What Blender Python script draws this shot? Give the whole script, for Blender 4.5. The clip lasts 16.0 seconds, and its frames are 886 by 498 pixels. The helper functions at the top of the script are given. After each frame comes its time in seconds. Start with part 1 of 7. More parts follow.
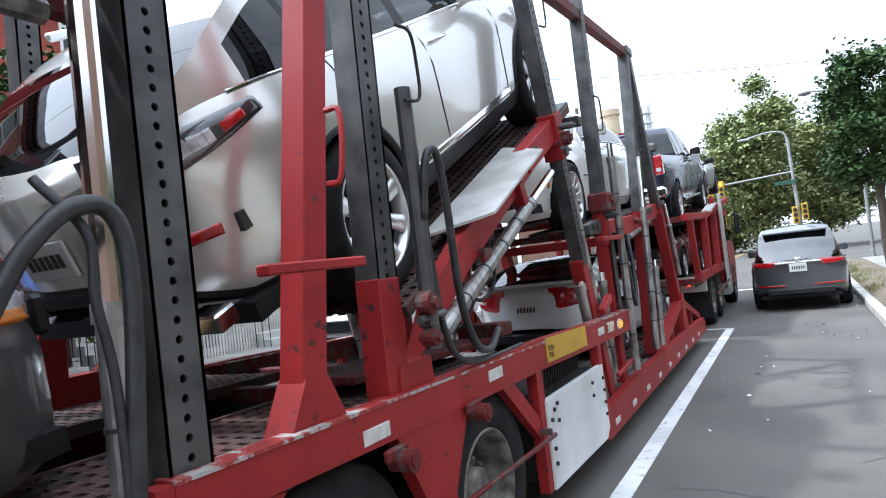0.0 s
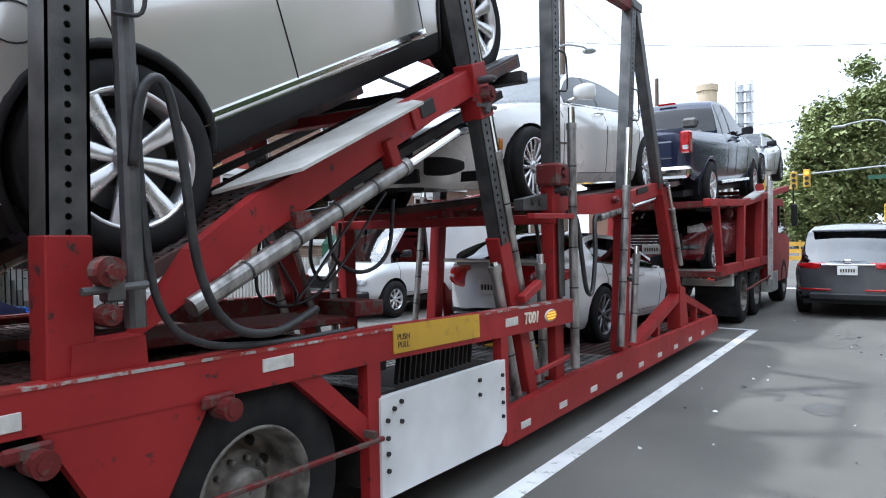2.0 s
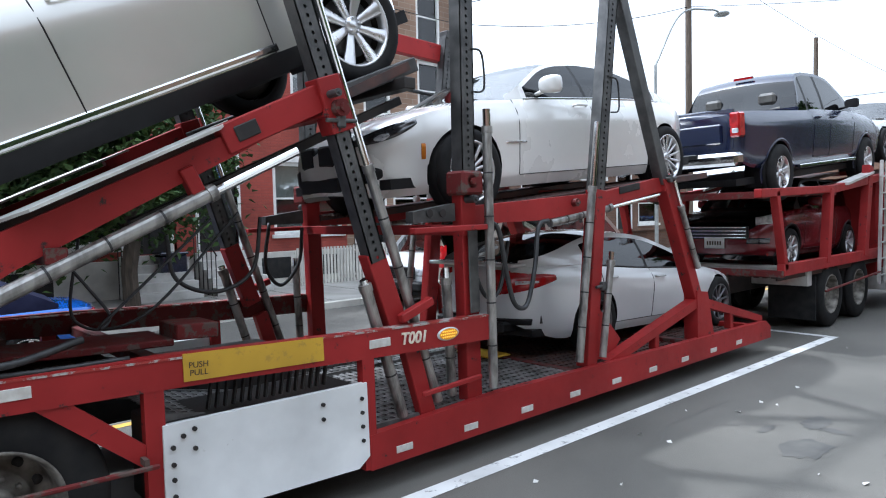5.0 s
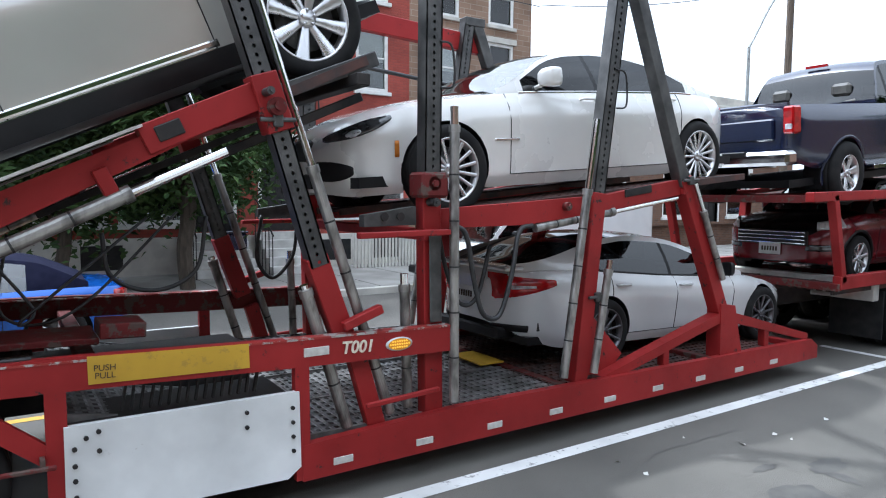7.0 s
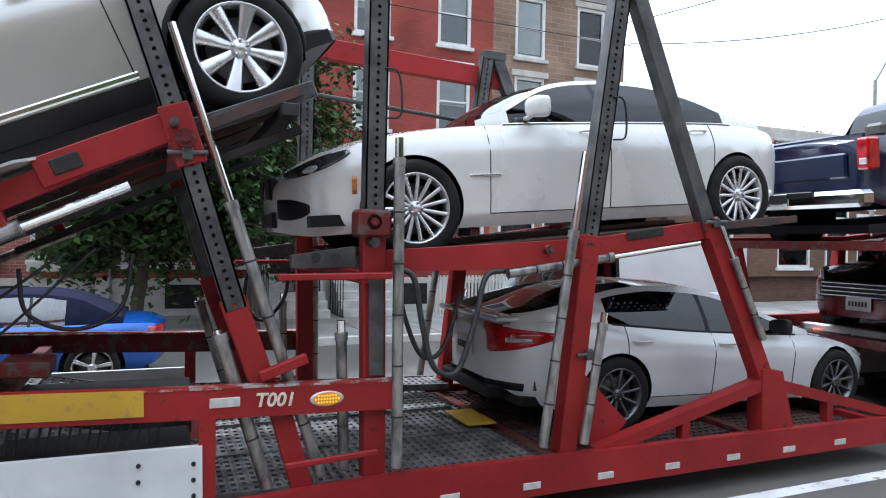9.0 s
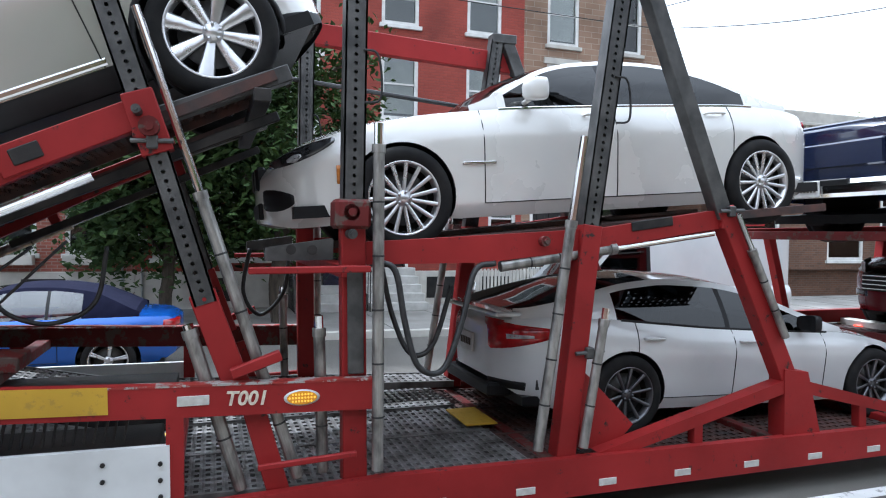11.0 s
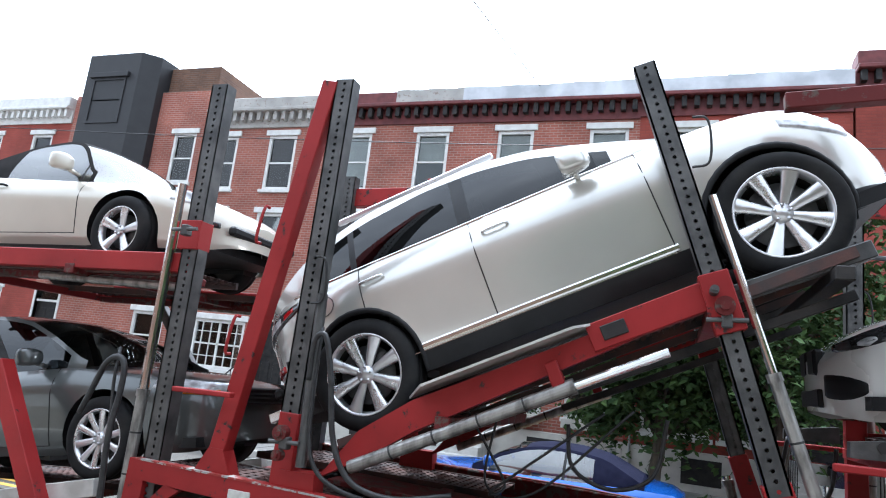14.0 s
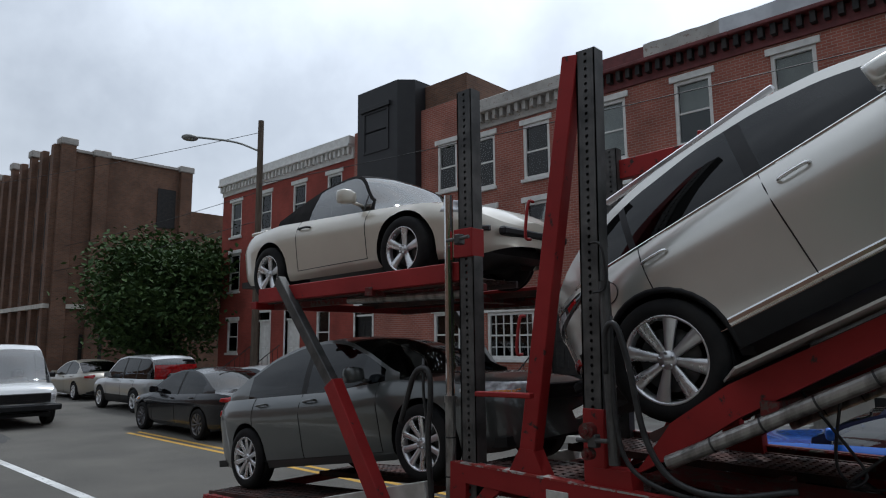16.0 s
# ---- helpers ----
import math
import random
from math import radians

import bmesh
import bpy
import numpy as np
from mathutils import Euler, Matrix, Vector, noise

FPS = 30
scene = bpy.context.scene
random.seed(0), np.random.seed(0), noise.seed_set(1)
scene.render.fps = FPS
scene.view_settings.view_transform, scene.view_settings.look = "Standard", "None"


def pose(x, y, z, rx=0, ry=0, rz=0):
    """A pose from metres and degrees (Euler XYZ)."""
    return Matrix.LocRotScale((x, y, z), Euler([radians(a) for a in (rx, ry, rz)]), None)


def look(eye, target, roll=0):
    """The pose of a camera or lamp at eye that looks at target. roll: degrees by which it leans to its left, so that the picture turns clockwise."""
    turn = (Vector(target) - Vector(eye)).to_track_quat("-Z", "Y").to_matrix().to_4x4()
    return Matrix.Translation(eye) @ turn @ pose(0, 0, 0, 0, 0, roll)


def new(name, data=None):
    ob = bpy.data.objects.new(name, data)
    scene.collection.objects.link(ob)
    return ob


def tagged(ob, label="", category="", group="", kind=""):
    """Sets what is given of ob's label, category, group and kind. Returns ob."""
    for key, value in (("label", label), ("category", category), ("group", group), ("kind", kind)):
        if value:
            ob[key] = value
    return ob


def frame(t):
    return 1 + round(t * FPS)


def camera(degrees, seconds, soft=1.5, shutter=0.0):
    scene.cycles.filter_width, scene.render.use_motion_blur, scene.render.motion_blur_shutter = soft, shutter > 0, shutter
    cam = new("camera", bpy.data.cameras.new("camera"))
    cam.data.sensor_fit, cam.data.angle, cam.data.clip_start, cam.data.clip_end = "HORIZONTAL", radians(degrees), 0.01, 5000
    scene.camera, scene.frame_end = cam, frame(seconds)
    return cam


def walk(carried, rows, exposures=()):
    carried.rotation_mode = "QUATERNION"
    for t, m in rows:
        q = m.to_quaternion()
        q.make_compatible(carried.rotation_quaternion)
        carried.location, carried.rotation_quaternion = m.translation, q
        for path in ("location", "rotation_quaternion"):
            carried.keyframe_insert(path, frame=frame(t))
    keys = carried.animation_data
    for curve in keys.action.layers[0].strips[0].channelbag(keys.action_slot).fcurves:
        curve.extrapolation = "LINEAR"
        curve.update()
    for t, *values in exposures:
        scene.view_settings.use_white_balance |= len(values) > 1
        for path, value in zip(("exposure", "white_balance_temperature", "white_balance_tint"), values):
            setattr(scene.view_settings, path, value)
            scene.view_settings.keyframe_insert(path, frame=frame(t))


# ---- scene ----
cam = camera(67.2, 16.0, soft=1.1)
PATH = [
    (0, (-3.067, -1.444, 1.625), (-1.301, -0.508, 1.688), -6.6),
    (0.5, (-2.713, -1.63, 1.588), (-0.955, -0.677, 1.617), -6.1),
    (1, (-2.387, -1.846, 1.589), (-0.673, -0.815, 1.575), -4.3),
    (1.5, (-2.089, -1.929, 1.608), (-0.412, -0.839, 1.584), -2.9),
    (2, (-1.867, -2.211, 1.592), (-0.223, -1.073, 1.556), -1.0),
    (2.5, (-1.625, -2.441, 1.61), (-0.055, -1.204, 1.526), -1.3),
    (3, (-1.366, -2.668, 1.705), (0.148, -1.365, 1.6), -0.0),
    (3.5, (-1.195, -3.0, 1.795), (0.317, -1.698, 1.658), -0.6),
    (4, (-1.018, -3.275, 1.823), (0.469, -1.947, 1.668), 0.5),
    (4.5, (-0.711, -3.424, 1.809), (0.702, -2.012, 1.713), -0.8),
    (7, (0.505, -3.914, 1.986), (1.604, -2.25, 1.831), 0.5),
    (7.5, (0.838, -3.957, 1.903), (1.936, -2.29, 1.774), 0.2),
    (8, (1.198, -3.948, 1.884), (2.234, -2.237, 1.872), -0.6),
    (8.5, (1.536, -4.054, 1.965), (2.401, -2.251, 1.96), 0.8),
    (11, (2.228, -3.955, 1.958), (2.883, -2.066, 1.913), 0.9),
    (11.5, (2.308, -3.985, 1.802), (2.806, -2.048, 1.807), -0.8),
    (12, (2.213, -3.966, 1.815), (2.333, -1.969, 1.802), -2.0),
    (12.5, (1.8, -3.913, 1.761), (1.548, -1.929, 1.762), -1.3),
    (13, (1.762, -3.91, 1.804), (1.246, -1.977, 1.783), 0.2),
    (13.5, (1.721, -3.925, 2.019), (1.045, -2.043, 2.026), 0.2),
    (14, (1.643, -3.989, 1.943), (0.977, -2.143, 2.327), 6.4),
    (14.5, (1.63, -3.971, 1.953), (0.976, -2.134, 2.399), 5.6),
    (15, (1.58, -3.876, 2.0), (0.84, -2.055, 2.371), 0.1),
    (15.5, (1.571, -3.85, 2.012), (0.484, -2.199, 2.317), 0.6),
    (16, (1.534, -3.787, 2.046), (0.177, -2.344, 2.324), -0.5),
]
EXPOSURES = [(0.0, 0.1, 5620, 8), (1.0, 0.0, 5620, 8), (4.7, 0.02, 5620, 8), (11.0, 0.08, 5620, 8), (12.5, 0.56, 5620, 8), (13.7, 0.68, 5620, 8), (14.0, 0.28, 5620, 8), (14.5, -0.80, 5620, 8), (15.0, -1.46, 5620, 8), (15.5, -1.45, 5750, 8), (16.0, -1.76, 5900, 8)]
walk(cam, [(t, look(eye, target, roll)) for t, eye, target, roll in PATH], EXPOSURES)

# ---------- world, sun ----------
SUN_DIR = Vector((-0.35, 0.62, 1.25)).normalized()      # towards the sun
sun_data = bpy.data.lights.new("sun", "SUN")
sun_data.energy, sun_data.angle, sun_data.color = 3.5, radians(2.5), (1.0, 0.98, 0.95)
sun = new("sun", sun_data)
sun.matrix_world = look((0, 0, 60), Vector((0, 0, 60)) - SUN_DIR)
wd = bpy.data.worlds.new("sky")
scene.world = wd
wd.use_nodes = True
wn, wl = wd.node_tree.nodes, wd.node_tree.links
sky = wn.new("ShaderNodeTexSky")
sky.sky_type, sky.sun_disc = "NISHITA", False
sky.sun_elevation = math.asin(SUN_DIR.z)
sky.sun_rotation = math.atan2(SUN_DIR.x, SUN_DIR.y)
sky.air_density, sky.dust_density, sky.ozone_density = 1.0, 4.0, 1.0
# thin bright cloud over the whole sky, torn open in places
tc = wn.new("ShaderNodeTexCoord")
cn = wn.new("ShaderNodeTexNoise")
cn.inputs["Scale"].default_value, cn.inputs["Detail"].default_value, cn.inputs["Roughness"].default_value = 2.2, 7, 0.55
cr = wn.new("ShaderNodeValToRGB")
cr.color_ramp.elements[0].position, cr.color_ramp.elements[1].position = 0.38, 0.56
cr.color_ramp.elements[0].color, cr.color_ramp.elements[1].color = (0.62, 0.62, 0.62, 1), (1, 1, 1, 1)
mixc = wn.new("ShaderNodeMixRGB")
mixc.inputs[2].default_value = (17.0, 17.6, 18.4, 1)
wl.new(tc.outputs["Generated"], cn.inputs["Vector"])
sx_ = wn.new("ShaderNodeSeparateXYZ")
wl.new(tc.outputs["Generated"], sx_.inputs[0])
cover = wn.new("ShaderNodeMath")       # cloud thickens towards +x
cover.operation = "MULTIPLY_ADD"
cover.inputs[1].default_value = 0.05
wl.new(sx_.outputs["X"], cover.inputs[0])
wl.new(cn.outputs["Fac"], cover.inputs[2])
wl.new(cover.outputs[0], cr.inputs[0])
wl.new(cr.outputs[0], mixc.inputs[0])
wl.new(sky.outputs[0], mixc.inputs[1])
bgn = wn["Background"]
bgn.inputs["Strength"].default_value = 0.10
# the haze is brighter round the sun
dt = wn.new("ShaderNodeVectorMath")
dt.operation = "DOT_PRODUCT"
dt.inputs[1].default_value = SUN_DIR
wl.new(tc.outputs["Generated"], dt.inputs[0])
mx_ = wn.new("ShaderNodeMath")
mx_.operation = "MAXIMUM"
mx_.inputs[1].default_value = 0.0
wl.new(dt.outputs["Value"], mx_.inputs[0])
pw_ = wn.new("ShaderNodeMath")
pw_.operation = "POWER"
pw_.inputs[1].default_value = 2.0
wl.new(mx_.outputs[0], pw_.inputs[0])
ma_ = wn.new("ShaderNodeMath")
ma_.operation = "MULTIPLY_ADD"
ma_.inputs[1].default_value, ma_.inputs[2].default_value = 1.9, 0.86
wl.new(pw_.outputs[0], ma_.inputs[0])
hz_ = wn.new("ShaderNodeVectorMath")
hz_.operation = "SCALE"
wl.new(mixc.outputs[0], hz_.inputs[0])
wl.new(ma_.outputs[0], hz_.inputs["Scale"])
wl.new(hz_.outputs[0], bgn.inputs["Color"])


# ---------- materials ----------
def mat_new(name):
    m = bpy.data.materials.new(name)
    m.use_nodes = True
    return m, m.node_tree.nodes, m.node_tree.links, m.node_tree.nodes["Principled BSDF"]


def surface(name, c1, c2=None, rough=0.6, metal=0.0, scale=6.0, bump=0.15, fine=60.0, rough2=None, coat=0.0, spread=(0.35, 0.65), stretch=(1, 1, 1), dist=0.004, speck=0.0):
    """A surface with two scales of variation: broad tone and fine grain."""
    m, n, l, b = mat_new(name)
    c2 = c2 or tuple(v * 0.8 for v in c1)
    t = n.new("ShaderNodeTexCoord")
    mp = n.new("ShaderNodeMapping")
    mp.inputs["Scale"].default_value = stretch
    l.new(t.outputs["Object"], mp.inputs[0])
    a = n.new("ShaderNodeTexNoise")
    a.inputs["Scale"].default_value, a.inputs["Detail"].default_value = scale, 6
    f = n.new("ShaderNodeTexNoise")
    f.inputs["Scale"].default_value, f.inputs["Detail"].default_value = fine, 4
    for k in (a, f):
        l.new(mp.outputs[0], k.inputs["Vector"])
    r = n.new("ShaderNodeValToRGB")
    r.color_ramp.elements[0].position, r.color_ramp.elements[1].position = spread
    r.color_ramp.elements[0].color, r.color_ramp.elements[1].color = (*c1, 1), (*c2, 1)
    ad = n.new("ShaderNodeMath")
    ad.operation = "MULTIPLY_ADD"
    ad.inputs[1].default_value = speck
    l.new(f.outputs["Fac"], ad.inputs[0])
    sb = n.new("ShaderNodeMath")
    sb.operation = "SUBTRACT"
    sb.inputs[1].default_value = speck * 0.5
    l.new(a.outputs["Fac"], sb.inputs[0])
    l.new(sb.outputs[0], ad.inputs[2])
    l.new(ad.outputs[0], r.inputs[0])
    l.new(r.outputs[0], b.inputs["Base Color"])
    rr = n.new("ShaderNodeMapRange")
    rr.inputs["To Min"].default_value, rr.inputs["To Max"].default_value = rough, rough2 if rough2 is not None else min(1, rough + 0.15)
    l.new(a.outputs["Fac"], rr.inputs["Value"])
    l.new(rr.outputs[0], b.inputs["Roughness"])
    b.inputs["Metallic"].default_value = metal
    b.inputs["Coat Weight"].default_value = coat
    b.inputs["Coat Roughness"].default_value = 0.04
    if bump:
        bp = n.new("ShaderNodeBump")
        bp.inputs["Strength"].default_value, bp.inputs["Distance"].default_value = bump, dist
        l.new(f.outputs["Fac"], bp.inputs["Height"])
        l.new(bp.outputs[0], b.inputs["Normal"])
    return m


def car_paint(name, c, metal=0.3, rough=0.28, coat=0.8):
    return surface(name, c, tuple(v * 0.9 for v in c), rough, metal, 1.3, 0.0, 900, rough + 0.06, coat=coat)


def worn_paint(name, c, under=(0.09, 0.06, 0.05), amount=0.60, rough=0.42, spec=0.5):
    """Paint with chips, grime streaks and faded areas."""
    m, n, l, b = mat_new(name)
    t = n.new("ShaderNodeTexCoord")
    big = n.new("ShaderNodeTexNoise")
    big.inputs["Scale"].default_value, big.inputs["Detail"].default_value = 1.7, 5
    chips = n.new("ShaderNodeTexNoise")
    chips.inputs["Scale"].default_value, chips.inputs["Detail"].default_value, chips.inputs["Roughness"].default_value = 9, 9, 0.7
    for k in (big, chips):
        l.new(t.outputs["Object"], k.inputs["Vector"])
    r1 = n.new("ShaderNodeValToRGB")
    r1.color_ramp.elements[0].position, r1.color_ramp.elements[1].position = 0.3, 0.7
    r1.color_ramp.elements[0].color = (*[v * 0.72 for v in c], 1)
    r1.color_ramp.elements[1].color = (*[min(1, v * 1.08 + 0.004) for v in c], 1)
    l.new(big.outputs["Fac"], r1.inputs[0])
    r2 = n.new("ShaderNodeValToRGB")
    r2.color_ramp.elements[0].position, r2.color_ramp.elements[1].position = amount, amount + 0.05
    r2.color_ramp.elements[0].color, r2.color_ramp.elements[1].color = (0, 0, 0, 1), (1, 1, 1, 1)
    l.new(chips.outputs["Fac"], r2.inputs[0])
    mx = n.new("ShaderNodeMixRGB")
    mx.inputs[2].default_value = (*under, 1)
    l.new(r2.outputs[0], mx.inputs[0])
    l.new(r1.outputs[0], mx.inputs[1])
    l.new(mx.outputs[0], b.inputs["Base Color"])
    rr = n.new("ShaderNodeMapRange")
    rr.inputs["To Min"].default_value, rr.inputs["To Max"].default_value = rough - 0.06, rough + 0.3
    l.new(chips.outputs["Fac"], rr.inputs["Value"])
    l.new(rr.outputs[0], b.inputs["Roughness"])
    bp = n.new("ShaderNodeBump")
    b.inputs["Specular IOR Level"].default_value = spec
    bp.inputs["Strength"].default_value, bp.inputs["Distance"].default_value = 0.2, 0.003
    bp.invert = True
    l.new(r2.outputs[0], bp.inputs["Height"])
    l.new(bp.outputs[0], b.inputs["Normal"])
    return m


def glass(name, tint, gloss=0.03, ior=1.8):
    m, n, l, b = mat_new(name)
    n.remove(b)
    tr = n.new("ShaderNodeBsdfTransparent")
    tr.inputs[0].default_value = (*tint, 1)
    gl = n.new("ShaderNodeBsdfGlossy")
    gl.inputs["Roughness"].default_value = gloss
    fr = n.new("ShaderNodeFresnel")
    fr.inputs["IOR"].default_value = ior
    mx = n.new("ShaderNodeMixShader")
    l.new(fr.outputs[0], mx.inputs[0])
    l.new(tr.outputs[0], mx.inputs[1])
    l.new(gl.outputs[0], mx.inputs[2])
    l.new(mx.outputs[0], n["Material Output"].inputs["Surface"])
    return m


def glow(name, c, strength, base=None):
    m, n, l, b = mat_new(name)
    b.inputs["Base Color"].default_value = (*(base or c), 1)
    b.inputs["Emission Color"].default_value = (*c, 1)
    b.inputs["Emission Strength"].default_value = strength
    b.inputs["Roughness"].default_value = 0.2
    return m


def brick(name, c1, c2, mortar, bw=0.21, bh=0.072):
    m, n, l, b = mat_new(name)
    t = n.new("ShaderNodeTexCoord")
    sp = n.new("ShaderNodeSeparateXYZ")
    cb = n.new("ShaderNodeCombineXYZ")
    l.new(t.outputs["Object"], sp.inputs[0])
    ad = n.new("ShaderNodeMath")
    ad.operation = "ADD"
    l.new(sp.outputs["X"], ad.inputs[0])
    l.new(sp.outputs["Y"], ad.inputs[1])
    l.new(ad.outputs[0], cb.inputs["X"])
    l.new(sp.outputs["Z"], cb.inputs["Y"])
    br = n.new("ShaderNodeTexBrick")
    br.inputs["Color1"].default_value, br.inputs["Color2"].default_value, br.inputs["Mortar"].default_value = (*c1, 1), (*c2, 1), (*mortar, 1)
    br.inputs["Scale"].default_value = 1.0
    br.inputs["Brick Width"].default_value, br.inputs["Row Height"].default_value, br.inputs["Mortar Size"].default_value = bw, bh, 0.008
    l.new(cb.outputs[0], br.inputs["Vector"])
    no = n.new("ShaderNodeTexNoise")
    no.inputs["Scale"].default_value, no.inputs["Detail"].default_value = 0.9, 7
    l.new(t.outputs["Object"], no.inputs["Vector"])
    mr = n.new("ShaderNodeMapRange")
    mr.inputs["From Min"].default_value, mr.inputs["From Max"].default_value = 0.3, 0.7
    mr.inputs["To Min"].default_value, mr.inputs["To Max"].default_value = 0.7, 1.18
    l.new(no.outputs["Fac"], mr.inputs["Value"])
    mu = n.new("ShaderNodeMixRGB")
    mu.blend_type = "MULTIPLY"
    mu.inputs[0].default_value = 1
    l.new(br.outputs["Color"], mu.inputs[1])
    l.new(mr.outputs[0], mu.inputs[2])
    l.new(mu.outputs[0], b.inputs["Base Color"])
    b.inputs["Roughness"].default_value = 0.88
    bp = n.new("ShaderNodeBump")
    bp.inputs["Strength"].default_value, bp.inputs["Distance"].default_value = 0.5, 0.008
    bp.invert = True
    l.new(br.outputs["Fac"], bp.inputs["Height"])
    l.new(bp.outputs[0], b.inputs["Normal"])
    return m


M = {}
M["red"] = worn_paint("trailer red paint", (0.29, 0.014, 0.014), (0.035, 0.022, 0.02), amount=0.61, rough=0.42, spec=0.3)
M["red_edge"] = worn_paint("red paint worn to bare metal", (0.30, 0.02, 0.015), (0.36, 0.34, 0.32), amount=0.50, rough=0.4)
M["red_dark"] = worn_paint("dark red paint for grime and unlit sides", (0.12, 0.011, 0.010), amount=0.52, rough=0.55)
M["steel"] = surface("dark greasy steel", (0.06, 0.06, 0.06), (0.12, 0.118, 0.115), 0.4, 0.65, 7, 0.25, 90, 0.6)
M["steel_black"] = surface("black oily steel", (0.016, 0.016, 0.017), (0.045, 0.04, 0.037), 0.45, 0.3, 6, 0.25, 90, 0.7)
M["ram"] = surface("oily scuffed steel cylinder", (0.36, 0.35, 0.33), (0.09, 0.085, 0.08), 0.3, 0.75, 9, 0.15, 60, 0.55, stretch=(1.4, 1.4, 0.5), spread=(0.42, 0.7))
M["chrome"] = surface("chrome", (0.78, 0.78, 0.78), (0.66, 0.66, 0.66), 0.08, 1.0, 5, 0.0, 60, 0.16)
M["alloy"] = surface("bright alloy", (0.72, 0.72, 0.73), (0.6, 0.6, 0.61), 0.24, 0.85, 5, 0.0, 60, 0.32)
M["alloy_dark"] = surface("dark alloy", (0.2, 0.2, 0.21), (0.13, 0.13, 0.14), 0.3, 0.8, 5, 0.0, 60, 0.4)
M["wheel_steel"] = surface("dusty truck wheel", (0.26, 0.24, 0.21), (0.07, 0.062, 0.052), 0.5, 0.35, 9, 0.2, 70, 0.7)
M["rubber"] = surface("tyre rubber", (0.010, 0.010, 0.011), (0.022, 0.021, 0.020), 0.78, 0, 6, 0.2, 60, 0.9)
M["hose"] = surface("black hose", (0.012, 0.012, 0.013), (0.03, 0.03, 0.03), 0.4, 0, 20, 0.2, 150, 0.55)
M["black_trim"] = surface("black plastic trim", (0.006, 0.006, 0.007), (0.011, 0.011, 0.012), 0.5, 0, 6, 0.1, 300, 0.55)
M["interior"] = surface("dark cabin lining", (0.03, 0.029, 0.028), (0.05, 0.048, 0.045), 0.8, 0, 8, 0.1, 100)
M["seat"] = surface("seat leather", (0.07, 0.066, 0.06), (0.1, 0.095, 0.085), 0.5, 0, 8, 0.1, 100)
M["glass_dark"] = glass("tinted car glass", (0.045, 0.056, 0.07), 0.02, 1.62)
M["glass_rear"] = glass("tinted rear window glass", (0.05, 0.06, 0.07), 0.04, 2.2)
M["glass"] = glass("car glass", (0.62, 0.66, 0.65), 0.03, 2.4)
M["window_glass"] = glass("house window glass", (0.78, 0.81, 0.80), 0.015, 1.7)
M["lamp_glass"] = surface("headlamp lens", (0.66, 0.67, 0.69), (0.3, 0.3, 0.31), 0.06, 0.2, 14, 0.0, 60, 0.1)
M["lamp_dark"] = surface("smoked headlamp", (0.03, 0.031, 0.034), (0.12, 0.12, 0.125), 0.06, 0.3, 5, 0.0, 60, 0.1, spread=(0.45, 0.75), coat=0.6)
M["tail"] = surface("red tail lamp", (0.45, 0.008, 0.01), (0.25, 0.004, 0.006), 0.08, 0, 14, 0.0, 60, 0.12, coat=0.6)
M["amber"] = glow("amber marker lamp", (1.0, 0.45, 0.02), 0.10, (0.6, 0.26, 0.01))
M["amber_lens"] = surface("amber lens", (0.6, 0.2, 0.02), (0.45, 0.14, 0.015), 0.15, 0, 20, 0)
M["orange_cell"] = glow("amber lamp cell", (1.0, 0.60, 0.05), 0.5, (0.9, 0.5, 0.05))
M["red_lamp"] = glow("lit red lamp", (1.0, 0.06, 0.03), 2.5)
M["orange_lamp"] = glow("lit amber signal", (1.0, 0.25, 0.02), 4.0)
M["white_plate"] = worn_paint("white painted plate", (0.74, 0.75, 0.74), (0.4, 0.38, 0.34), 0.66, 0.3)
M["reflector"] = surface("grey reflector tape", (0.62, 0.61, 0.57), (0.48, 0.46, 0.42), 0.4, 0.1, 20, 0.1, 200)
M["yellow"] = worn_paint("scuffed yellow sign", (0.55, 0.33, 0.02), (0.38, 0.23, 0.03), 0.56, 0.45)
M["ink"] = surface("dark print", (0.05, 0.035, 0.02), None, 0.6)
M["cream"] = surface("cream lettering", (0.78, 0.72, 0.58), (0.6, 0.5, 0.4), 0.5, 0, 30, 0.0)
M["deck"] = surface("galvanised deck plate", (0.27, 0.265, 0.26), (0.09, 0.085, 0.08), 0.4, 0.6, 5, 0.3, 60, 0.65)
M["deck_dark"] = surface("rusty dark deck plate", (0.05, 0.043, 0.042), (0.12, 0.06, 0.05), 0.55, 0.4, 5, 0.3, 70, 0.8)
M["sheet"] = surface("pale scuffed sheet metal", (0.62, 0.61, 0.58), (0.4, 0.38, 0.35), 0.4, 0.35, 4, 0.1, 60, 0.6)
M["asphalt"] = surface("worn grey asphalt", (0.080, 0.075, 0.066), (0.134, 0.125, 0.109), 0.85, 0, 0.55, 0.6, 130, 0.95, spread=(0.3, 0.7), dist=0.01, speck=0.5)
M["asphalt_dark"] = surface("fresh asphalt patch", (0.055, 0.055, 0.055), (0.085, 0.085, 0.08), 0.85, 0, 1.5, 0.6, 130, 0.95, dist=0.01, speck=0.3)
M["tar"] = surface("tar stain", (0.06, 0.057, 0.052), (0.095, 0.09, 0.08), 0.6, 0, 6, 0.4, 90)
M["line_white"] = worn_paint("worn white road paint", (0.74, 0.74, 0.72), (0.3, 0.3, 0.29), 0.57, 0.7)
M["line_yellow"] = worn_paint("worn yellow road paint", (0.62, 0.36, 0.05), (0.25, 0.2, 0.1), 0.6, 0.7)
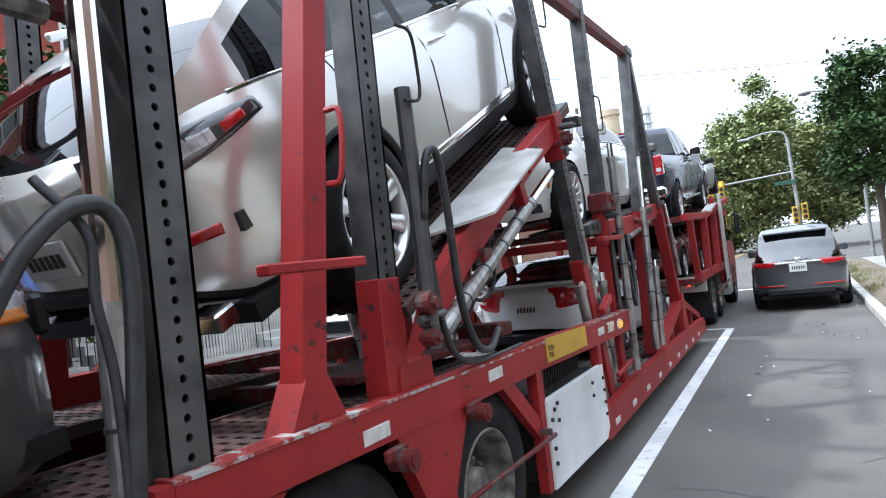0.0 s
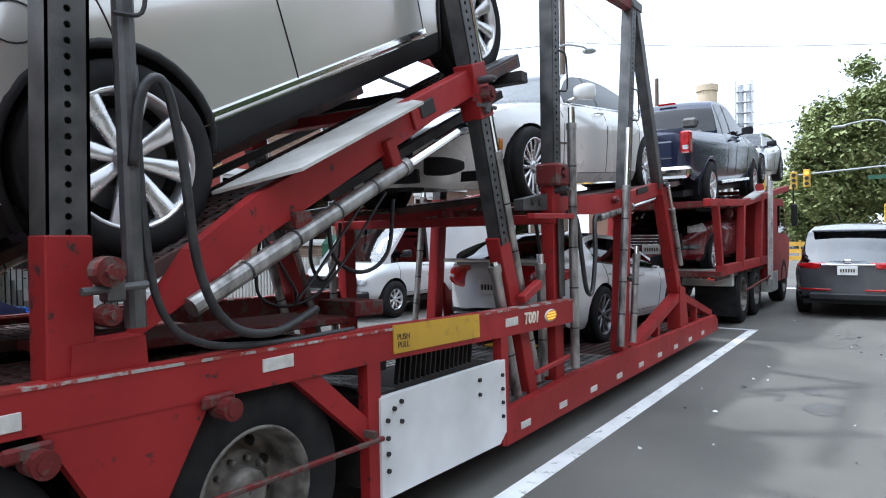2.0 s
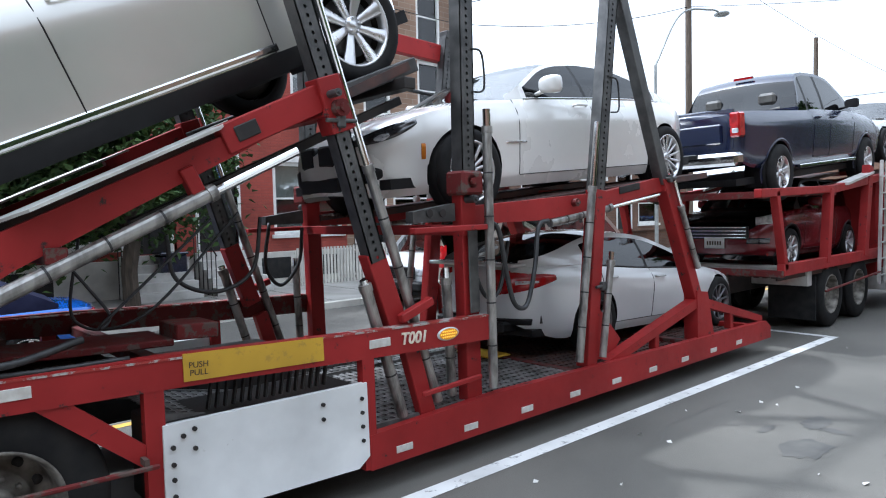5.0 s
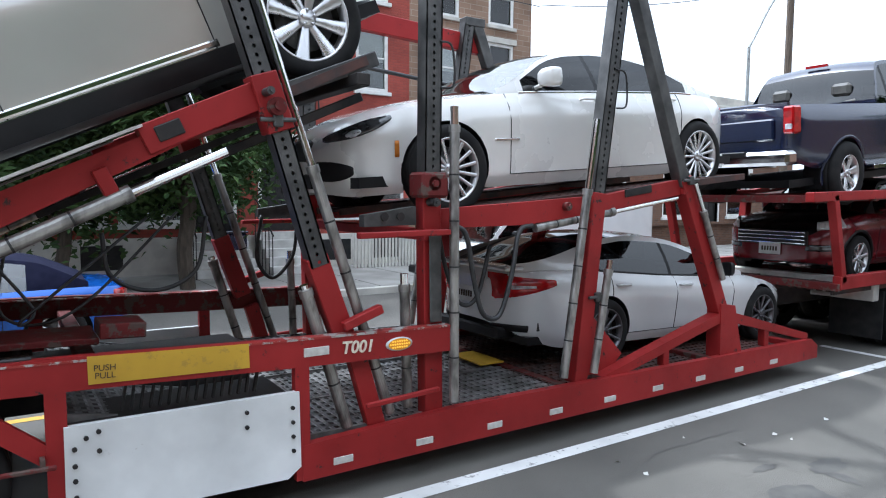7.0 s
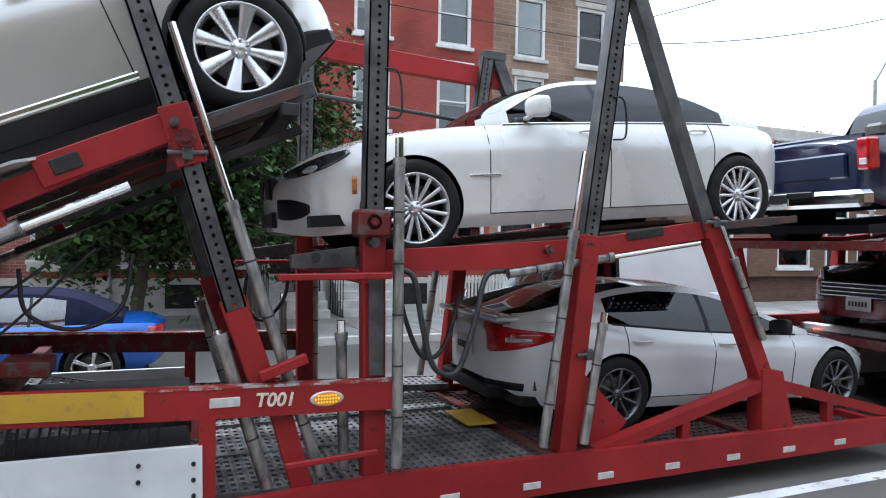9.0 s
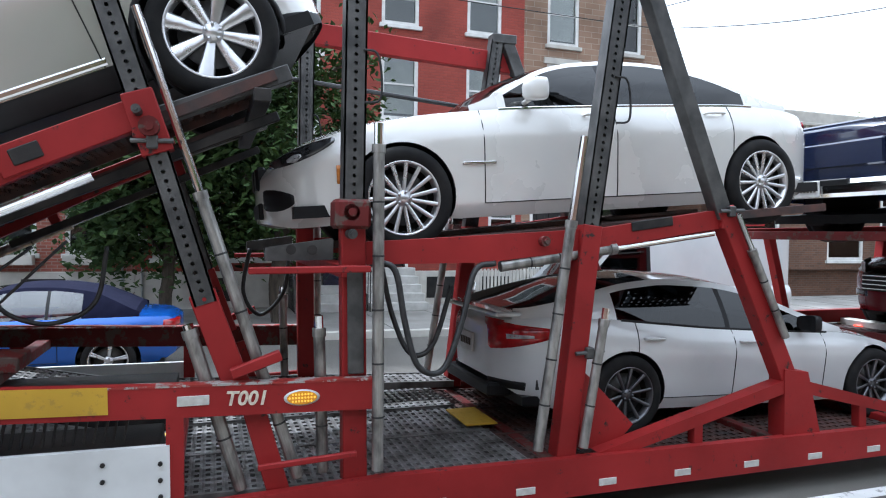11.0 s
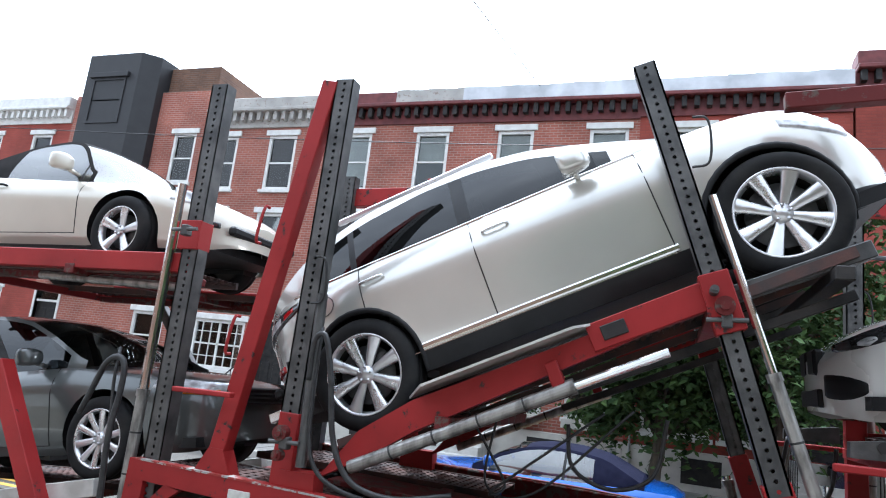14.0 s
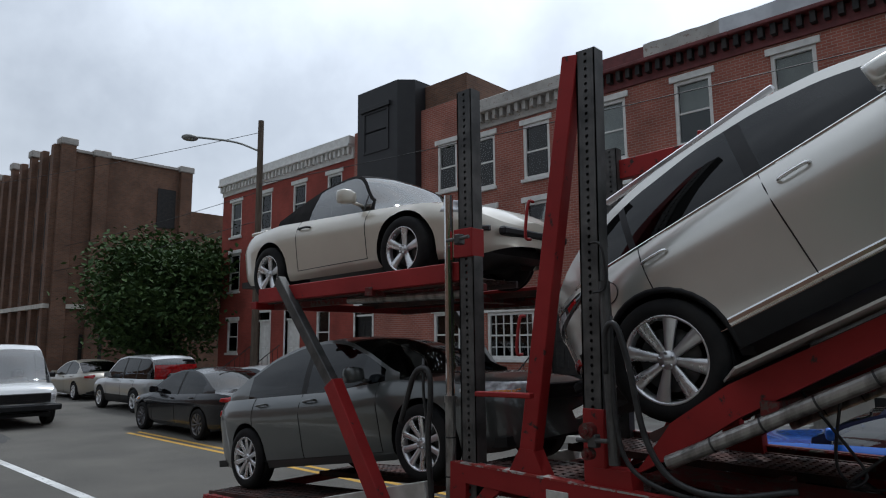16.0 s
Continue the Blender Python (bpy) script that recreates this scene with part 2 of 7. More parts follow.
M["dirt"] = surface("bare dirt verge", (0.12, 0.095, 0.065), (0.2, 0.165, 0.115), 0.95, 0, 2.5, 0.7, 70, 1.0, dist=0.02, speck=0.3)
M["weed"] = surface("dry green weeds", (0.10, 0.13, 0.03), (0.2, 0.18, 0.06), 0.7, 0, 9, 0)
M["concrete"] = surface("pale concrete pavement", (0.34, 0.33, 0.305), (0.25, 0.24, 0.22), 0.88, 0, 1.2, 0.4, 90, 0.95, dist=0.006, speck=0.3)
M["stone"] = surface("painted cream stone", (0.60, 0.58, 0.52), (0.46, 0.44, 0.40), 0.8, 0, 2.5, 0.25, 50)
M["marble"] = surface("pale stone steps", (0.58, 0.57, 0.54), (0.44, 0.43, 0.40), 0.7, 0, 4, 0.2, 60)
M["white_paint"] = surface("white painted wood", (0.76, 0.76, 0.73), (0.64, 0.63, 0.6), 0.5, 0, 5, 0.1, 60)
M["curtain"] = surface("pale window blind", (0.78, 0.77, 0.73), (0.66, 0.65, 0.61), 0.9, 0, 4, 0.2, 80)
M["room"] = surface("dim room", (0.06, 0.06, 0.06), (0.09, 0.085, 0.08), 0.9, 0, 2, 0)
M["brick_red"] = brick("red brick", (0.36, 0.115, 0.080), (0.29, 0.09, 0.062), (0.36, 0.25, 0.21))
M["brick_paint"] = brick("red painted brick", (0.33, 0.065, 0.045), (0.28, 0.054, 0.038), (0.26, 0.06, 0.045))
M["brick_tan"] = brick("brown tan stone brick", (0.30, 0.20, 0.14), (0.24, 0.15, 0.10), (0.34, 0.28, 0.22), 0.45, 0.16)
M["brick_old"] = brick("old brown brick", (0.17, 0.085, 0.05), (0.12, 0.062, 0.04), (0.15, 0.11, 0.085))
M["maroon"] = surface("maroon painted wood", (0.16, 0.03, 0.03), (0.1, 0.02, 0.02), 0.5, 0, 5, 0.1, 50)
M["cornice_grey"] = worn_paint("peeling grey cornice", (0.44, 0.42, 0.39), (0.25, 0.2, 0.17), 0.57, 0.6)
M["silver_roof"] = surface("silver roof coating", (0.62, 0.63, 0.65), (0.42, 0.43, 0.45), 0.42, 0.5, 1.5, 0.2, 30, 0.6)
M["black_panel"] = surface("black bay cladding", (0.011, 0.011, 0.013), (0.018, 0.018, 0.02), 0.5, 0, 3, 0.1, 40)
M["dark_wood"] = surface("weathered pole wood", (0.13, 0.1, 0.075), (0.08, 0.06, 0.045), 0.85, 0, 6, 0.4, 40, stretch=(3, 3, 0.4))
M["grey_metal"] = surface("grey lamp metal", (0.36, 0.37, 0.36), (0.26, 0.27, 0.26), 0.45, 0.5, 6, 0.05, 50)
M["green_paint"] = surface("dark green paint", (0.02, 0.09, 0.05), (0.015, 0.06, 0.035), 0.45, 0, 5, 0.1, 50)
M["iron"] = surface("black iron", (0.014, 0.014, 0.015), (0.03, 0.028, 0.026), 0.5, 0.4, 8, 0.1, 60)
M["leaf"] = surface("green leaves", (0.035, 0.085, 0.014), (0.09, 0.15, 0.03), 0.55, 0, 3, 0, 20)
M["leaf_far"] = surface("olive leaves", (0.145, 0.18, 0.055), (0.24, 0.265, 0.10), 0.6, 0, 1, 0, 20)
M["leaf_dark"] = surface("deep green leaves", (0.022, 0.055, 0.012), (0.06, 0.11, 0.022), 0.75, 0, 3, 0, 20)
M["bark"] = surface("tree bark", (0.09, 0.07, 0.052), (0.05, 0.04, 0.03), 0.9, 0, 9, 0.7, 40, stretch=(2, 2, 0.5), dist=0.02)
M["plate"] = surface("number plate white", (0.68, 0.68, 0.66), (0.58, 0.57, 0.55), 0.5, 0, 10, 0)
M["chimney_tan"] = surface("tan concrete stack", (0.50, 0.40, 0.27), (0.42, 0.33, 0.23), 0.85, 0, 0.05, 0)
M["steel_far"] = surface("pale plant steel", (0.48, 0.49, 0.5), (0.4, 0.41, 0.42), 0.7, 0.1, 0.2, 0)
M["white"] = car_paint("pearl white paint", (0.80, 0.79, 0.76), 0.12, 0.24)
M["pearl"] = car_paint("ivory pearl paint", (0.66, 0.645, 0.60), 0.55, 0.22, 1.0)
M["white_civic"] = car_paint("white paint", (0.70, 0.71, 0.71), 0.05, 0.22)
M["navy"] = car_paint("navy blue paint", (0.004, 0.009, 0.034), 0.0, 0.2, 0.3)
M["mini_red"] = car_paint("dark red paint", (0.13, 0.005, 0.010), 0.1, 0.2, 0.3)
M["beige"] = car_paint("pale beige paint", (0.62, 0.575, 0.49), 0.15, 0.26)
M["grey_green"] = car_paint("grey green metallic", (0.085, 0.092, 0.090), 0.3, 0.28)
M["blue"] = car_paint("bright blue paint", (0.015, 0.11, 0.48), 0.35, 0.22)
M["gunmetal"] = car_paint("gunmetal grey paint", (0.085, 0.088, 0.096), 0.4, 0.24)
M["silver"] = car_paint("silver paint", (0.50, 0.51, 0.52), 0.55, 0.28)
M["black_car"] = car_paint("black paint", (0.010, 0.010, 0.012), 0.1, 0.18, 0.3)
M["gold"] = car_paint("champagne paint", (0.42, 0.39, 0.33), 0.45, 0.28)
M["soft_top"] = surface("navy canvas top", (0.006, 0.007, 0.022), (0.012, 0.013, 0.032), 0.85, 0, 8, 0.3, 200)
M["soft_black"] = surface("black canvas top", (0.014, 0.013, 0.013), (0.026, 0.024, 0.024), 0.85, 0, 8, 0.3, 200)
for cloth in ("soft_top", "soft_black"):
    M[cloth].node_tree.nodes["Principled BSDF"].inputs["Specular IOR Level"].default_value = 0.12
M["tarp"] = surface("green tarpaulin", (0.03, 0.12, 0.06), (0.02, 0.08, 0.045), 0.6, 0, 5, 0.2, 50)


for k, v in (("rubber", 0.2), ("steel_black", 0.3), ("black_trim", 0.35), ("red_dark", 0.3), ("deck_dark", 0.35)):
    M[k].node_tree.nodes["Principled BSDF"].inputs["Specular IOR Level"].default_value = v


# ---------- mesh helpers ----------
def part(name, bm, material, parent, label="", smooth=False):
    me = bpy.data.meshes.new(name)
    bmesh.ops.recalc_face_normals(bm, faces=bm.faces)
    bm.to_mesh(me)
    bm.free()
    return part_mesh(name, me, material, parent, label, smooth)


def part_mesh(name, me, material, parent, label="", smooth=False):
    if material and not me.materials:
        me.materials.append(M[material] if isinstance(material, str) else material)
    if smooth:
        for p in me.polygons:
            p.use_smooth = True
    ob = new(name, me)
    if parent:
        ob.parent = parent
    return tagged(ob, label)


def thing(name, label, category, m=None, group="", kind=""):
    ob = new(name)
    ob.empty_display_size = 0.2
    if m is not None:
        ob.matrix_basis = m
    return tagged(ob, label, category, group, kind)


def box(bm, lo, hi, bevel=0.0, m=None):
    vs = [bm.verts.new((x, y, z)) for x in (lo[0], hi[0]) for y in (lo[1], hi[1]) for z in (lo[2], hi[2])]
    fs = [bm.faces.new([vs[i] for i in q]) for q in ((0, 1, 3, 2), (4, 6, 7, 5), (0, 4, 5, 1), (2, 3, 7, 6), (0, 2, 6, 4), (1, 5, 7, 3))]
    if bevel:
        es = list({e for f in fs for e in f.edges})
        r = bmesh.ops.bevel(bm, geom=es, offset=bevel, segments=1, affect="EDGES", clamp_overlap=True)
        vs = list({v for f in r["faces"] for v in f.verts} | {v for v in vs if v.is_valid})
    if m is not None:
        bmesh.ops.transform(bm, matrix=m, verts=[v for v in vs if v.is_valid])
    return bm


def beam(bm, p0, p1, w, d, bevel=0.006):
    """A bar from p0 to p1: w across in the x-z plane, d along y."""
    p0, p1 = Vector(p0), Vector(p1)
    ax = (p1 - p0)
    ln = ax.length
    ax.normalize()
    side = Vector((0, 1, 0))
    if abs(ax.dot(side)) > 0.9:
        side = Vector((0, 0, 1))
    up = ax.cross(side).normalized()
    side = up.cross(ax).normalized()
    m = Matrix((ax, side, up)).transposed().to_4x4()
    m.translation = p0
    return box(bm, (0, -d / 2, -w / 2), (ln, d / 2, w / 2), bevel, m)


def tube(bm, p0, p1, r, seg=12, r1=None):
    p0, p1 = Vector(p0), Vector(p1)
    m = (p1 - p0).to_track_quat("Z", "Y").to_matrix().to_4x4()
    m.translation = (p0 + p1) / 2
    bmesh.ops.create_cone(bm, cap_ends=True, segments=seg, radius1=r, radius2=r if r1 is None else r1, depth=(p1 - p0).length, matrix=m)
    return bm


def spline(pts, n=8):
    """Catmull-Rom through the points."""
    P = [Vector(p) for p in pts]
    P = [2 * P[0] - P[1]] + P + [2 * P[-1] - P[-2]]
    out = []
    for a, b, c, d in zip(P, P[1:], P[2:], P[3:]):
        for i in range(n):
            t = i / n
            out.append(0.5 * (2 * b + (c - a) * t + (2 * a - 5 * b + 4 * c - d) * t * t + (3 * b - a - 3 * c + d) * t ** 3))
    out.append(P[-2])
    return out


def sweep(bm, pts, r, seg=8):
    rings, prev = [], Vector((0, 1, 0.01))
    for i, p in enumerate(pts):
        t = (pts[min(i + 1, len(pts) - 1)] - pts[max(i - 1, 0)]).normalized()
        u = (prev - t * prev.dot(t)).normalized()
        prev = u
        v = t.cross(u)
        rings.append([bm.verts.new(p + (u * math.cos(a) + v * math.sin(a)) * r) for a in [2 * math.pi * k / seg for k in range(seg)]])
    for a, b in zip(rings, rings[1:]):
        for k in range(seg):
            bm.faces.new((a[k], a[(k + 1) % seg], b[(k + 1) % seg], b[k]))
    bm.faces.new(rings[0][::-1])
    bm.faces.new(rings[-1])
    return bm


def lathe(prof, seg=32, close=False):
    """A mesh turned about the y axis from rows (y, r)."""
    bm = bmesh.new()
    rings = [[bm.verts.new((r * math.cos(a), y, r * math.sin(a))) for a in [2 * math.pi * k / seg for k in range(seg)]] for y, r in prof]
    for a, b in zip(rings, rings[1:]):
        for k in range(seg):
            bm.faces.new((a[k], a[(k + 1) % seg], b[(k + 1) % seg], b[k]))
    if close:
        bm.faces.new(rings[0])
        bm.faces.new(rings[-1][::-1])
    return bm


def prism(bm, pts, y0, y1, bevel=0.0):
    """A plate with the outline pts (x, z), from y0 to y1."""
    a = [bm.verts.new((x, y0, z)) for x, z in pts]
    b = [bm.verts.new((x, y1, z)) for x, z in pts]
    bm.faces.new(a)
    bm.faces.new(b[::-1])
    for i in range(len(pts)):
        j = (i + 1) % len(pts)
        bm.faces.new((a[i], a[j], b[j], b[i]))
    return bm


def mesh_of(name, verts, faces):
    me = bpy.data.meshes.new(name)
    used = sorted({i for f in faces for i in f})
    ix = {v: k for k, v in enumerate(used)}
    me.from_pydata([tuple(verts[i]) for i in used], [], [[ix[i] for i in f] for f in faces])
    me.update()
    return me


# ---------- cars ----------
WHEELS = {}


def wheel_meshes(r, width, spokes, style, rim_mat, rim_r):
    key = (r, width, spokes, style, rim_mat, rim_r)
    if key in WHEELS:
        return WHEELS[key]
    h = width / 2
    k = rim_r
    tyre = lathe([(-h * 0.9, k * 0.96), (-h, k * 1.04), (-h * 1.02, (k + r) / 2), (-h * 0.88, r * 0.965), (-h * 0.7, r * 0.995), (-h * 0.42, r), (-h * 0.4, r * 0.982), (-h * 0.34, r * 0.982), (-h * 0.32, r), (0, r), (h * 0.32, r), (h * 0.7, r * 0.995), (h * 0.88, r * 0.965), (h * 1.02, (k + r) / 2), (h, k * 1.04), (h * 0.9, k * 0.96)], 40)
    rim = lathe([(-h * 0.88, k * 1.0), (-h * 0.96, k * 0.985), (-h * 0.92, k * 0.94), (-h * 0.4, k * 0.88), (h * 0.5, k * 0.86), (h * 0.6, k * 0.3), (h * 0.6, 0.01)], 40)
    fy = -h * 0.78
    # barrel behind the spokes is coloured black for the shade in that recess
    dark_rings = {f for f in rim.faces if f.calc_center_median().y > -h * 0.5}
    for f in dark_rings:
        f.material_index = 1
    for i in range(spokes):
        a = 2 * math.pi * i / spokes + 0.2
        for off in ((-0.055, 0.055) if style == "twin" else (0,)):
            c, s = math.cos(a + off * 1.2), math.sin(a + off * 1.2)
            w0, w1 = {"fat": (0.036, 0.058), "eight": (0.024, 0.048), "twin": (0.014, 0.017), "thin": (0.013, 0.016), "mid": (0.025, 0.034)}[style]
            w0, w1 = w0 * k / 0.25, w1 * k / 0.25
            rows = []
            for rr, ww, yy in ((0.05 * k / 0.25, w0, fy + 0.012), (k * 0.62, (w0 + w1) / 2, fy - 0.004), (k * 0.95, w1, fy - 0.012)):
                rows.append([(rr * c - q * s * ww, yy + dy, rr * s + q * c * ww) for q, dy in ((-1, 0.012), (-0.75, 0), (0.75, 0), (1, 0.012), (0, 0.045))])
            vv = [[rim.verts.new(p) for p in row] for row in rows]
            for p, q in zip(vv, vv[1:]):
                for j in range(5):
                    rim.faces.new((p[j], p[(j + 1) % 5], q[(j + 1) % 5], q[j]))
    tube(rim, (0, fy + 0.03, 0), (0, fy - 0.006, 0), k * 0.24, 20, k * 0.2)
    for i in range(5):
        a = 2 * math.pi * i / 5
        tube(rim, (k * 0.17 * math.cos(a), fy, k * 0.17 * math.sin(a)), (k * 0.17 * math.cos(a), fy - 0.016, k * 0.17 * math.sin(a)), 0.011, 6)
    disc = lathe([(fy + 0.07, k * 0.72), (fy + 0.06, k * 0.72), (fy + 0.06, k * 0.2)], 24)
    out = []
    for nm, bm, mt in (("tyre", tyre, "rubber"), ("rim", rim, rim_mat), ("brake_disc", disc, "steel")):
        me = bpy.data.meshes.new(nm)
        bmesh.ops.recalc_face_normals(bm, faces=bm.faces)
        bm.to_mesh(me)
        bm.free()
        me.materials.append(M[mt])
        if nm == "rim":
            me.materials.append(M["steel_black"])
        for p in me.polygons:
            p.use_smooth = True
        out.append(me)
    WHEELS[key] = out
    return out


def car(name, label, category, m, sp, group=""):
    """A car body lofted along x (forwards) from its side lines, with cut wheel arches, glazed cabin, doors, lamps and wheels."""
    root = thing(name, label, category, m, group)
    L0, L1 = -(sp["wb"] / 2 + sp["ro"]), sp["wb"] / 2 + sp["fo"]
    xc, hl, W2 = (L0 + L1) / 2, (L1 - L0) / 2, sp["W"] / 2
    top_l, bot_l, arc_l = sp["top"], sp["bot"], sp["arc"]

    def smooth_interp(x, pts, d=0.10):
        xs, zs = [p[0] for p in pts], [p[1] for p in pts]
        return sum(float(np.interp(x + k * d, xs, zs)) for k in (-1, -0.5, 0, 0.5, 1)) / 5

    top = lambda x: smooth_interp(x, top_l)
    bot = lambda x: smooth_interp(x, bot_l)
    nplan = sp.get("plan", 12)

    def half(x):
        u = min(1.0, abs((x - xc) / hl))
        return W2 * max(0.0, 1 - u ** nplan) ** 0.4 * (1 - 0.06 * u ** 2)

    drop = sp.get("drop", 0.05)
    PV = [(0, 0.90), (0.12, 0.95), (0.25, 0.968), (0.4, 0.978), (0.55, 0.99), (0.7, 1.0), (0.78, 0.994), (0.9, 0.962), (1, 0.905)]

    def side(x, z):
        b, s = bot(x), top(x) - drop
        v = max(0.0, min(1.0, (z - b) / max(0.01, s - b)))
        return half(x) * float(np.interp(v, [p[0] for p in PV], [p[1] for p in PV]))

    base = np.arange(L0 + 0.12, L1 - 0.12, 0.045)
    ends = [0.0, 0.002, 0.006, 0.013, 0.024, 0.04, 0.06, 0.085]
    xs = [L0 + e for e in ends] + list(base) + [L1 - e for e in reversed(ends)]
    gx1, gx0 = arc_l[0][0], arc_l[-1][0]
    NV, NT = 16, 6
    ax_x = (sp["wb"] / 2, -sp["wb"] / 2)
    R = sp["r"] + sp.get("gap", 0.055)
    verts, idx = [], {}
    JC = 4
    sill_z = sp.get("clad", 0) or bot(0) + sp.get("door_low", 0.08)
    for sgn in (-1, 1):
        for i, x in enumerate(xs):
            b, t = bot(x), top(x)
            s = t - drop
            zc = min(max(sill_z, b + 0.03), s - 0.05)
            for j in range(NV + 1):
                z = b + (zc - b) * j / JC if j <= JC else zc + (s - zc) * (j - JC) / (NV - JC)
                idx[sgn, i, j] = len(verts)
                verts.append([x, sgn * side(x, z), z])
            ys = side(x, s)
            for j in range(1, NT + 1):
                q = j / NT
                idx[sgn, i, NV + j] = len(verts)
                verts.append([x, sgn * ys * (1 - q), s + (t - s) * math.sin(min(1, q * 1.6) * math.pi / 2)])
    groups = {(g, 0): [] for g in ("hood", "trunk_lid", "front_body", "rear_body")}
    groups.update({(g, q): [] for g in ("cladding", "sill") for q in (-1, 1)})
    doors = sp.get("doors", [])
    door_x = (min(d[0] for d in doors), max(d[1] for d in doors))
    dface = {(k, s): [] for k in range(len(doors)) for s in (-1, 1)}
    clad = sp.get("clad", 0)
    bed = sp.get("bed")

    def in_arch(x, z):
        return any((x - a) ** 2 + (z - sp["r"]) ** 2 < R * R for a in ax_x)

    moved = set()
    for sgn in (-1, 1):
        for i in range(len(xs) - 1):
            for j in range(NV + NT):
                q = [idx[sgn, i, j], idx[sgn, i + 1, j], idx[sgn, i + 1, j + 1], idx[sgn, i, j + 1]]
                cx = sum(verts[k][0] for k in q) / 4
                cz = sum(verts[k][2] for k in q) / 4
                if sgn > 0:
                    q = q[::-1]
                if j < NV:
                    if in_arch(cx, cz):
                        for k in q:
                            x, y, z = verts[k]
                            for a in ax_x:
                                dd = math.hypot(x - a, z - sp["r"])
                                if abs(dd - R) < 0.05 and dd > 0.1:
                                    moved.add((k, a))
                        continue
                    if clad and j < JC:
                        groups["cladding", sgn].append(q)
                        continue
                    for k, (d0, d1) in enumerate(doors):
                        if d0 < cx < d1 and j >= JC:
                            dface[k, sgn].append(q)
                            break
                    else:
                        groups[("front_body", 0) if cx > door_x[1] else (("rear_body", 0) if cx < door_x[0] else ("sill", sgn))].append(q)
                else:
                    if gx0 + 0.06 < cx < gx1 - 0.06:
                        continue
                    if bed and bed[0] < cx < bed[1]:
                        continue
                    groups["hood" if cx > gx1 - 0.06 else "trunk_lid", 0].append(q)
    for k, a in moved:
        x, y, z = verts[k]
        d = Vector((x - a, 0, z - sp["r"]))
        d = d.normalized() * R
        verts[k] = [a + d.x, y, sp["r"] + d.z]
    paint = sp["paint"]
    for (g, _), fs in groups.items():
        if fs:
            part_mesh(g, mesh_of(g, verts, fs), "black_trim" if g == "cladding" else (sp.get("trunk_mat", paint) if g == "trunk_lid" else (sp.get("hood_mat", paint) if g == "hood" else paint)), root, smooth=True)
    door_obs = {}
    for (k, s), fs in dface.items():
        if fs:
            door_obs[k, s] = part_mesh("door", mesh_of("door", verts, fs), paint, root, smooth=True)
    # underside and wheel wells
    bm = bmesh.new()
    box(bm, (L0 + 0.2, -W2 * 0.78, sp["r"] * 0.72), (L1 - 0.2, W2 * 0.78, sp["r"] * 0.95))
    part("underbody", bm, "black_trim", root)
    for a in ax_x:
        for s in (-1, 1):
            bm = bmesh.new()
            n = 16
            ra, rb = [], []
            for k in range(n + 1):
                t = math.pi * (-0.12 + 1.24 * k / n)
                x, z = a + (R + 0.004) * math.cos(t), sp["r"] + (R + 0.004) * math.sin(t)
                ra.append(bm.verts.new((x, s * (side(min(max(x, L0 + .1), L1 - .1), z) - 0.006), z)))
                rb.append(bm.verts.new((x, s * (W2 - 0.36), z)))
            for k in range(n):
                bm.faces.new((ra[k], ra[k + 1], rb[k + 1], rb[k]))
            bm.faces.new(rb)
            part("wheel_well", bm, "black_trim", root)
    # wheel-arch lips
    if sp.get("lips"):
        for a in ax_x:
            for s in (-1, 1):
                bm = bmesh.new()
                n = 20
                rows = []
                for k in range(n + 1):
                    t = math.pi * (-0.08 + 1.16 * k / n)
                    row = []
                    for rr, oo in ((R - 0.012, -0.01), (R, 0.012), (R + 0.018, 0.010), (R + 0.028, -0.002)):
                        x, z = a + rr * math.cos(t), sp["r"] + rr * math.sin(t)
                        row.append(bm.verts.new((x, s * (side(x, z) + oo), z)))
                    rows.append(row)
                for p, q in zip(rows, rows[1:]):
                    for j in range(3):
                        bm.faces.new((p[j], p[j + 1], q[j + 1], q[j]))
                part("wheel_arch_trim", bm, sp["lips"], root, smooth=True)
    # cabin
    wr = sp["wr"]
    roof_z = max(p[1] for p in arc_l)
    ax_ = [p[0] for p in arc_l][::-1]
    az_ = [p[1] for p in arc_l][::-1]

    def arc(x):
        return sum(float(np.interp(x + k * 0.08, ax_, az_)) for k in (-1, 0, 1)) / 3

    gxs = list(np.linspace(gx0, gx1, 64))
    xt1, xt0 = sp["ws_top"], sp["rw_top"]

    def yb(x):
        return side(x, top(x) - drop) * 0.985

    def yg(x, z):
        zb = top(x) - drop
        t = max(0.0, min(1.0, (z - zb) / (roof_z - zb)))
        e = yb(x)
        return e + (wr - e) * (t ** 1.25) if e > wr else e

    gv, gi = [], {}
    fr = sp.get("frame", 0.045)
    for s in (-1, 1):
        for i, x in enumerate(gxs):
            zb, za = top(x) - drop, max(arc(x), top(x) - drop + 0.004)
            sl = abs(arc(x + 0.02) - arc(x - 0.02)) / 0.04
            zm = max(zb, za - fr * math.sqrt(1 + sl * sl))
            for j, z in enumerate((zb, zb + (zm - zb) * 0.33, zb + (zm - zb) * 0.66, zm, za)):
                gi[s, i, j] = len(gv)
                gv.append((x, s * yg(x, z), z))
    gl_s = {}
    pill, posts = [], {}
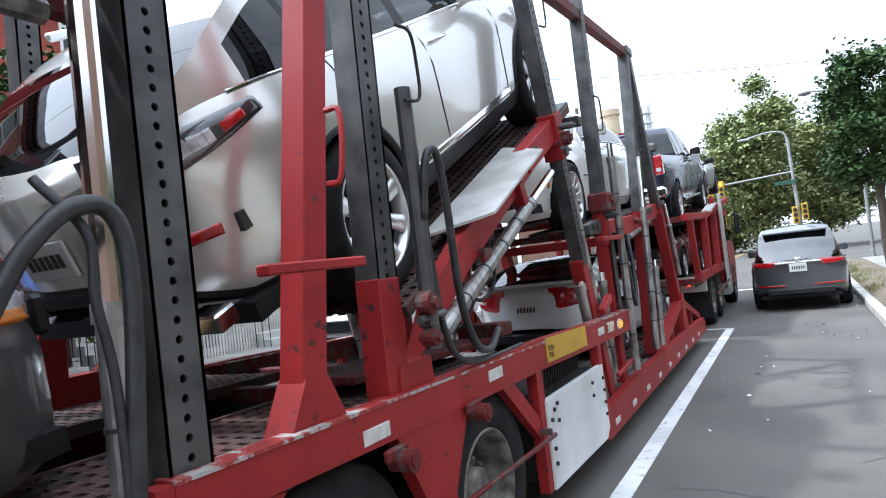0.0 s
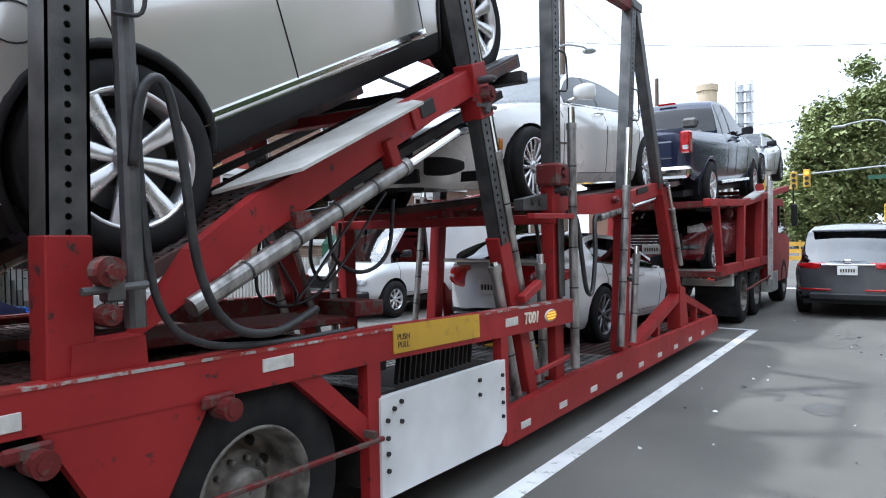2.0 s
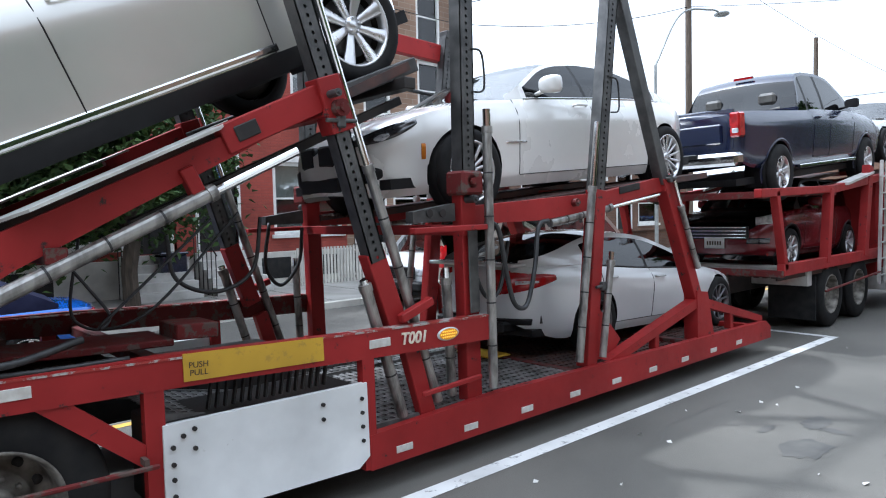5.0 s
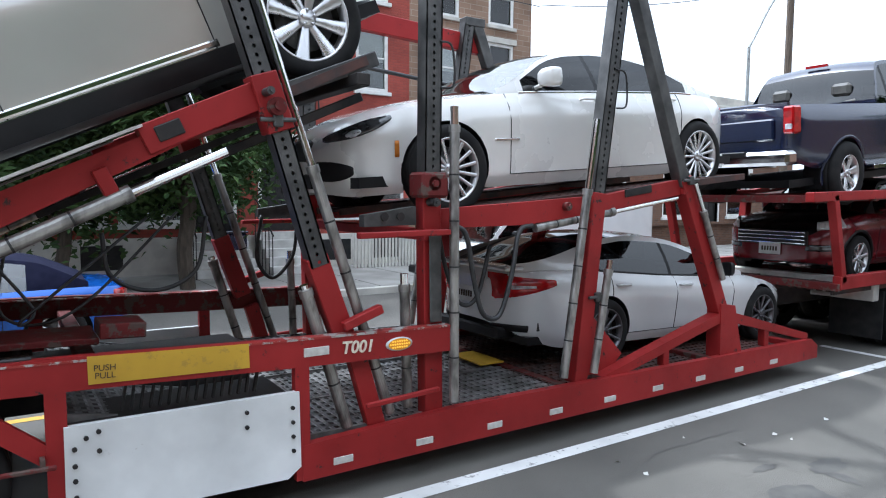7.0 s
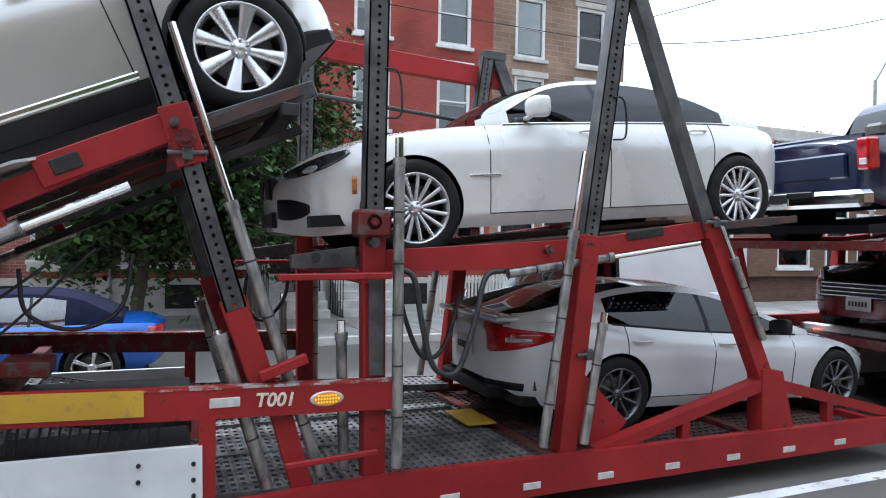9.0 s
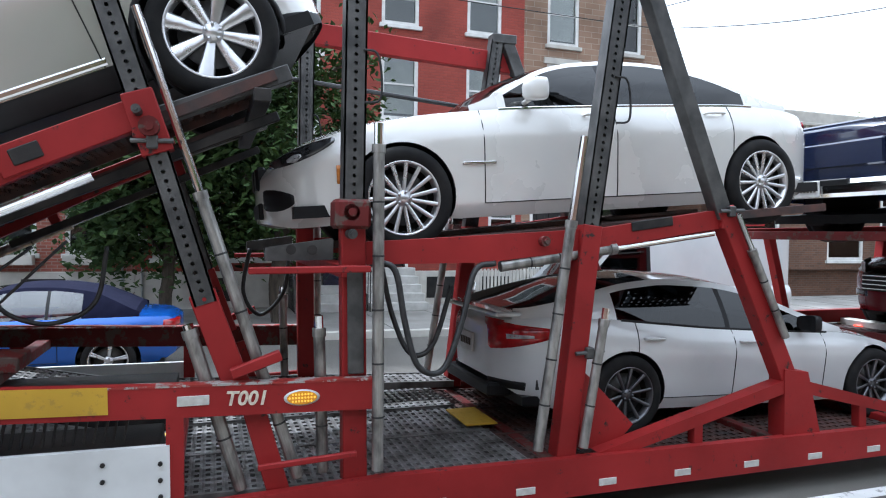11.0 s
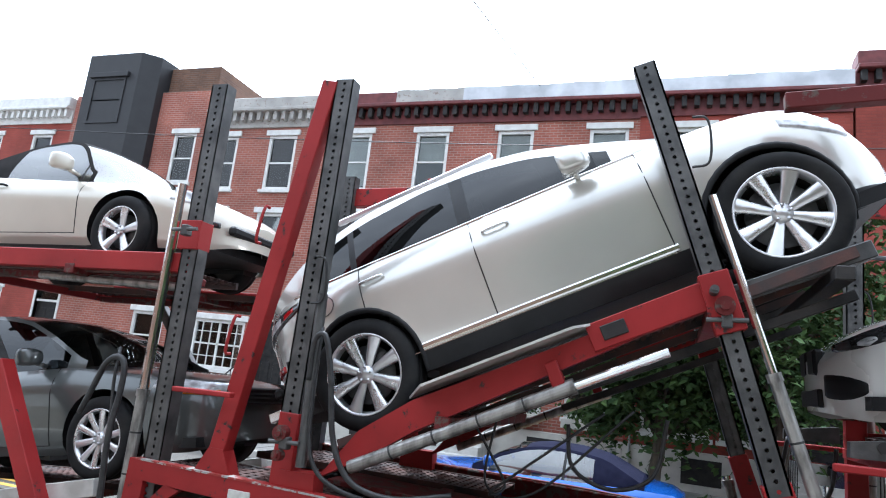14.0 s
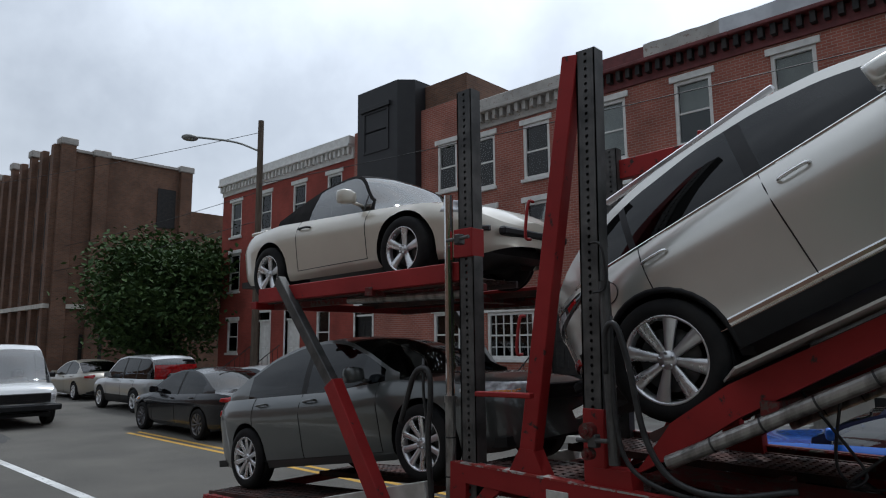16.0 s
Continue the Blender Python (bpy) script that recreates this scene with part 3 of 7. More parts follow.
    for s in (-1, 1):
        for i in range(len(gxs) - 1):
            x = (gxs[i] + gxs[i + 1]) / 2
            pl = any(abs(x - p) < w / 2 for p, w in sp["pillars"])
            for j in range(4):
                q = [gi[s, i, j], gi[s, i + 1, j], gi[s, i + 1, j + 1], gi[s, i, j + 1]]
                if s > 0:
                    q = q[::-1]
                if j == 3 or x < sp.get("glass_back", -9) or x > sp.get("glass_front", gx1 - 0.22):
                    pill.append(q)
                elif pl:
                    posts.setdefault((s, min(range(len(sp["pillars"])), key=lambda k: abs(sp["pillars"][k][0] - x))), []).append(q)
                else:
                    key = (s, sum(x > p for p, w in sp["pillars"]))
                    gl_s.setdefault(key, []).append(q)
    rm = sp.get("roof_mat", paint)
    part_mesh("window_frame", mesh_of("window_frame", gv, pill), sp.get("frame_mat", rm), root, smooth=True)
    for pf in posts.values():
        part_mesh("door_pillar", mesh_of("door_pillar", gv, pf), sp.get("pillar_mat", "black_trim"), root, smooth=True)
    for key, fs in gl_s.items():
        o = part_mesh("side_window", mesh_of("side_window", gv, fs), sp.get("side_glass", "glass_dark"), root, smooth=True)
        o.visible_shadow = False
    tv, ti = [], {}
    NC = 8
    for i, x in enumerate(gxs):
        za = max(arc(x), top(x) - drop + 0.004)
        w = yg(x, za)
        for j in range(NC + 1):
            c = -1 + 2 * j / NC
            ti[i, j] = len(tv)
            bx = x + sp.get("bow", 0.10) * (1 - c * c) * (1 if x > xt1 else (-0.6 if x < xt0 else 0)) * min(1, abs(x - (xt1 if x > 0 else xt0)) * 2.5)
            fe = max(0.0, (x - xt1) / (gx1 - xt1), (xt0 - x) / (xt0 - gx0)) ** 2.5
            sb = top(bx) - drop
            zt = sb + drop * math.sin(min(1, (1 - abs(c)) * 1.6) * math.pi / 2) - 0.008
            tv.append((bx, w * c, (za + 0.045 * (1 - c * c)) * (1 - fe) + zt * fe))
    tf = {"windscreen": [], "roof": [], "rear_window": []}
    for i in range(len(gxs) - 1):
        x = (gxs[i] + gxs[i + 1]) / 2
        for j in range(NC):
            q = [ti[i, j], ti[i + 1, j], ti[i + 1, j + 1], ti[i, j + 1]]
            edge = j in (0, NC - 1) and sp.get("edge", False)
            tf["windscreen" if x > xt1 else ("rear_window" if x < xt0 else "roof")].append(q)
    for g, fs in tf.items():
        if fs:
            mt = rm if g == "roof" else (sp.get("ws_glass", "glass") if g == "windscreen" else sp.get("rw_glass", "glass_dark"))
            o = part_mesh(g, mesh_of(g, tv, fs), mt, root, smooth=True)
            if g != "roof":
                o.visible_shadow = False
    # seats and dash
    bm = bmesh.new()
    zf = top((gx0 + gx1) / 2) - drop
    box(bm, (gx0 + 0.15, -W2 * 0.8, zf - 0.5), (gx1 - 0.1, W2 * 0.8, zf - 0.42))
    box(bm, (gx1 - 0.55, -W2 * 0.8, zf - 0.25), (gx1 - 0.1, W2 * 0.8, zf + 0.0), 0.04)
    part("dashboard", bm, "interior", root)
    sx = [gx1 - 1.35] if sp.get("two_seat") else [gx1 - 1.35, gx1 - 2.2]
    for x in sx:
        for y in (-W2 * 0.42, W2 * 0.42):
            bm = bmesh.new()
            box(bm, (x - 0.1, y - 0.24, zf - 0.45), (x + 0.08, y + 0.24, zf + 0.12), 0.05)
            box(bm, (x - 0.1, y - 0.13, zf + 0.14), (x + 0.0, y + 0.13, zf + 0.32), 0.04)
            box(bm, (x + 0.08, y - 0.24, zf - 0.45), (x + 0.5, y + 0.24, zf - 0.28), 0.05)
            part("seat", bm, sp.get("seat_mat", "seat"), root)


    def strip(nm, pts, w, mat, par, off=0.002, sgns=(-1, 1), lab=""):
        """A thin strip on the body side along points (x, z)."""
        for s in sgns:
            bm = bmesh.new()
            P = [Vector((x, s * (side(x, z) + off), z)) for x, z in pts]
            prev = None
            for i, p in enumerate(P):
                t = (P[min(i + 1, len(P) - 1)] - P[max(i - 1, 0)]).normalized()
                u = t.cross(Vector((0, 1, 0))).normalized() * w / 2
                o = Vector((0, s * 0.004, 0))
                cur = [bm.verts.new(p - u), bm.verts.new(p - u * 0.5 + o), bm.verts.new(p + u * 0.5 + o), bm.verts.new(p + u)]
                if prev:
                    for j in range(3):
                        bm.faces.new((prev[j], prev[j + 1], cur[j + 1], cur[j]))
                prev = cur
            part(nm, bm, mat, par, lab)

    def patch(nm, fn, n, k, mat, lab="", off=0.014, sgns=(-1, 1)):
        """A lamp lens that lies on the body side: fn(u, v) gives x, z."""
        for s in sgns:
            bm = bmesh.new()
            g = [[None] * (k + 1) for _ in range(n + 1)]
            for i in range(n + 1):
                for j in range(k + 1):
                    x, z = fn(i / n, j / k)
                    edge = i in (0, n) or j in (0, k)
                    sl = (side(x + 0.004, z) - side(x - 0.004, z)) / 0.008
                    nn = math.hypot(1, sl)
                    o = -0.012 if edge else off
                    g[i][j] = bm.verts.new((x - o * sl / nn, s * (side(x, z) + o / nn), z))
            for i in range(n):
                for j in range(k):
                    bm.faces.new((g[i][j], g[i + 1][j], g[i + 1][j + 1], g[i][j + 1]))
            part(nm, bm, mat, root, lab, smooth=True)

    for (d0, d1) in doors:
        for d in (d0, d1):
            zl, zh = bot(d) + sp.get("door_low", 0.08), top(d) - drop
            if any(abs(d - a) < R for a in ax_x):
                a = min(ax_x, key=lambda q: abs(d - q))
                zl = max(zl, sp["r"] + math.sqrt(R * R - (d - a) ** 2))
            strip("door_seam", [(d, zl + (zh - zl) * i / 6) for i in range(7)], 0.009, "black_trim", root, 0.0005)
        zl = bot((d0 + d1) / 2) + sp.get("door_low", 0.08)
        strip("sill_seam", [(d0 + (d1 - d0) * i / 8, max(clad, zl)) for i in range(9)], 0.008, sp.get("sill_mat", "black_trim"), root, 0.0005)
    if sp.get("belt"):
        x0, x1, mt = sp["belt"]
        strip("window_trim", [(x0 + (x1 - x0) * k / 24, top(x0 + (x1 - x0) * k / 24) - drop) for k in range(25)], 0.022, mt, root, 0.004)
    for (x, z) in sp.get("handles", []):
        for s in (-1, 1):
            bm = bmesh.new()
            y = side(x, z)
            P = spline([(x - 0.095, s * (y - 0.004), z), (x - 0.07, s * (y + 0.03), z + 0.004), (x + 0.07, s * (y + 0.03), z + 0.004), (x + 0.095, s * (y - 0.004), z)], 5)
            sweep(bm, P, 0.012, 7)
            part("door_handle", bm, sp.get("handle_mat", paint), root, "chrome handle" if sp.get("handle_mat") == "chrome" else "", smooth=True)
    if "mirror" in sp:
        x, z = sp["mirror"]
        for s in (-1, 1):
            bm = bmesh.new()
            y = side(x, z) * s
            bmesh.ops.create_uvsphere(bm, u_segments=20, v_segments=12, radius=1)
            mx_s, my_s, mz_s = sp.get("mirror_size", (1, 1, 1))
            for v in bm.verts:
                px, py, pz = (math.copysign(abs(c) ** 0.55, c) for c in v.co)
                px = max(px, -0.35)
                v.co = (x + 0.075 * mx_s * px - 0.03 * abs(py), y + s * 0.125 + 0.105 * my_s * py, z + 0.075 + pz * mz_s * (0.07 + 0.012 * s * py))
            tube(bm, (x + 0.02, y - s * 0.05, z), (x, y + s * 0.07, z + 0.03), 0.02, 8)
            part("mirror", bm, sp.get("mirror_mat", paint), root, smooth=True)
    for q in sp.get("patches", []):
        nm, x0, x1, zf0, zf1, mt = q[:6]
        f0 = zf0 if callable(zf0) else (lambda u, c=zf0: c)
        f1 = zf1 if callable(zf1) else (lambda u, c=zf1: c)
        patch(nm, lambda u, v: (x0 + (x1 - x0) * u, f0(u) + (f1(u) - f0(u)) * v), 20, 6, mt)
    for q in sp.get("strips", []):
        strip(*q[:4], root, 0.003)
    for (nm, lo, hi, mt, bv) in sp.get("boxes", []):
        bm = bmesh.new()
        box(bm, lo, hi, bv)
        part(nm, bm, mt, root)
    if sp.get("plate") is not None:
        x, z = sp["plate"]
        bm = bmesh.new()
        box(bm, (x - 0.008, -0.155, z - 0.08), (x + 0.008, 0.155, z + 0.08), 0.004)
        pl = part("number_plate", bm, "plate", root)
        sx = 0.011 if x > 0 else -0.011
        for k in range(6):
            y = -0.1 + k * 0.04
            part("plate_bar", box(bmesh.new(), (x + sx - 0.002, y - 0.012, z - 0.03), (x + sx + 0.002, y + 0.012, z + 0.03)), "ink", pl)
    if sp.get("grille"):
        x0, z0, z1, w, n = sp["grille"]
        bm = bmesh.new()
        box(bm, (x0 - 0.06, -w, z0), (x0, w, z1), 0.015)
        g = part("grille", bm, "black_trim", root)
        for k in range(n):
            z = z0 + (z1 - z0) * (k + 0.5) / n
            part("grille_bar", box(bmesh.new(), (x0 - 0.005, -w * 0.96, z - 0.006), (x0 + 0.012, w * 0.96, z + 0.006)), sp.get("grille_mat", "chrome"), g)
    ty, rm_, dk = wheel_meshes(sp["r"], sp.get("tw", 0.23), *sp["wheel"])
    track = W2 - sp.get("tw", 0.23) / 2 - 0.012
    for a in ax_x:
        for s in (-1, 1):
            w = part_mesh("wheel", ty, None, root)
            w.matrix_basis = Matrix.Translation((a, s * track, sp["r"])) @ (pose(0, 0, 0) if s < 0 else pose(0, 0, 0, 0, 0, 180))
            for nm, me in (("rim", rm_), ("brake_disc", dk)):
                o = part_mesh(nm, me, None, w)
    return root


def axle_pose(rear, front, y, r):
    """The pose of a car whose rear and front axle centres lie at (x, z) in the plane y."""
    a, b = Vector((rear[0], 0, rear[1])), Vector((front[0], 0, front[1]))
    X = (b - a).normalized()
    Z = Vector((-X.z, 0, X.x))
    if Z.z < 0:
        Z = -Z
    Y = Z.cross(X)
    m = Matrix((X, Y, Z)).transposed().to_4x4()
    m.translation = (a + b) / 2 + Vector((0, y, 0)) - Z * r
    return m


def lerp_line(a, b):
    return lambda u: a + (b - a) * u


def lens_edge(a, b, h):
    """An edge bowed by h between its ends at heights a and b."""
    return lambda u: a + (b - a) * u + h * max(0.0, math.sin(math.pi * u)) ** 0.6


# ---------- ground ----------
def sheet(name, pts, z, mat, label, category, depth=0.0, kind="structure"):
    bm = bmesh.new()
    vs = [bm.verts.new((x, y, z)) for x, y in pts]
    f = bm.faces.new(vs)
    if f.normal.z < 0:
        f.normal_flip()
    if depth:
        lo = [bm.verts.new((x, y, z - depth)) for x, y in pts]
        for i in range(len(vs)):
            j = (i + 1) % len(vs)
            bm.faces.new((vs[i], vs[j], lo[j], lo[i]))
    o = part(name, bm, mat, None)
    return tagged(o, label, category, kind=kind)


sheet("ground", [(-900, -900), (900, -900), (900, 900), (-900, 900)], 0.0, "asphalt", "worn grey asphalt street ground reaching the horizon", "ground")
KERB_N, KERB_F, FACADE = -2.45, 8.1, 12.5
sheet("pavement_near", [(-60, -14), (30, -14), (30, KERB_N - 0.16), (-60, KERB_N - 0.16)], 0.13, "concrete", "pale concrete pavement behind the kerb", "pavement", 0.13)
sheet("pavement_far", [(-32, KERB_F + 0.16), (36, KERB_F + 0.16), (36, FACADE), (-32, FACADE)], 0.14, "concrete", "pale concrete pavement in front of the houses", "pavement", 0.14)
for nm, y0, x0, x1 in (("kerb_near", KERB_N - 0.16, -60, 30), ("kerb_far", KERB_F, -32, 36)):
    kb = thing(nm, "worn granite kerb along the street", "kerb", kind="structure")
    x = x0
    while x < x1:
        ln = 1.8 + 0.5 * random.random()
        bm = bmesh.new()
        box(bm, (x + 0.006, y0, -0.05), (min(x1, x + ln) - 0.006, y0 + 0.16, 0.14 + random.uniform(-0.004, 0.006)), 0.012)
        part("kerb_stone", bm, "stone", kb)
        x += ln
sheet("verge", [(-30, -3.7), (30, -3.7), (30, KERB_N - 0.165), (-30, KERB_N - 0.165)], 0.136, "dirt", "bare dirt verge between kerb and pavement", "verge")
wv, wf = [], []
rw = random.Random(5)
for k in range(5200):
    x, y = rw.uniform(-6, 26), KERB_N - 0.17 - abs(rw.gauss(0, 0.35))
    if noise.noise(Vector((x * 0.7, y * 2, 0))) < -0.02 or y < -3.6:
        continue
    a, hh = rw.uniform(0, 6.28), rw.uniform(0.04, 0.16)
    b = len(wv)
    wv += [(x, y, 0.13), (x + 0.012 * math.cos(a), y + 0.012 * math.sin(a), 0.13), (x + rw.gauss(0, 0.05), y + rw.gauss(0, 0.05), 0.13 + hh)]
    wf.append((b, b + 1, b + 2))
tagged(part_mesh("weeds", mesh_of("weeds", wv, wf), "weed", None), "dry weeds along the kerb", "weeds", kind="stuff")
# pavement joints
for nm, y0, y1, x0, x1 in (("pavement_joints_near", -9, -3.7, -30, 30), ("pavement_joints_far", KERB_F + 0.16, FACADE, -32, 36)):
    bm = bmesh.new()
    zz = 0.1345 if y0 < 0 else 0.1445
    for k in range(int((x1 - x0) / 1.5)):
        xx = x0 + 1.5 * k
        box(bm, (xx, y0, zz - 0.004), (xx + 0.012, y1, zz))
    tagged(part(nm, bm, "tar", None), "dark joints between concrete pavement slabs", "joints", kind="structure")
# road markings
mk = sheet("lane_line", [(-40, -0.40), (9.85, -0.27), (9.85, -0.13), (-40, -0.54 + 0.28)], 0.004, "line_white", "worn white lane line on asphalt", "road marking")
for i, y in enumerate((2.82, 3.06)):
    sheet("centre_line", [(-15.0, y), (70, y), (70, y + 0.11), (-15.0, y + 0.11)], 0.004, "line_yellow", "worn double yellow centre line", "road marking")
    sheet("centre_line", [(-60, y), (-22.0, y), (-22.0, y + 0.11), (-60, y + 0.11)], 0.004, "line_yellow", "worn double yellow centre line", "road marking")
sheet("parking_line", [(-60, 6.35), (-19, 6.35), (-19, 6.47), (-60, 6.47)], 0.004, "line_white", "worn white parking lane line", "road marking")
sheet("stop_line", [(18.6, -2.3), (19.0, -2.3), (19.0, 2.7), (18.6, 2.7)], 0.004, "line_white", "worn white stop line", "road marking")
sheet("lane_tick", [(9.75, -0.12), (9.87, -0.12), (9.87, 0.75), (9.75, 0.75)], 0.004, "line_white", "short white cross mark", "road marking")


def blot(name, cx, cy, rx, ry, mat, label, z=0.003, n=22, rough=0.25):
    bm = bmesh.new()
    vs = []
    for k in range(n):
        a = 2 * math.pi * k / n
        q = 1 + random.uniform(-rough, rough)
        vs.append(bm.verts.new((cx + rx * q * math.cos(a), cy + ry * q * math.sin(a), z)))
    bm.faces.new(vs)
    return tagged(part(name, bm, mat, None), label, "stain", kind="structure")


blot("road_patch", 4.9, -1.62, 0.26, 0.17, "tar", "dark tar patch on the asphalt")
blot("road_patch", 5.6, -1.45, 0.22, 0.1, "tar", "dark tar patch on the asphalt")
blot("road_patch", -17, 0.5, 1.6, 0.3, "asphalt_dark", "long dark repair in the asphalt")
blot("road_patch", -24, 1.8, 2.4, 0.35, "asphalt_dark", "long dark repair in the asphalt")
for k in range(9):
    blot("road_stain", random.uniform(-1, 14), random.uniform(-2.2, -0.6), random.uniform(0.05, 0.25), random.uniform(0.04, 0.12), "tar", "small oil stain on the asphalt")
# small litter and leaf scraps on the road
lv, lf = [], []
rl_ = random.Random(9)
for k in range(70):
    x, y, a, q = rl_.uniform(-1, 22), rl_.uniform(-2.35, -0.5), rl_.uniform(0, 6.3), rl_.uniform(0.012, 0.04)
    b = len(lv)
    lv += [(x + q * math.cos(a), y + q * math.sin(a), 0.006), (x - q * 0.6 * math.sin(a), y + q * 0.6 * math.cos(a), 0.02), (x - q * math.cos(a), y - q * math.sin(a), 0.007), (x + q * 0.6 * math.sin(a), y - q * 0.6 * math.cos(a), 0.005)]
    lf.append((b, b + 1, b + 2, b + 3))
tagged(part_mesh("road_litter", mesh_of("road_litter", lv, lf), "reflector", None), "small pale paper scraps and leaves on the road", "litter", kind="stuff")
# cracks in the near lane
for k in range(7):
    bm = bmesh.new()
    x, y = random.uniform(0, 12), random.uniform(-2.2, -0.7)
    pts = []
    dx, dy = random.choice(((0.22, 0.03), (0.03, 0.2), (0.2, -0.1)))
    for i in range(9):
        pts.append(Vector((x, y, 0.003)))
        x, y = x + dx + random.uniform(-0.06, 0.06), min(-0.5, max(-2.3, y + dy + random.uniform(-0.06, 0.06)))
    for p, q in zip(pts, pts[1:]):
        d = (q - p).normalized().cross(Vector((0, 0, 1))) * 0.006
        bm.faces.new([bm.verts.new(v) for v in (p - d, q - d, q + d, p + d)])
    tagged(part("road_crack", bm, "tar", None), "thin dark sealed crack in asphalt", "crack", kind="structure")

# ---------- car-carrier trailer ----------
TW = 2.5
trailer = thing("car_carrier_trailer", "worn red two-level car carrier trailer standing in the lane", "trailer")


def both(fn):
    """Builds the parts of one side, then of the other."""
    for s in (0, 1):
        fn(lambda y: y if s == 0 else TW - y, s)


def holed_post(name, p0, p1, w, d, y, mat="steel", pitch=0.052, r=0.0125):
    """A hollow post with a row of real holes in its outer face."""
    bm = bmesh.new()
    ln = math.dist(p0, p1)
    n = max(1, int(ln / pitch))
    ph = ln / n
    X, Zv = [], []
    th = 0.012
    for face in (-1, 1):
        yy = face * d / 2
        for i in range(n):
            z0, z1 = i * ph, (i + 1) * ph
            c = (z0 + z1) / 2
            o = [(-w / 2, z0), (0, z0), (w / 2, z0), (w / 2, c), (w / 2, z1), (0, z1), (-w / 2, z1), (-w / 2, c)]
            h = [(r * math.cos(a), c + r * math.sin(a)) for a in [math.radians(225 + 45 * k) for k in range(8)]]
            vo = [bm.verts.new((u, yy, v)) for u, v in o]
            vh = [bm.verts.new((u, yy, v)) for u, v in h]
            vi = [bm.verts.new((u, yy - face * th, v)) for u, v in h]
            for k in range(8):
                j = (k + 1) % 8
                bm.faces.new((vo[k], vo[j], vh[j], vh[k]))
                bm.faces.new((vh[k], vh[j], vi[j], vi[k]))
    for sx in (-1, 1):
        box(bm, (min(sx * w / 2, sx * (w / 2 - th)), -d / 2, 0), (max(sx * w / 2, sx * (w / 2 - th)), d / 2, ln))
    box(bm, (-w / 2 + th, -0.006, 0), (w / 2 - th, 0.006, ln))
    box(bm, (-w / 2, -d / 2, ln), (w / 2, d / 2, ln + 0.008))
    me_m = Matrix.Translation((p0[0], y, p0[1])) @ Matrix.Rotation(math.atan2(p1[0] - p0[0], p1[1] - p0[1]), 4, "Y")
    bmesh.ops.transform(bm, matrix=me_m, verts=bm.verts)
    return part(name, bm, mat, trailer)


def bar(name, p0, p1, w, d, y, mat="red", par=None, bevel=0.006):
    bm = bmesh.new()
    beam(bm, (p0[0], y, p0[1]), (p1[0], y, p1[1]), w, d, bevel)
    return part(name, bm, mat, par or trailer)


def plate(name, pts, y0, y1, mat="red", par=None):
    bm = bmesh.new()
    prism(bm, pts, y0, y1)
    return part(name, bm, mat, par or trailer)


def ram(name, p0, p1, r0, r1, y, split=0.55, bands=3):
    """A hydraulic cylinder with its chrome rod."""
    bm = bmesh.new()
    a, b = Vector((p0[0], y, p0[1])), Vector((p1[0], y, p1[1]))
    mid = a.lerp(b, split)
    tube(bm, a, mid, r0, 16)
    tube(bm, mid - (b - a).normalized() * 0.03, mid + (b - a).normalized() * 0.02, r0 * 1.18, 16)
    body = part(name, bm, "ram", trailer)
    bm = bmesh.new()
    tube(bm, mid, b, r1, 12)
    part("piston_rod", bm, "chrome", body)
    for k in range(bands):
        c = a.lerp(b, split * (k + 1) / (bands + 1))
        t = (b - a).normalized() * 0.006
        part("clamp_band", tube(bmesh.new(), c - t, c + t, r0 * 1.06, 14), "hose", body)
    return body


def hose(name, pts, r=0.022):
    bm = bmesh.new()
    sweep(bm, spline(pts, 8), r, 8)
    return part(name, bm, "hose", trailer, smooth=True)


def pivot(x, z, y, r=0.05, dep=0.06, mat="red_dark"):
    bm = bmesh.new()
    tube(bm, (x, y - dep / 2, z), (x, y + dep / 2, z), r, 14)
    tube(bm, (x, y - dep / 2 - 0.02, z), (x, y + dep / 2 + 0.02, z), r * 0.5, 8)
    return part("pivot_pin", bm, mat, trailer)


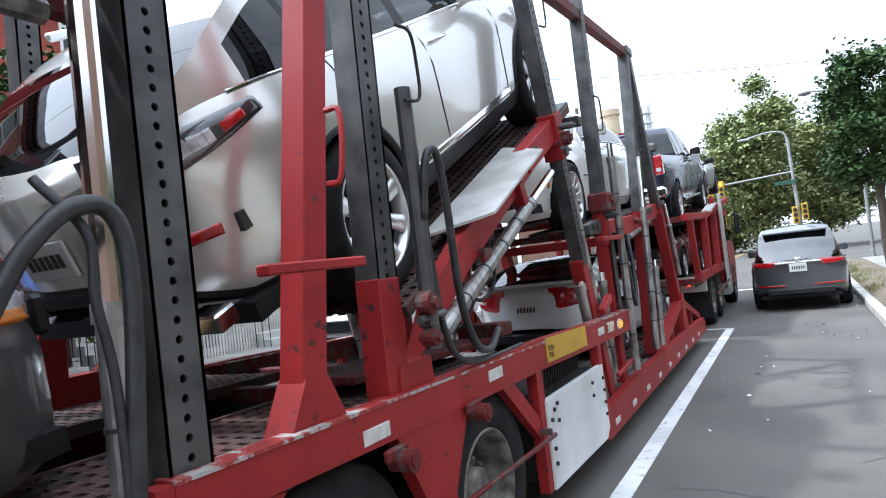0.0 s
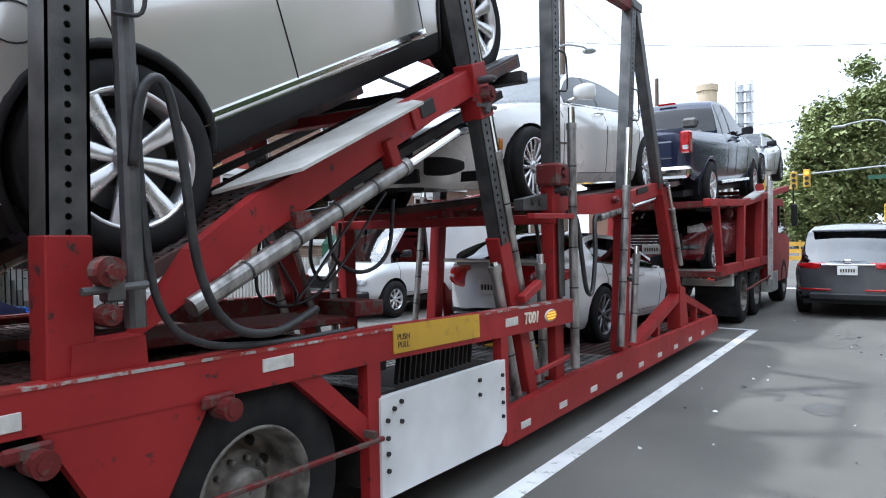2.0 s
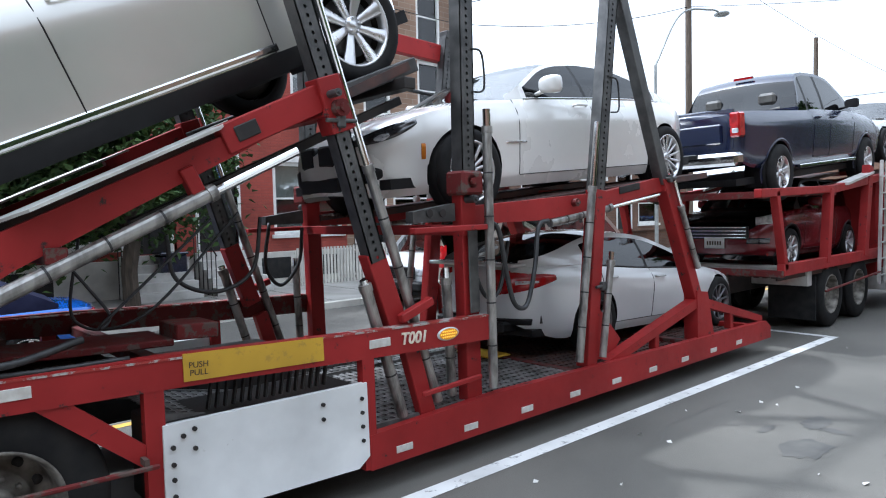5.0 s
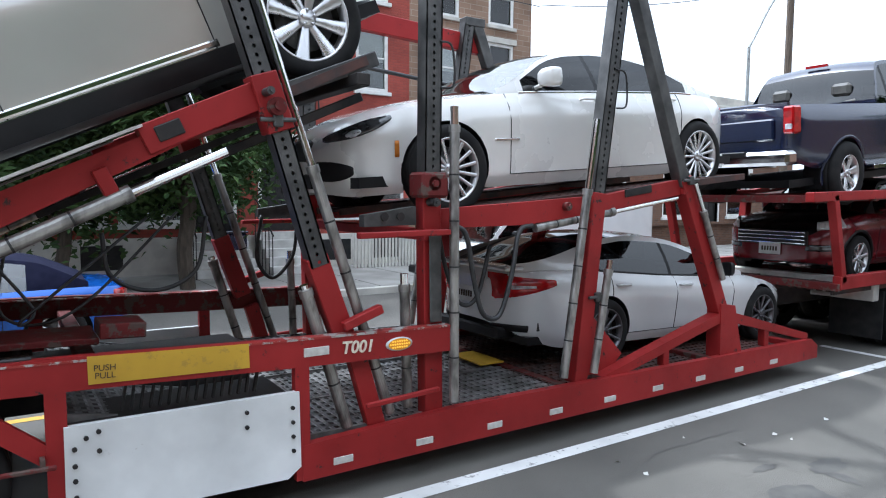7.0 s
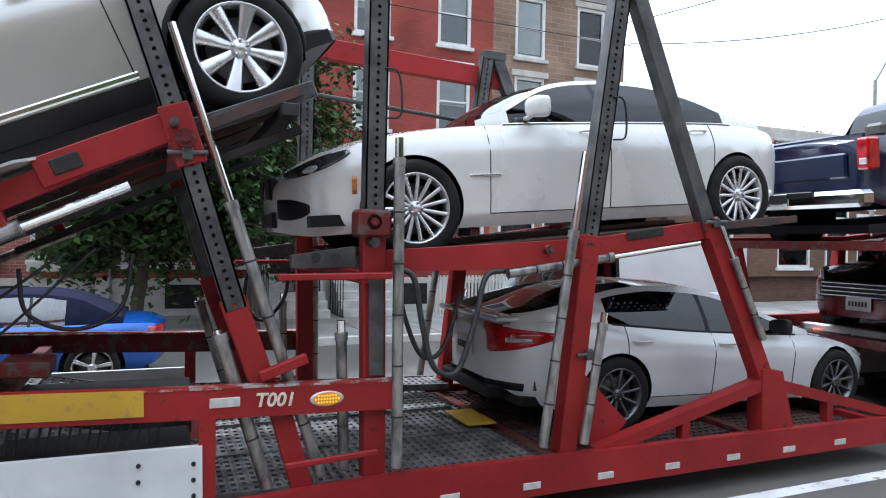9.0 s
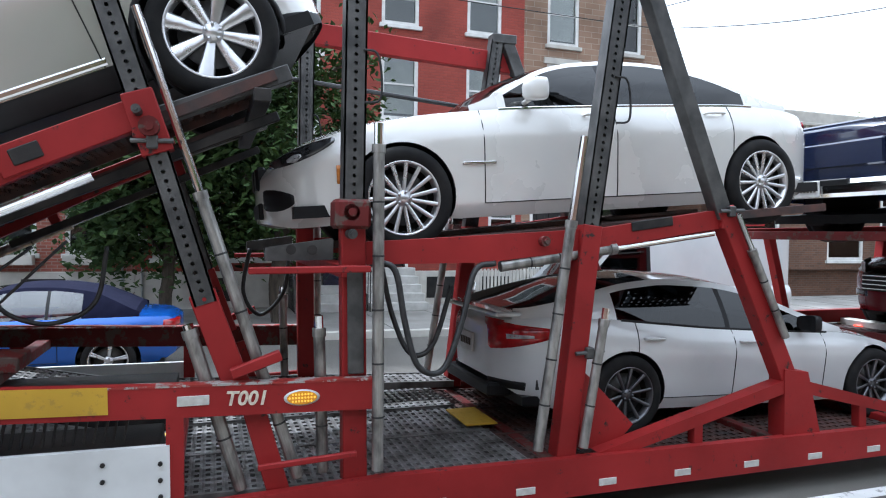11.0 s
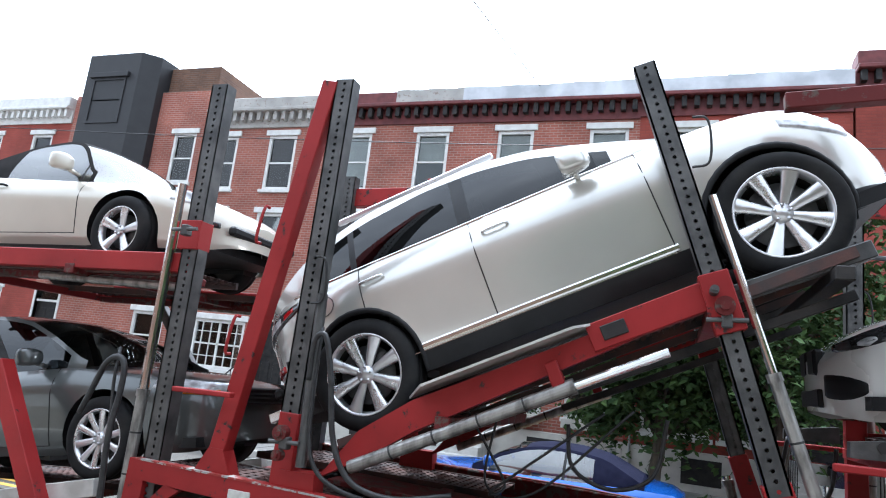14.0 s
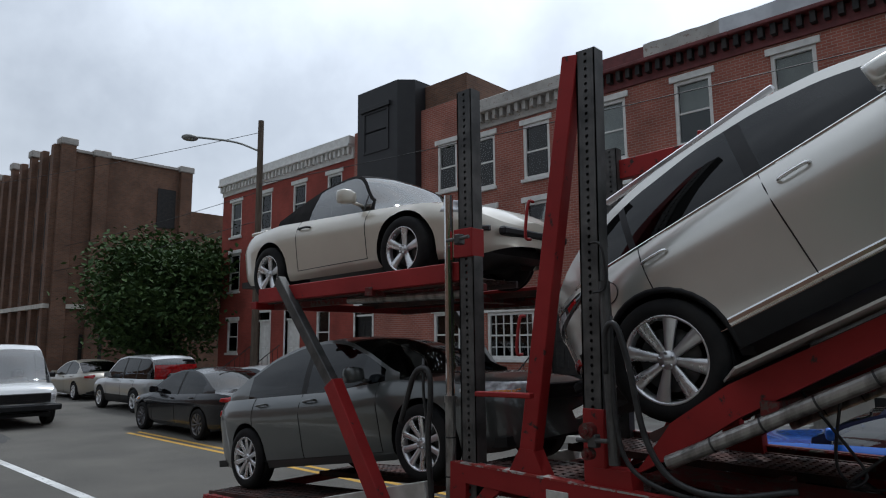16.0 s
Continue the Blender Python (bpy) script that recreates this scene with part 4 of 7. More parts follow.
def trailer_side(Y, s):
    n, f = sorted((Y(0.0), Y(0.07)))
    # far rails take the darker red: grime plus their unlit face, in the colour
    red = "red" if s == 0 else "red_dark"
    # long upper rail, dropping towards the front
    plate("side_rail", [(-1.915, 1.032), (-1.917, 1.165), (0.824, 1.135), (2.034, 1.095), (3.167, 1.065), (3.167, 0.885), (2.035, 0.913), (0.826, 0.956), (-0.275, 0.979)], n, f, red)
    bar("rail_lip", (-1.917, 1.168), (3.166, 1.068), 0.012, 0.09, Y(0.04), "red_edge", bevel=0)
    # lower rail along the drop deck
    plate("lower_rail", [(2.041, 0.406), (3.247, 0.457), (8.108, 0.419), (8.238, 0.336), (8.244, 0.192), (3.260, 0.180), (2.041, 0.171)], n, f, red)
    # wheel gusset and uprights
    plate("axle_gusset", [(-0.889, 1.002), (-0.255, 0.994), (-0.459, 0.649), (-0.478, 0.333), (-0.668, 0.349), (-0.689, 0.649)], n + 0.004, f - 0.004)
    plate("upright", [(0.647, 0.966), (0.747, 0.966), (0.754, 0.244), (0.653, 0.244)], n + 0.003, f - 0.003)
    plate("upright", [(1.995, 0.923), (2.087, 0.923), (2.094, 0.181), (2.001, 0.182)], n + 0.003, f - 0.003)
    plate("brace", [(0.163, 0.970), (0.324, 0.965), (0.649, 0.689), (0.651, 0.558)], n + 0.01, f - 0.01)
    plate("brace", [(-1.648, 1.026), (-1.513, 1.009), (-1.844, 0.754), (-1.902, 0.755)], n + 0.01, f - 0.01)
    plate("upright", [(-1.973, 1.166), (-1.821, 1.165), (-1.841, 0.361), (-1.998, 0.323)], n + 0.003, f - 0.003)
    # rail rod in front of the wheels
    bar("guard_rod", (-1.904, 0.645), (0.691, 0.588), 0.024, 0.024, Y(-0.06), "red_dark")
    for gx in (-1.95, -0.78, -0.6, 0.63):
        bm = bmesh.new()
        box(bm, (gx - 0.012, min(Y(-0.06), Y(0.02)), 0.6), (gx + 0.012, max(Y(-0.06), Y(0.02)), 0.635))
        part("rod_bracket", bm, "red_dark", trailer)
    # toolbox door of white plate with bolts
    bm = bmesh.new()
    ya, yb_ = sorted((Y(-0.012), Y(0.03)))
    prism(bm, [(0.730, 0.772), (2.015, 0.766), (2.025, 0.282), (1.940, 0.218), (0.729, 0.244)], ya, yb_)
    tb = part("toolbox_door", bm, "white_plate", trailer, "scuffed white toolbox plate")
    for bx, bz in ((0.776, 0.477), (0.776, 0.558), (0.776, 0.649), (0.831, 0.700), (0.891, 0.726), (0.892, 0.620), (0.778, 0.387), (1.683, 0.690), (1.683, 0.599), (1.969, 0.671), (1.970, 0.579), (1.972, 0.488), (1.973, 0.396)):
        bm = bmesh.new()
        tube(bm, (bx, Y(-0.004), bz), (bx, Y(-0.026), bz), 0.013, 8)
        part("bolt", bm, "steel_black", tb)
    bm = bmesh.new()
    box(bm, (0.72, min(Y(0.05), Y(0.5)), 0.28), (1.96, max(Y(0.05), Y(0.5)), 0.76 if s == 0 else 0.62), 0.01)
    part("toolbox", bm, "steel_black", trailer)
    # hooks hung in a row over the toolbox
    for k in range(16):
        hx = 1.02 + k * 0.05
        tip = (hx + random.uniform(0.019, 0.028), 0.90 + random.uniform(0.019, 0.034))
        if s == 0:
            bar("ratchet_hook", (hx, 0.775), tip, 0.012, 0.03, Y(0.12), "steel_black", bevel=0)
    # reflectors
    for rx, rz in ((-1.028, 1.055), (0.070, 1.065), (2.136, 1.004)):
        bm = bmesh.new()
        box(bm, (rx - 0.085, min(Y(-0.006), Y(0.004)), rz - 0.028), (rx + 0.085, max(Y(-0.006), Y(0.004)), rz + 0.028), 0.002)
        part("reflector", bm, "reflector", trailer)
    for k in range(9):
        rx = 2.319 + 0.629 * k
        bm = bmesh.new()
        box(bm, (rx - 0.07, min(Y(-0.006), Y(0.004)), 0.236), (rx + 0.07, max(Y(-0.006), Y(0.004)), 0.284), 0.002)
        part("reflector", bm, "reflector", trailer)
    # yellow warning sign with printed bars
    bm = bmesh.new()
    ya, yb_ = sorted((Y(-0.008), Y(0.004)))
    prism(bm, [(0.848, 1.132), (1.703, 1.104), (1.707, 0.958), (0.851, 0.982)], ya, yb_)
    ys = part("warning_sign", bm, "yellow", trailer, "scuffed yellow warning sign")
    # oval amber marker
    bm = bmesh.new()
    for rr, yy in ((1.0, -0.006), (0.84, -0.014)):
        vs = [bm.verts.new((2.735 + rr * (0.105 if abs(math.cos(a)) > 0.3 else 0.105) * math.cos(a), Y(yy), 0.985 + rr * 0.048 * math.sin(a))) for a in [2 * math.pi * k / 24 for k in range(24)]]
        if rr == 1.0:
            v0 = vs
    for k in range(24):
        bm.faces.new((v0[k], v0[(k + 1) % 24], vs[(k + 1) % 24], vs[k]))
    mb = part("marker_bezel", bm, "sheet", trailer)
    bm = bmesh.new()
    vs = [bm.verts.new((2.735 + 0.088 * math.cos(a), Y(-0.0135), 0.985 + 0.04 * math.sin(a))) for a in [2 * math.pi * k / 24 for k in range(24)]]
    bm.faces.new(vs)
    part("marker_lens", bm, "amber", mb)
    for k in range(9):
        for r_ in (-1, 0, 1):
            if abs(k - 4) + abs(r_) > 4:
                continue
            bm = bmesh.new()
            tube(bm, (2.735 + (k - 4) * 0.018, Y(-0.0135), 0.985 + r_ * 0.02), (2.735 + (k - 4) * 0.018, Y(-0.018), 0.985 + r_ * 0.02), 0.0065, 6)
            part("lamp_cell", bm, "orange_cell", mb)
    # cross tubes and stub lugs beside the wheels
    for lx, lz in ((-0.910, 0.922), (-0.224, 0.938)):
        bm = bmesh.new()
        tube(bm, (lx, Y(0.02), lz), (lx, Y(-0.08), lz), 0.045, 14)
        tube(bm, (lx, Y(-0.08), lz), (lx, Y(-0.086), lz), 0.028, 12)
        box(bm, (lx - 0.10, min(Y(-0.03), Y(0.0)), lz + 0.01), (lx + 0.05, max(Y(-0.03), Y(0.0)), lz + 0.06), 0.01)
        part("tow_lug", bm, "red_dark", trailer)
    # rear holed post and red leaning post
    holed_post("holed_post", (-0.765, 1.602), (-0.72, 4.02), 0.145, 0.11, Y(0.10))
    bar("post_base", (-0.77, 1.043), (-0.765, 1.62), 0.155, 0.12, Y(0.10), "red")
    plate("post_foot", [(-0.790, 0.992), (-0.494, 0.994), (-0.514, 1.260), (-0.771, 1.255)], *sorted((Y(0.03), Y(0.17))))
    pivot(-0.72, 1.50, Y(-0.10))
    pivot(-0.72, 1.36, Y(-0.10), 0.035)
    bar("leaning_post", (-1.31, 1.195), (-0.84, 4.02), 0.125, 0.11, Y(0.09), "red")
    plate("leaning_post_foot", [(-1.445, 1.149), (-1.145, 1.144), (-1.232, 1.316), (-1.348, 1.319)], *sorted((Y(0.03), Y(0.15))))
    bar("step_bar", (-1.623, 1.683), (-1.141, 1.690), 0.035, 0.06, Y(-0.09), "red")
    for hz in (1.961, 2.745):
        hx = -1.33 + (hz - 1.2) * 0.123
        bm = bmesh.new()
        sweep(bm, spline([(hx, Y(-0.06), hz), (hx, Y(-0.12), hz + 0.02), (hx + 0.03, Y(-0.12), hz + 0.24), (hx + 0.03, Y(-0.06), hz + 0.26)], 4), 0.011, 6)
        part("grab_handle", bm, "red", trailer)
    bm = bmesh.new()
    tube(bm, (-0.585, Y(-0.03), 1.30), (-0.605, Y(-0.03), 2.42), 0.036, 12)
    part("ram_tube", bm, "steel", trailer)
    # second rear holed post
    holed_post("holed_post", (-1.82, 0.914), (-1.83, 4.03), 0.15, 0.11, Y(0.10))
    bar("post_collar", (-1.845, 2.697), (-1.845, 2.92), 0.19, 0.15, Y(0.10), "red")
    ram("hoist_ram", (-2.01, 0.472), (-2.01, 3.208), 0.040, 0.036, Y(0.05), 0.42, 3)
    # middle leaning post in two lengths with a red collar
    holed_post("holed_post", (1.872, 2.597), (1.389, 4.037), 0.135, 0.11, Y(0.12))
    holed_post("holed_post", (2.197, 1.538), (1.914, 2.459), 0.125, 0.10, Y(0.12))
    bar("post_collar", (1.944, 2.380), (1.829, 2.715), 0.17, 0.15, Y(0.12), "red")
    bar("post_base", (2.377, 1.044), (2.175, 1.599), 0.15, 0.11, Y(0.13), "red")
    bar("post_leg", (2.459, 0.943), (2.622, 0.384), 0.13, 0.08, Y(0.12), "red")
    pivot(1.90, 2.52, Y(0.02), 0.055)
    pivot(1.84, 2.60, Y(0.0), 0.025, 0.12, "steel")
    ram("hoist_ram", (2.731, 0.477), (1.819, 3.191), 0.036, 0.024, Y(0.115), 0.62, 4)
    ram("lock_ram", (2.401, 0.437), (2.099, 1.417), 0.04, 0.03, Y(0.115), 0.95, 2)
    # inclined ramp with its tube
    plate("ramp_beam", [(-0.552, 1.215), (-0.474, 1.300), (-0.275, 1.562), (0.071, 1.795), (1.311, 2.380), (1.790, 2.617), (1.853, 2.548), (1.273, 2.223), (0.122, 1.616), (-0.175, 1.422)], *sorted((Y(0.10), Y(0.17))))
    bar("ramp_beam_upper", (1.163, 2.281), (1.831, 2.598), 0.17, 0.10, Y(0.13), "red")
    bar("beam_window", (1.232, 2.316), (1.371, 2.380), 0.09, 0.012, Y(0.076), "steel_black")
    ram("ramp_ram", (-0.294, 1.332), (1.615, 2.242), 0.042, 0.028, Y(0.08), 0.72, 4)
    bar("ramp_tongue", (1.811, 2.558), (2.672, 2.927), 0.10, 0.12, Y(0.25), "steel")
    bar("ramp_tongue_lower", (0.720, 1.818), (2.614, 2.679), 0.06, 0.06, Y(0.34), "steel_black")
    bar("ramp_cross", (0.938, 2.122), (1.017, 1.961), 0.08, 0.08, Y(0.10), "red")
    # front straight post
    holed_post("holed_post", (3.043, 2.121), (3.051, 4.272), 0.135, 0.11, Y(0.12))
    bar("post_base", (3.076, 0.405), (3.042, 2.161), 0.15, 0.11, Y(0.13), "red")
    bar("post_face", (3.065, 1.095), (3.052, 1.751), 0.10, 0.015, Y(0.048), "steel")
    pivot(3.02, 2.08, Y(0.03), 0.05)
    pivot(3.02, 1.95, Y(0.02), 0.03, 0.1, "steel")
    bm = bmesh.new()
    box(bm, (2.92, min(Y(0.0), Y(0.2)), 1.98), (3.14, max(Y(0.0), Y(0.2)), 2.16), 0.02)
    part("post_block", bm, "red_dark", trailer)
    ram("hoist_ram", (3.197, 0.508), (3.177, 2.621), 0.036, 0.03, Y(0.0), 0.93, 5)
    ram("hoist_ram", (2.883, 0.487), (2.848, 1.447), 0.036, 0.028, Y(0.13), 0.9, 2)
    bar("tie_bar", (2.424, 1.731), (3.133, 1.741), 0.04, 0.06, Y(-0.01), "red")
    bar("tie_bar", (2.489, 0.589), (3.066, 0.620), 0.035, 0.03, Y(0.0), "red")
    bar("tie_bar", (2.337, 1.136), (2.615, 1.236), 0.06, 0.06, Y(0.03), "red")
    plate("link_plate", [(2.524, 1.781), (2.928, 1.790), (2.926, 1.921), (2.524, 1.861)], *sorted((Y(0.10), Y(0.18))), "steel")
    # no openings cut: black discs carry the holes' darkness as colour
    for hx in (2.673, 2.799):
        bm = bmesh.new()
        tube(bm, (hx, Y(0.095), 1.85), (hx, Y(0.088), 1.85), 0.03, 12)
        part("link_hole", bm, "steel_black", trailer)
    # upper deck beam under the saloon
    plate("deck_beam", [(3.132, 1.761), (3.130, 1.901), (3.636, 1.934), (4.799, 2.014), (5.863, 2.178), (5.870, 2.037), (4.805, 1.873), (3.945, 1.775)], *sorted((Y(0.10), Y(0.18))))
    bar("beam_window", (5.051, 2.030), (5.403, 2.081), 0.07, 0.012, Y(0.094), "steel_black")
    ram("deck_ram", (4.046, 1.746), (5.790, 1.997), 0.036, 0.024, Y(0.12), 0.5, 3)
    pivot(4.35, 1.92, Y(0.08), 0.035)
    # A-frame
    holed_post("holed_post", (4.706, 2.013), (4.963, 3.928), 0.135, 0.11, Y(0.12))
    bar("frame_leg", (4.538, 0.426), (4.715, 2.034), 0.15, 0.13, Y(0.12), "red")
    bar("frame_leg_upper", (5.865, 2.118), (5.082, 3.929), 0.125, 0.11, Y(0.12), "steel")
    bar("frame_leg", (6.588, 0.711), (5.854, 2.179), 0.15, 0.13, Y(0.12), "red")
    bar("frame_apex", (4.904, 3.958), (5.167, 3.960), 0.09, 0.14, Y(0.12), "steel")
    plate("frame_foot", [(6.440, 0.947), (6.676, 0.917), (6.821, 0.402), (6.450, 0.403)], *sorted((Y(0.04), Y(0.2))))
    plate("frame_brace", [(4.791, 0.447), (6.524, 0.875), (6.525, 0.773), (5.044, 0.426)], *sorted((Y(0.05), Y(0.17))))
    plate("frame_brace", [(6.627, 0.855), (8.106, 0.481), (8.110, 0.398), (6.628, 0.752)], *sorted((Y(0.05), Y(0.17))))
    bar("frame_stub", (5.652, 0.425), (5.651, 0.652), 0.08, 0.08, Y(0.1), "red")
    bar("frame_stub", (7.306, 0.421), (7.297, 0.649), 0.08, 0.08, Y(0.1), "red")
    plate("frame_gusset", [(4.675, 1.051), (5.145, 0.591), (4.994, 0.447), (4.710, 0.447)], *sorted((Y(0.16), Y(0.2))))
    ram("hoist_ram", (4.300, 0.519), (4.608, 2.634), 0.036, 0.028, Y(0.02), 0.72, 4)
    ram("lock_ram", (4.648, 0.508), (4.808, 1.463), 0.034, 0.026, Y(0.02), 0.9, 2)
    ram("hoist_ram", (6.415, 1.204), (5.926, 2.138), 0.03, 0.022, Y(0.02), 0.7, 2)
    # wire grab handles on the holed posts
    for gx, gz, gy in ((-0.64, 2.35, -0.07), (1.72, 3.35, 0.06), (3.12, 2.75, 0.06), (4.9, 2.75, 0.06)):
        bm = bmesh.new()
        sweep(bm, spline([(gx - 0.02, Y(gy), gz), (gx + 0.07, Y(gy - 0.02), gz + 0.02), (gx + 0.08, Y(gy - 0.02), gz + 0.16), (gx + 0.05, Y(gy - 0.02), gz + 0.30), (gx - 0.03, Y(gy), gz + 0.32)], 5), 0.008, 6)
        part("grab_handle", bm, "iron", trailer)
    for gx, gz in ((-0.692, 1.439), (1.914, 2.439), (3.057, 2.021), (4.694, 1.153), (5.885, 2.159), (-1.782, 2.814)):
        bm = bmesh.new()
        yy = Y(-0.10) if gx < 0 else Y(0.035)
        tube(bm, (gx - 0.11, yy, gz), (gx + 0.11, yy, gz + 0.01), 0.014, 8)
        box(bm, (gx - 0.03, min(yy, yy + (0.04 if s == 0 else -0.04)) - 0.015, gz - 0.04), (gx + 0.03, max(yy, yy + (0.04 if s == 0 else -0.04)) + 0.015, gz + 0.04), 0.008)
        part("lock_pin", bm, "steel", trailer)
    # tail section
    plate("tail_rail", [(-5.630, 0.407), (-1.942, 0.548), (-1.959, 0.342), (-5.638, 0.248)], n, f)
    bar("tail_strut_channel", (-3.450, 1.651), (-4.392, 2.701), 0.11, 0.09, Y(0.05), "steel")
    bar("tail_strut", (-2.630, 0.455), (-3.487, 1.690), 0.15, 0.12, Y(0.06), "red")
    bar("upper_deck_beam", (-4.823, 2.555), (-1.832, 2.599), 0.15, 0.10, Y(0.12), "red")
    bar("upper_deck_lip", (-4.829, 2.441), (-1.856, 2.480), 0.06, 0.06, Y(0.30), "red_dark")
    bar("tail_deck_beam", (-3.69, 0.57), (-2.35, 0.89), 0.13, 0.10, Y(0.16), "sheet")
    bm = bmesh.new()
    tube(bm, (-3.5, Y(0.25), 2.45), (-1.98, Y(0.25), 2.43), 0.035, 10)
    part("deck_tube", bm, "ram", trailer)


both(trailer_side)
# sign print and trailer number, on the near side
for word, wx, wz in (("PUSH", 0.875, 1.052), ("PULL", 0.880, 1.010)):
    sc = bpy.data.curves.new("sign_print", "FONT")
    sc.body, sc.size, sc.extrude = word, 0.046, 0.001
    sc.materials.append(M["ink"])
    sp = new("sign_print", sc)
    sp.parent = trailer
    sp.matrix_basis = pose(wx, -0.0095, wz, 90, 2.3, 0)
    tagged(sp, "faded dark print")
fc = bpy.data.curves.new("trailer_number", "FONT")
fc.body, fc.size, fc.extrude, fc.offset, fc.align_x, fc.align_y = "T001", 0.112, 0.003, 0.0025, "CENTER", "CENTER"
fc.shear = 0.16
fc.materials.append(M["cream"])
txt = new("trailer_number", fc)
txt.parent = trailer
txt.matrix_basis = pose(2.42, -0.006, 0.998, 90, 2.3, 0)
tagged(txt, "cream painted number")


def perforated(name, x0, x1, y0, y1, z, mat, nx, ny, par, slope=0.0):
    """A deck plate with real slots, raised on edges."""
    bm = bmesh.new()
    dx, dy = (x1 - x0) / nx, (y1 - y0) / ny
    zz = lambda x: z + (x - x0) * slope
    for i in range(nx):
        for j in range(ny):
            a, b = x0 + i * dx, x0 + (i + 1) * dx
            c, d = y0 + j * dy, y0 + (j + 1) * dy
            o = [(a, c), (b, c), (b, d), (a, d)]
            h = [(a + dx * 0.28, c + dy * 0.25), (b - dx * 0.28, c + dy * 0.25), (b - dx * 0.28, d - dy * 0.25), (a + dx * 0.28, d - dy * 0.25)]
            vo = [bm.verts.new((u, v, zz(u))) for u, v in o]
            vh = [bm.verts.new((u, v, zz(u) + 0.006)) for u, v in h]
            vi = [bm.verts.new((u, v, zz(u) - 0.02)) for u, v in h]
            for k in range(4):
                q = (k + 1) % 4
                bm.faces.new((vo[k], vo[q], vh[q], vh[k]))
                bm.faces.new((vh[k], vh[q], vi[q], vi[k]))
    for yy in (y0, y1):
        beam(bm, (x0, yy, z - 0.02), (x1, yy, zz(x1) - 0.02), 0.06, 0.03, 0)
    return part(name, bm, mat, par)


# decks: two wheel tracks each
for y0, y1 in ((0.12, 0.85), (1.65, 2.38)):
    perforated("deck_plate", 2.05, 4.3, y0, y1, 0.42, "deck", 34, 8, trailer)
    perforated("deck_plate", 4.3, 8.1, y0, y1, 0.378, "deck_dark", 50, 8, trailer, -0.022)
    perforated("deck_plate", -2.0, 0.62 if y0 < 1 else 0.3, y0, y1, 1.10, "deck_dark", 34, 8, trailer, -0.01)
    perforated("deck_plate", -5.8, -2.0, y0, y1, 0.40, "deck_dark", 44, 8, trailer, 0.075)
    perforated("deck_plate", 0.75, 2.05, y0, y1, 0.80, "deck", 20, 8, trailer, -0.2)
    perforated("upper_deck_plate", 3.1, 7.0, y0 + 0.1, y1 - 0.1 if y0 > 1 else y1, 1.86, "deck_dark", 40, 7, trailer, 0.10)
    perforated("upper_deck_plate", -5.15, -1.95, y0 + 0.1, y1, 2.52, "deck_dark", 36, 7, trailer, 0.012)
    if y0 > 1:
        perforated("upper_deck_plate", -2.0, -1.4, y0 + 0.1, y1, 2.56, "deck_dark", 10, 7, trailer, -0.2)
    # inclined ramp, in its own slope
    a25 = math.atan2(3.163 - 1.925, 2.22 + 0.37)
    rp = perforated("ramp_plate", 0, 3.35, y0 + 0.06, y1, 0, "deck_dark", 44, 8, trailer)
    rp.matrix_basis = Matrix.Translation((-0.45, 0, 1.47)) @ Matrix.Rotation(-a25, 4, "Y")
def ramp_flap(s):
    """A pale sheet shelf along the outer edge of the ramp, tapered at both ends."""
    Yf = (lambda y: y) if s == 0 else (lambda y: TW - y)
    bm = bmesh.new()
    lo, hi = [], []
    for u, y in ((0.0, 0.30), (0.22, -0.06), (1.22, -0.06), (1.45, 0.30)):
        x, z = -0.02 + u * 0.904, 1.795 + u * 0.43
        lo.append(bm.verts.new((x, Yf(y), z)))
        hi.append(bm.verts.new((x - 0.006, Yf(y), z + 0.014)))
    bm.faces.new(hi)
    bm.faces.new(lo[::-1])
    for k in range(4):
        q = (k + 1) % 4
        bm.faces.new((lo[k], lo[q], hi[q], hi[k]))
    part("ramp_flap", bm, "sheet", trailer, "pale bare sheet metal flap")


ramp_flap(0)
ramp_flap(1)
# middle plates of the lower deck and a bright skid strip
perforated("deck_plate", 2.05, 4.3, 0.86, 1.64, 0.405, "deck", 34, 8, trailer)
perforated("deck_plate", 4.3, 8.1, 0.86, 1.64, 0.36, "deck_dark", 44, 8, trailer, -0.022)
perforated("skid_strip", 1.2, 4.4, 1.95, 2.35, 0.66, "deck", 46, 4, trailer, -0.03)
bm = bmesh.new()
box(bm, (4.15, 0.95, 0.43), (4.42, 1.45, 0.445), 0.004)
part("wheel_chock_plate", bm, "yellow", trailer, "yellow painted plate on the deck")
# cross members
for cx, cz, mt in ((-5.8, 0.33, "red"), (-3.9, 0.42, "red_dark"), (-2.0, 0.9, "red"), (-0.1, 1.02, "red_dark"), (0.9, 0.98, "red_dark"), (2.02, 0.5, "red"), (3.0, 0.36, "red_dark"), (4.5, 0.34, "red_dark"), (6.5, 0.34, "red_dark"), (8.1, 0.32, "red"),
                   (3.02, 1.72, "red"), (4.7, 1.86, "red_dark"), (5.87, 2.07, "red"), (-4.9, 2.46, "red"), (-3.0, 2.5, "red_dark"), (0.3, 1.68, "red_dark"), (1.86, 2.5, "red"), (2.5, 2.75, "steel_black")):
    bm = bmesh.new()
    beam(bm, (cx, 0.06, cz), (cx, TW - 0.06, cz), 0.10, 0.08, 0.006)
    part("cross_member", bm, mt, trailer)
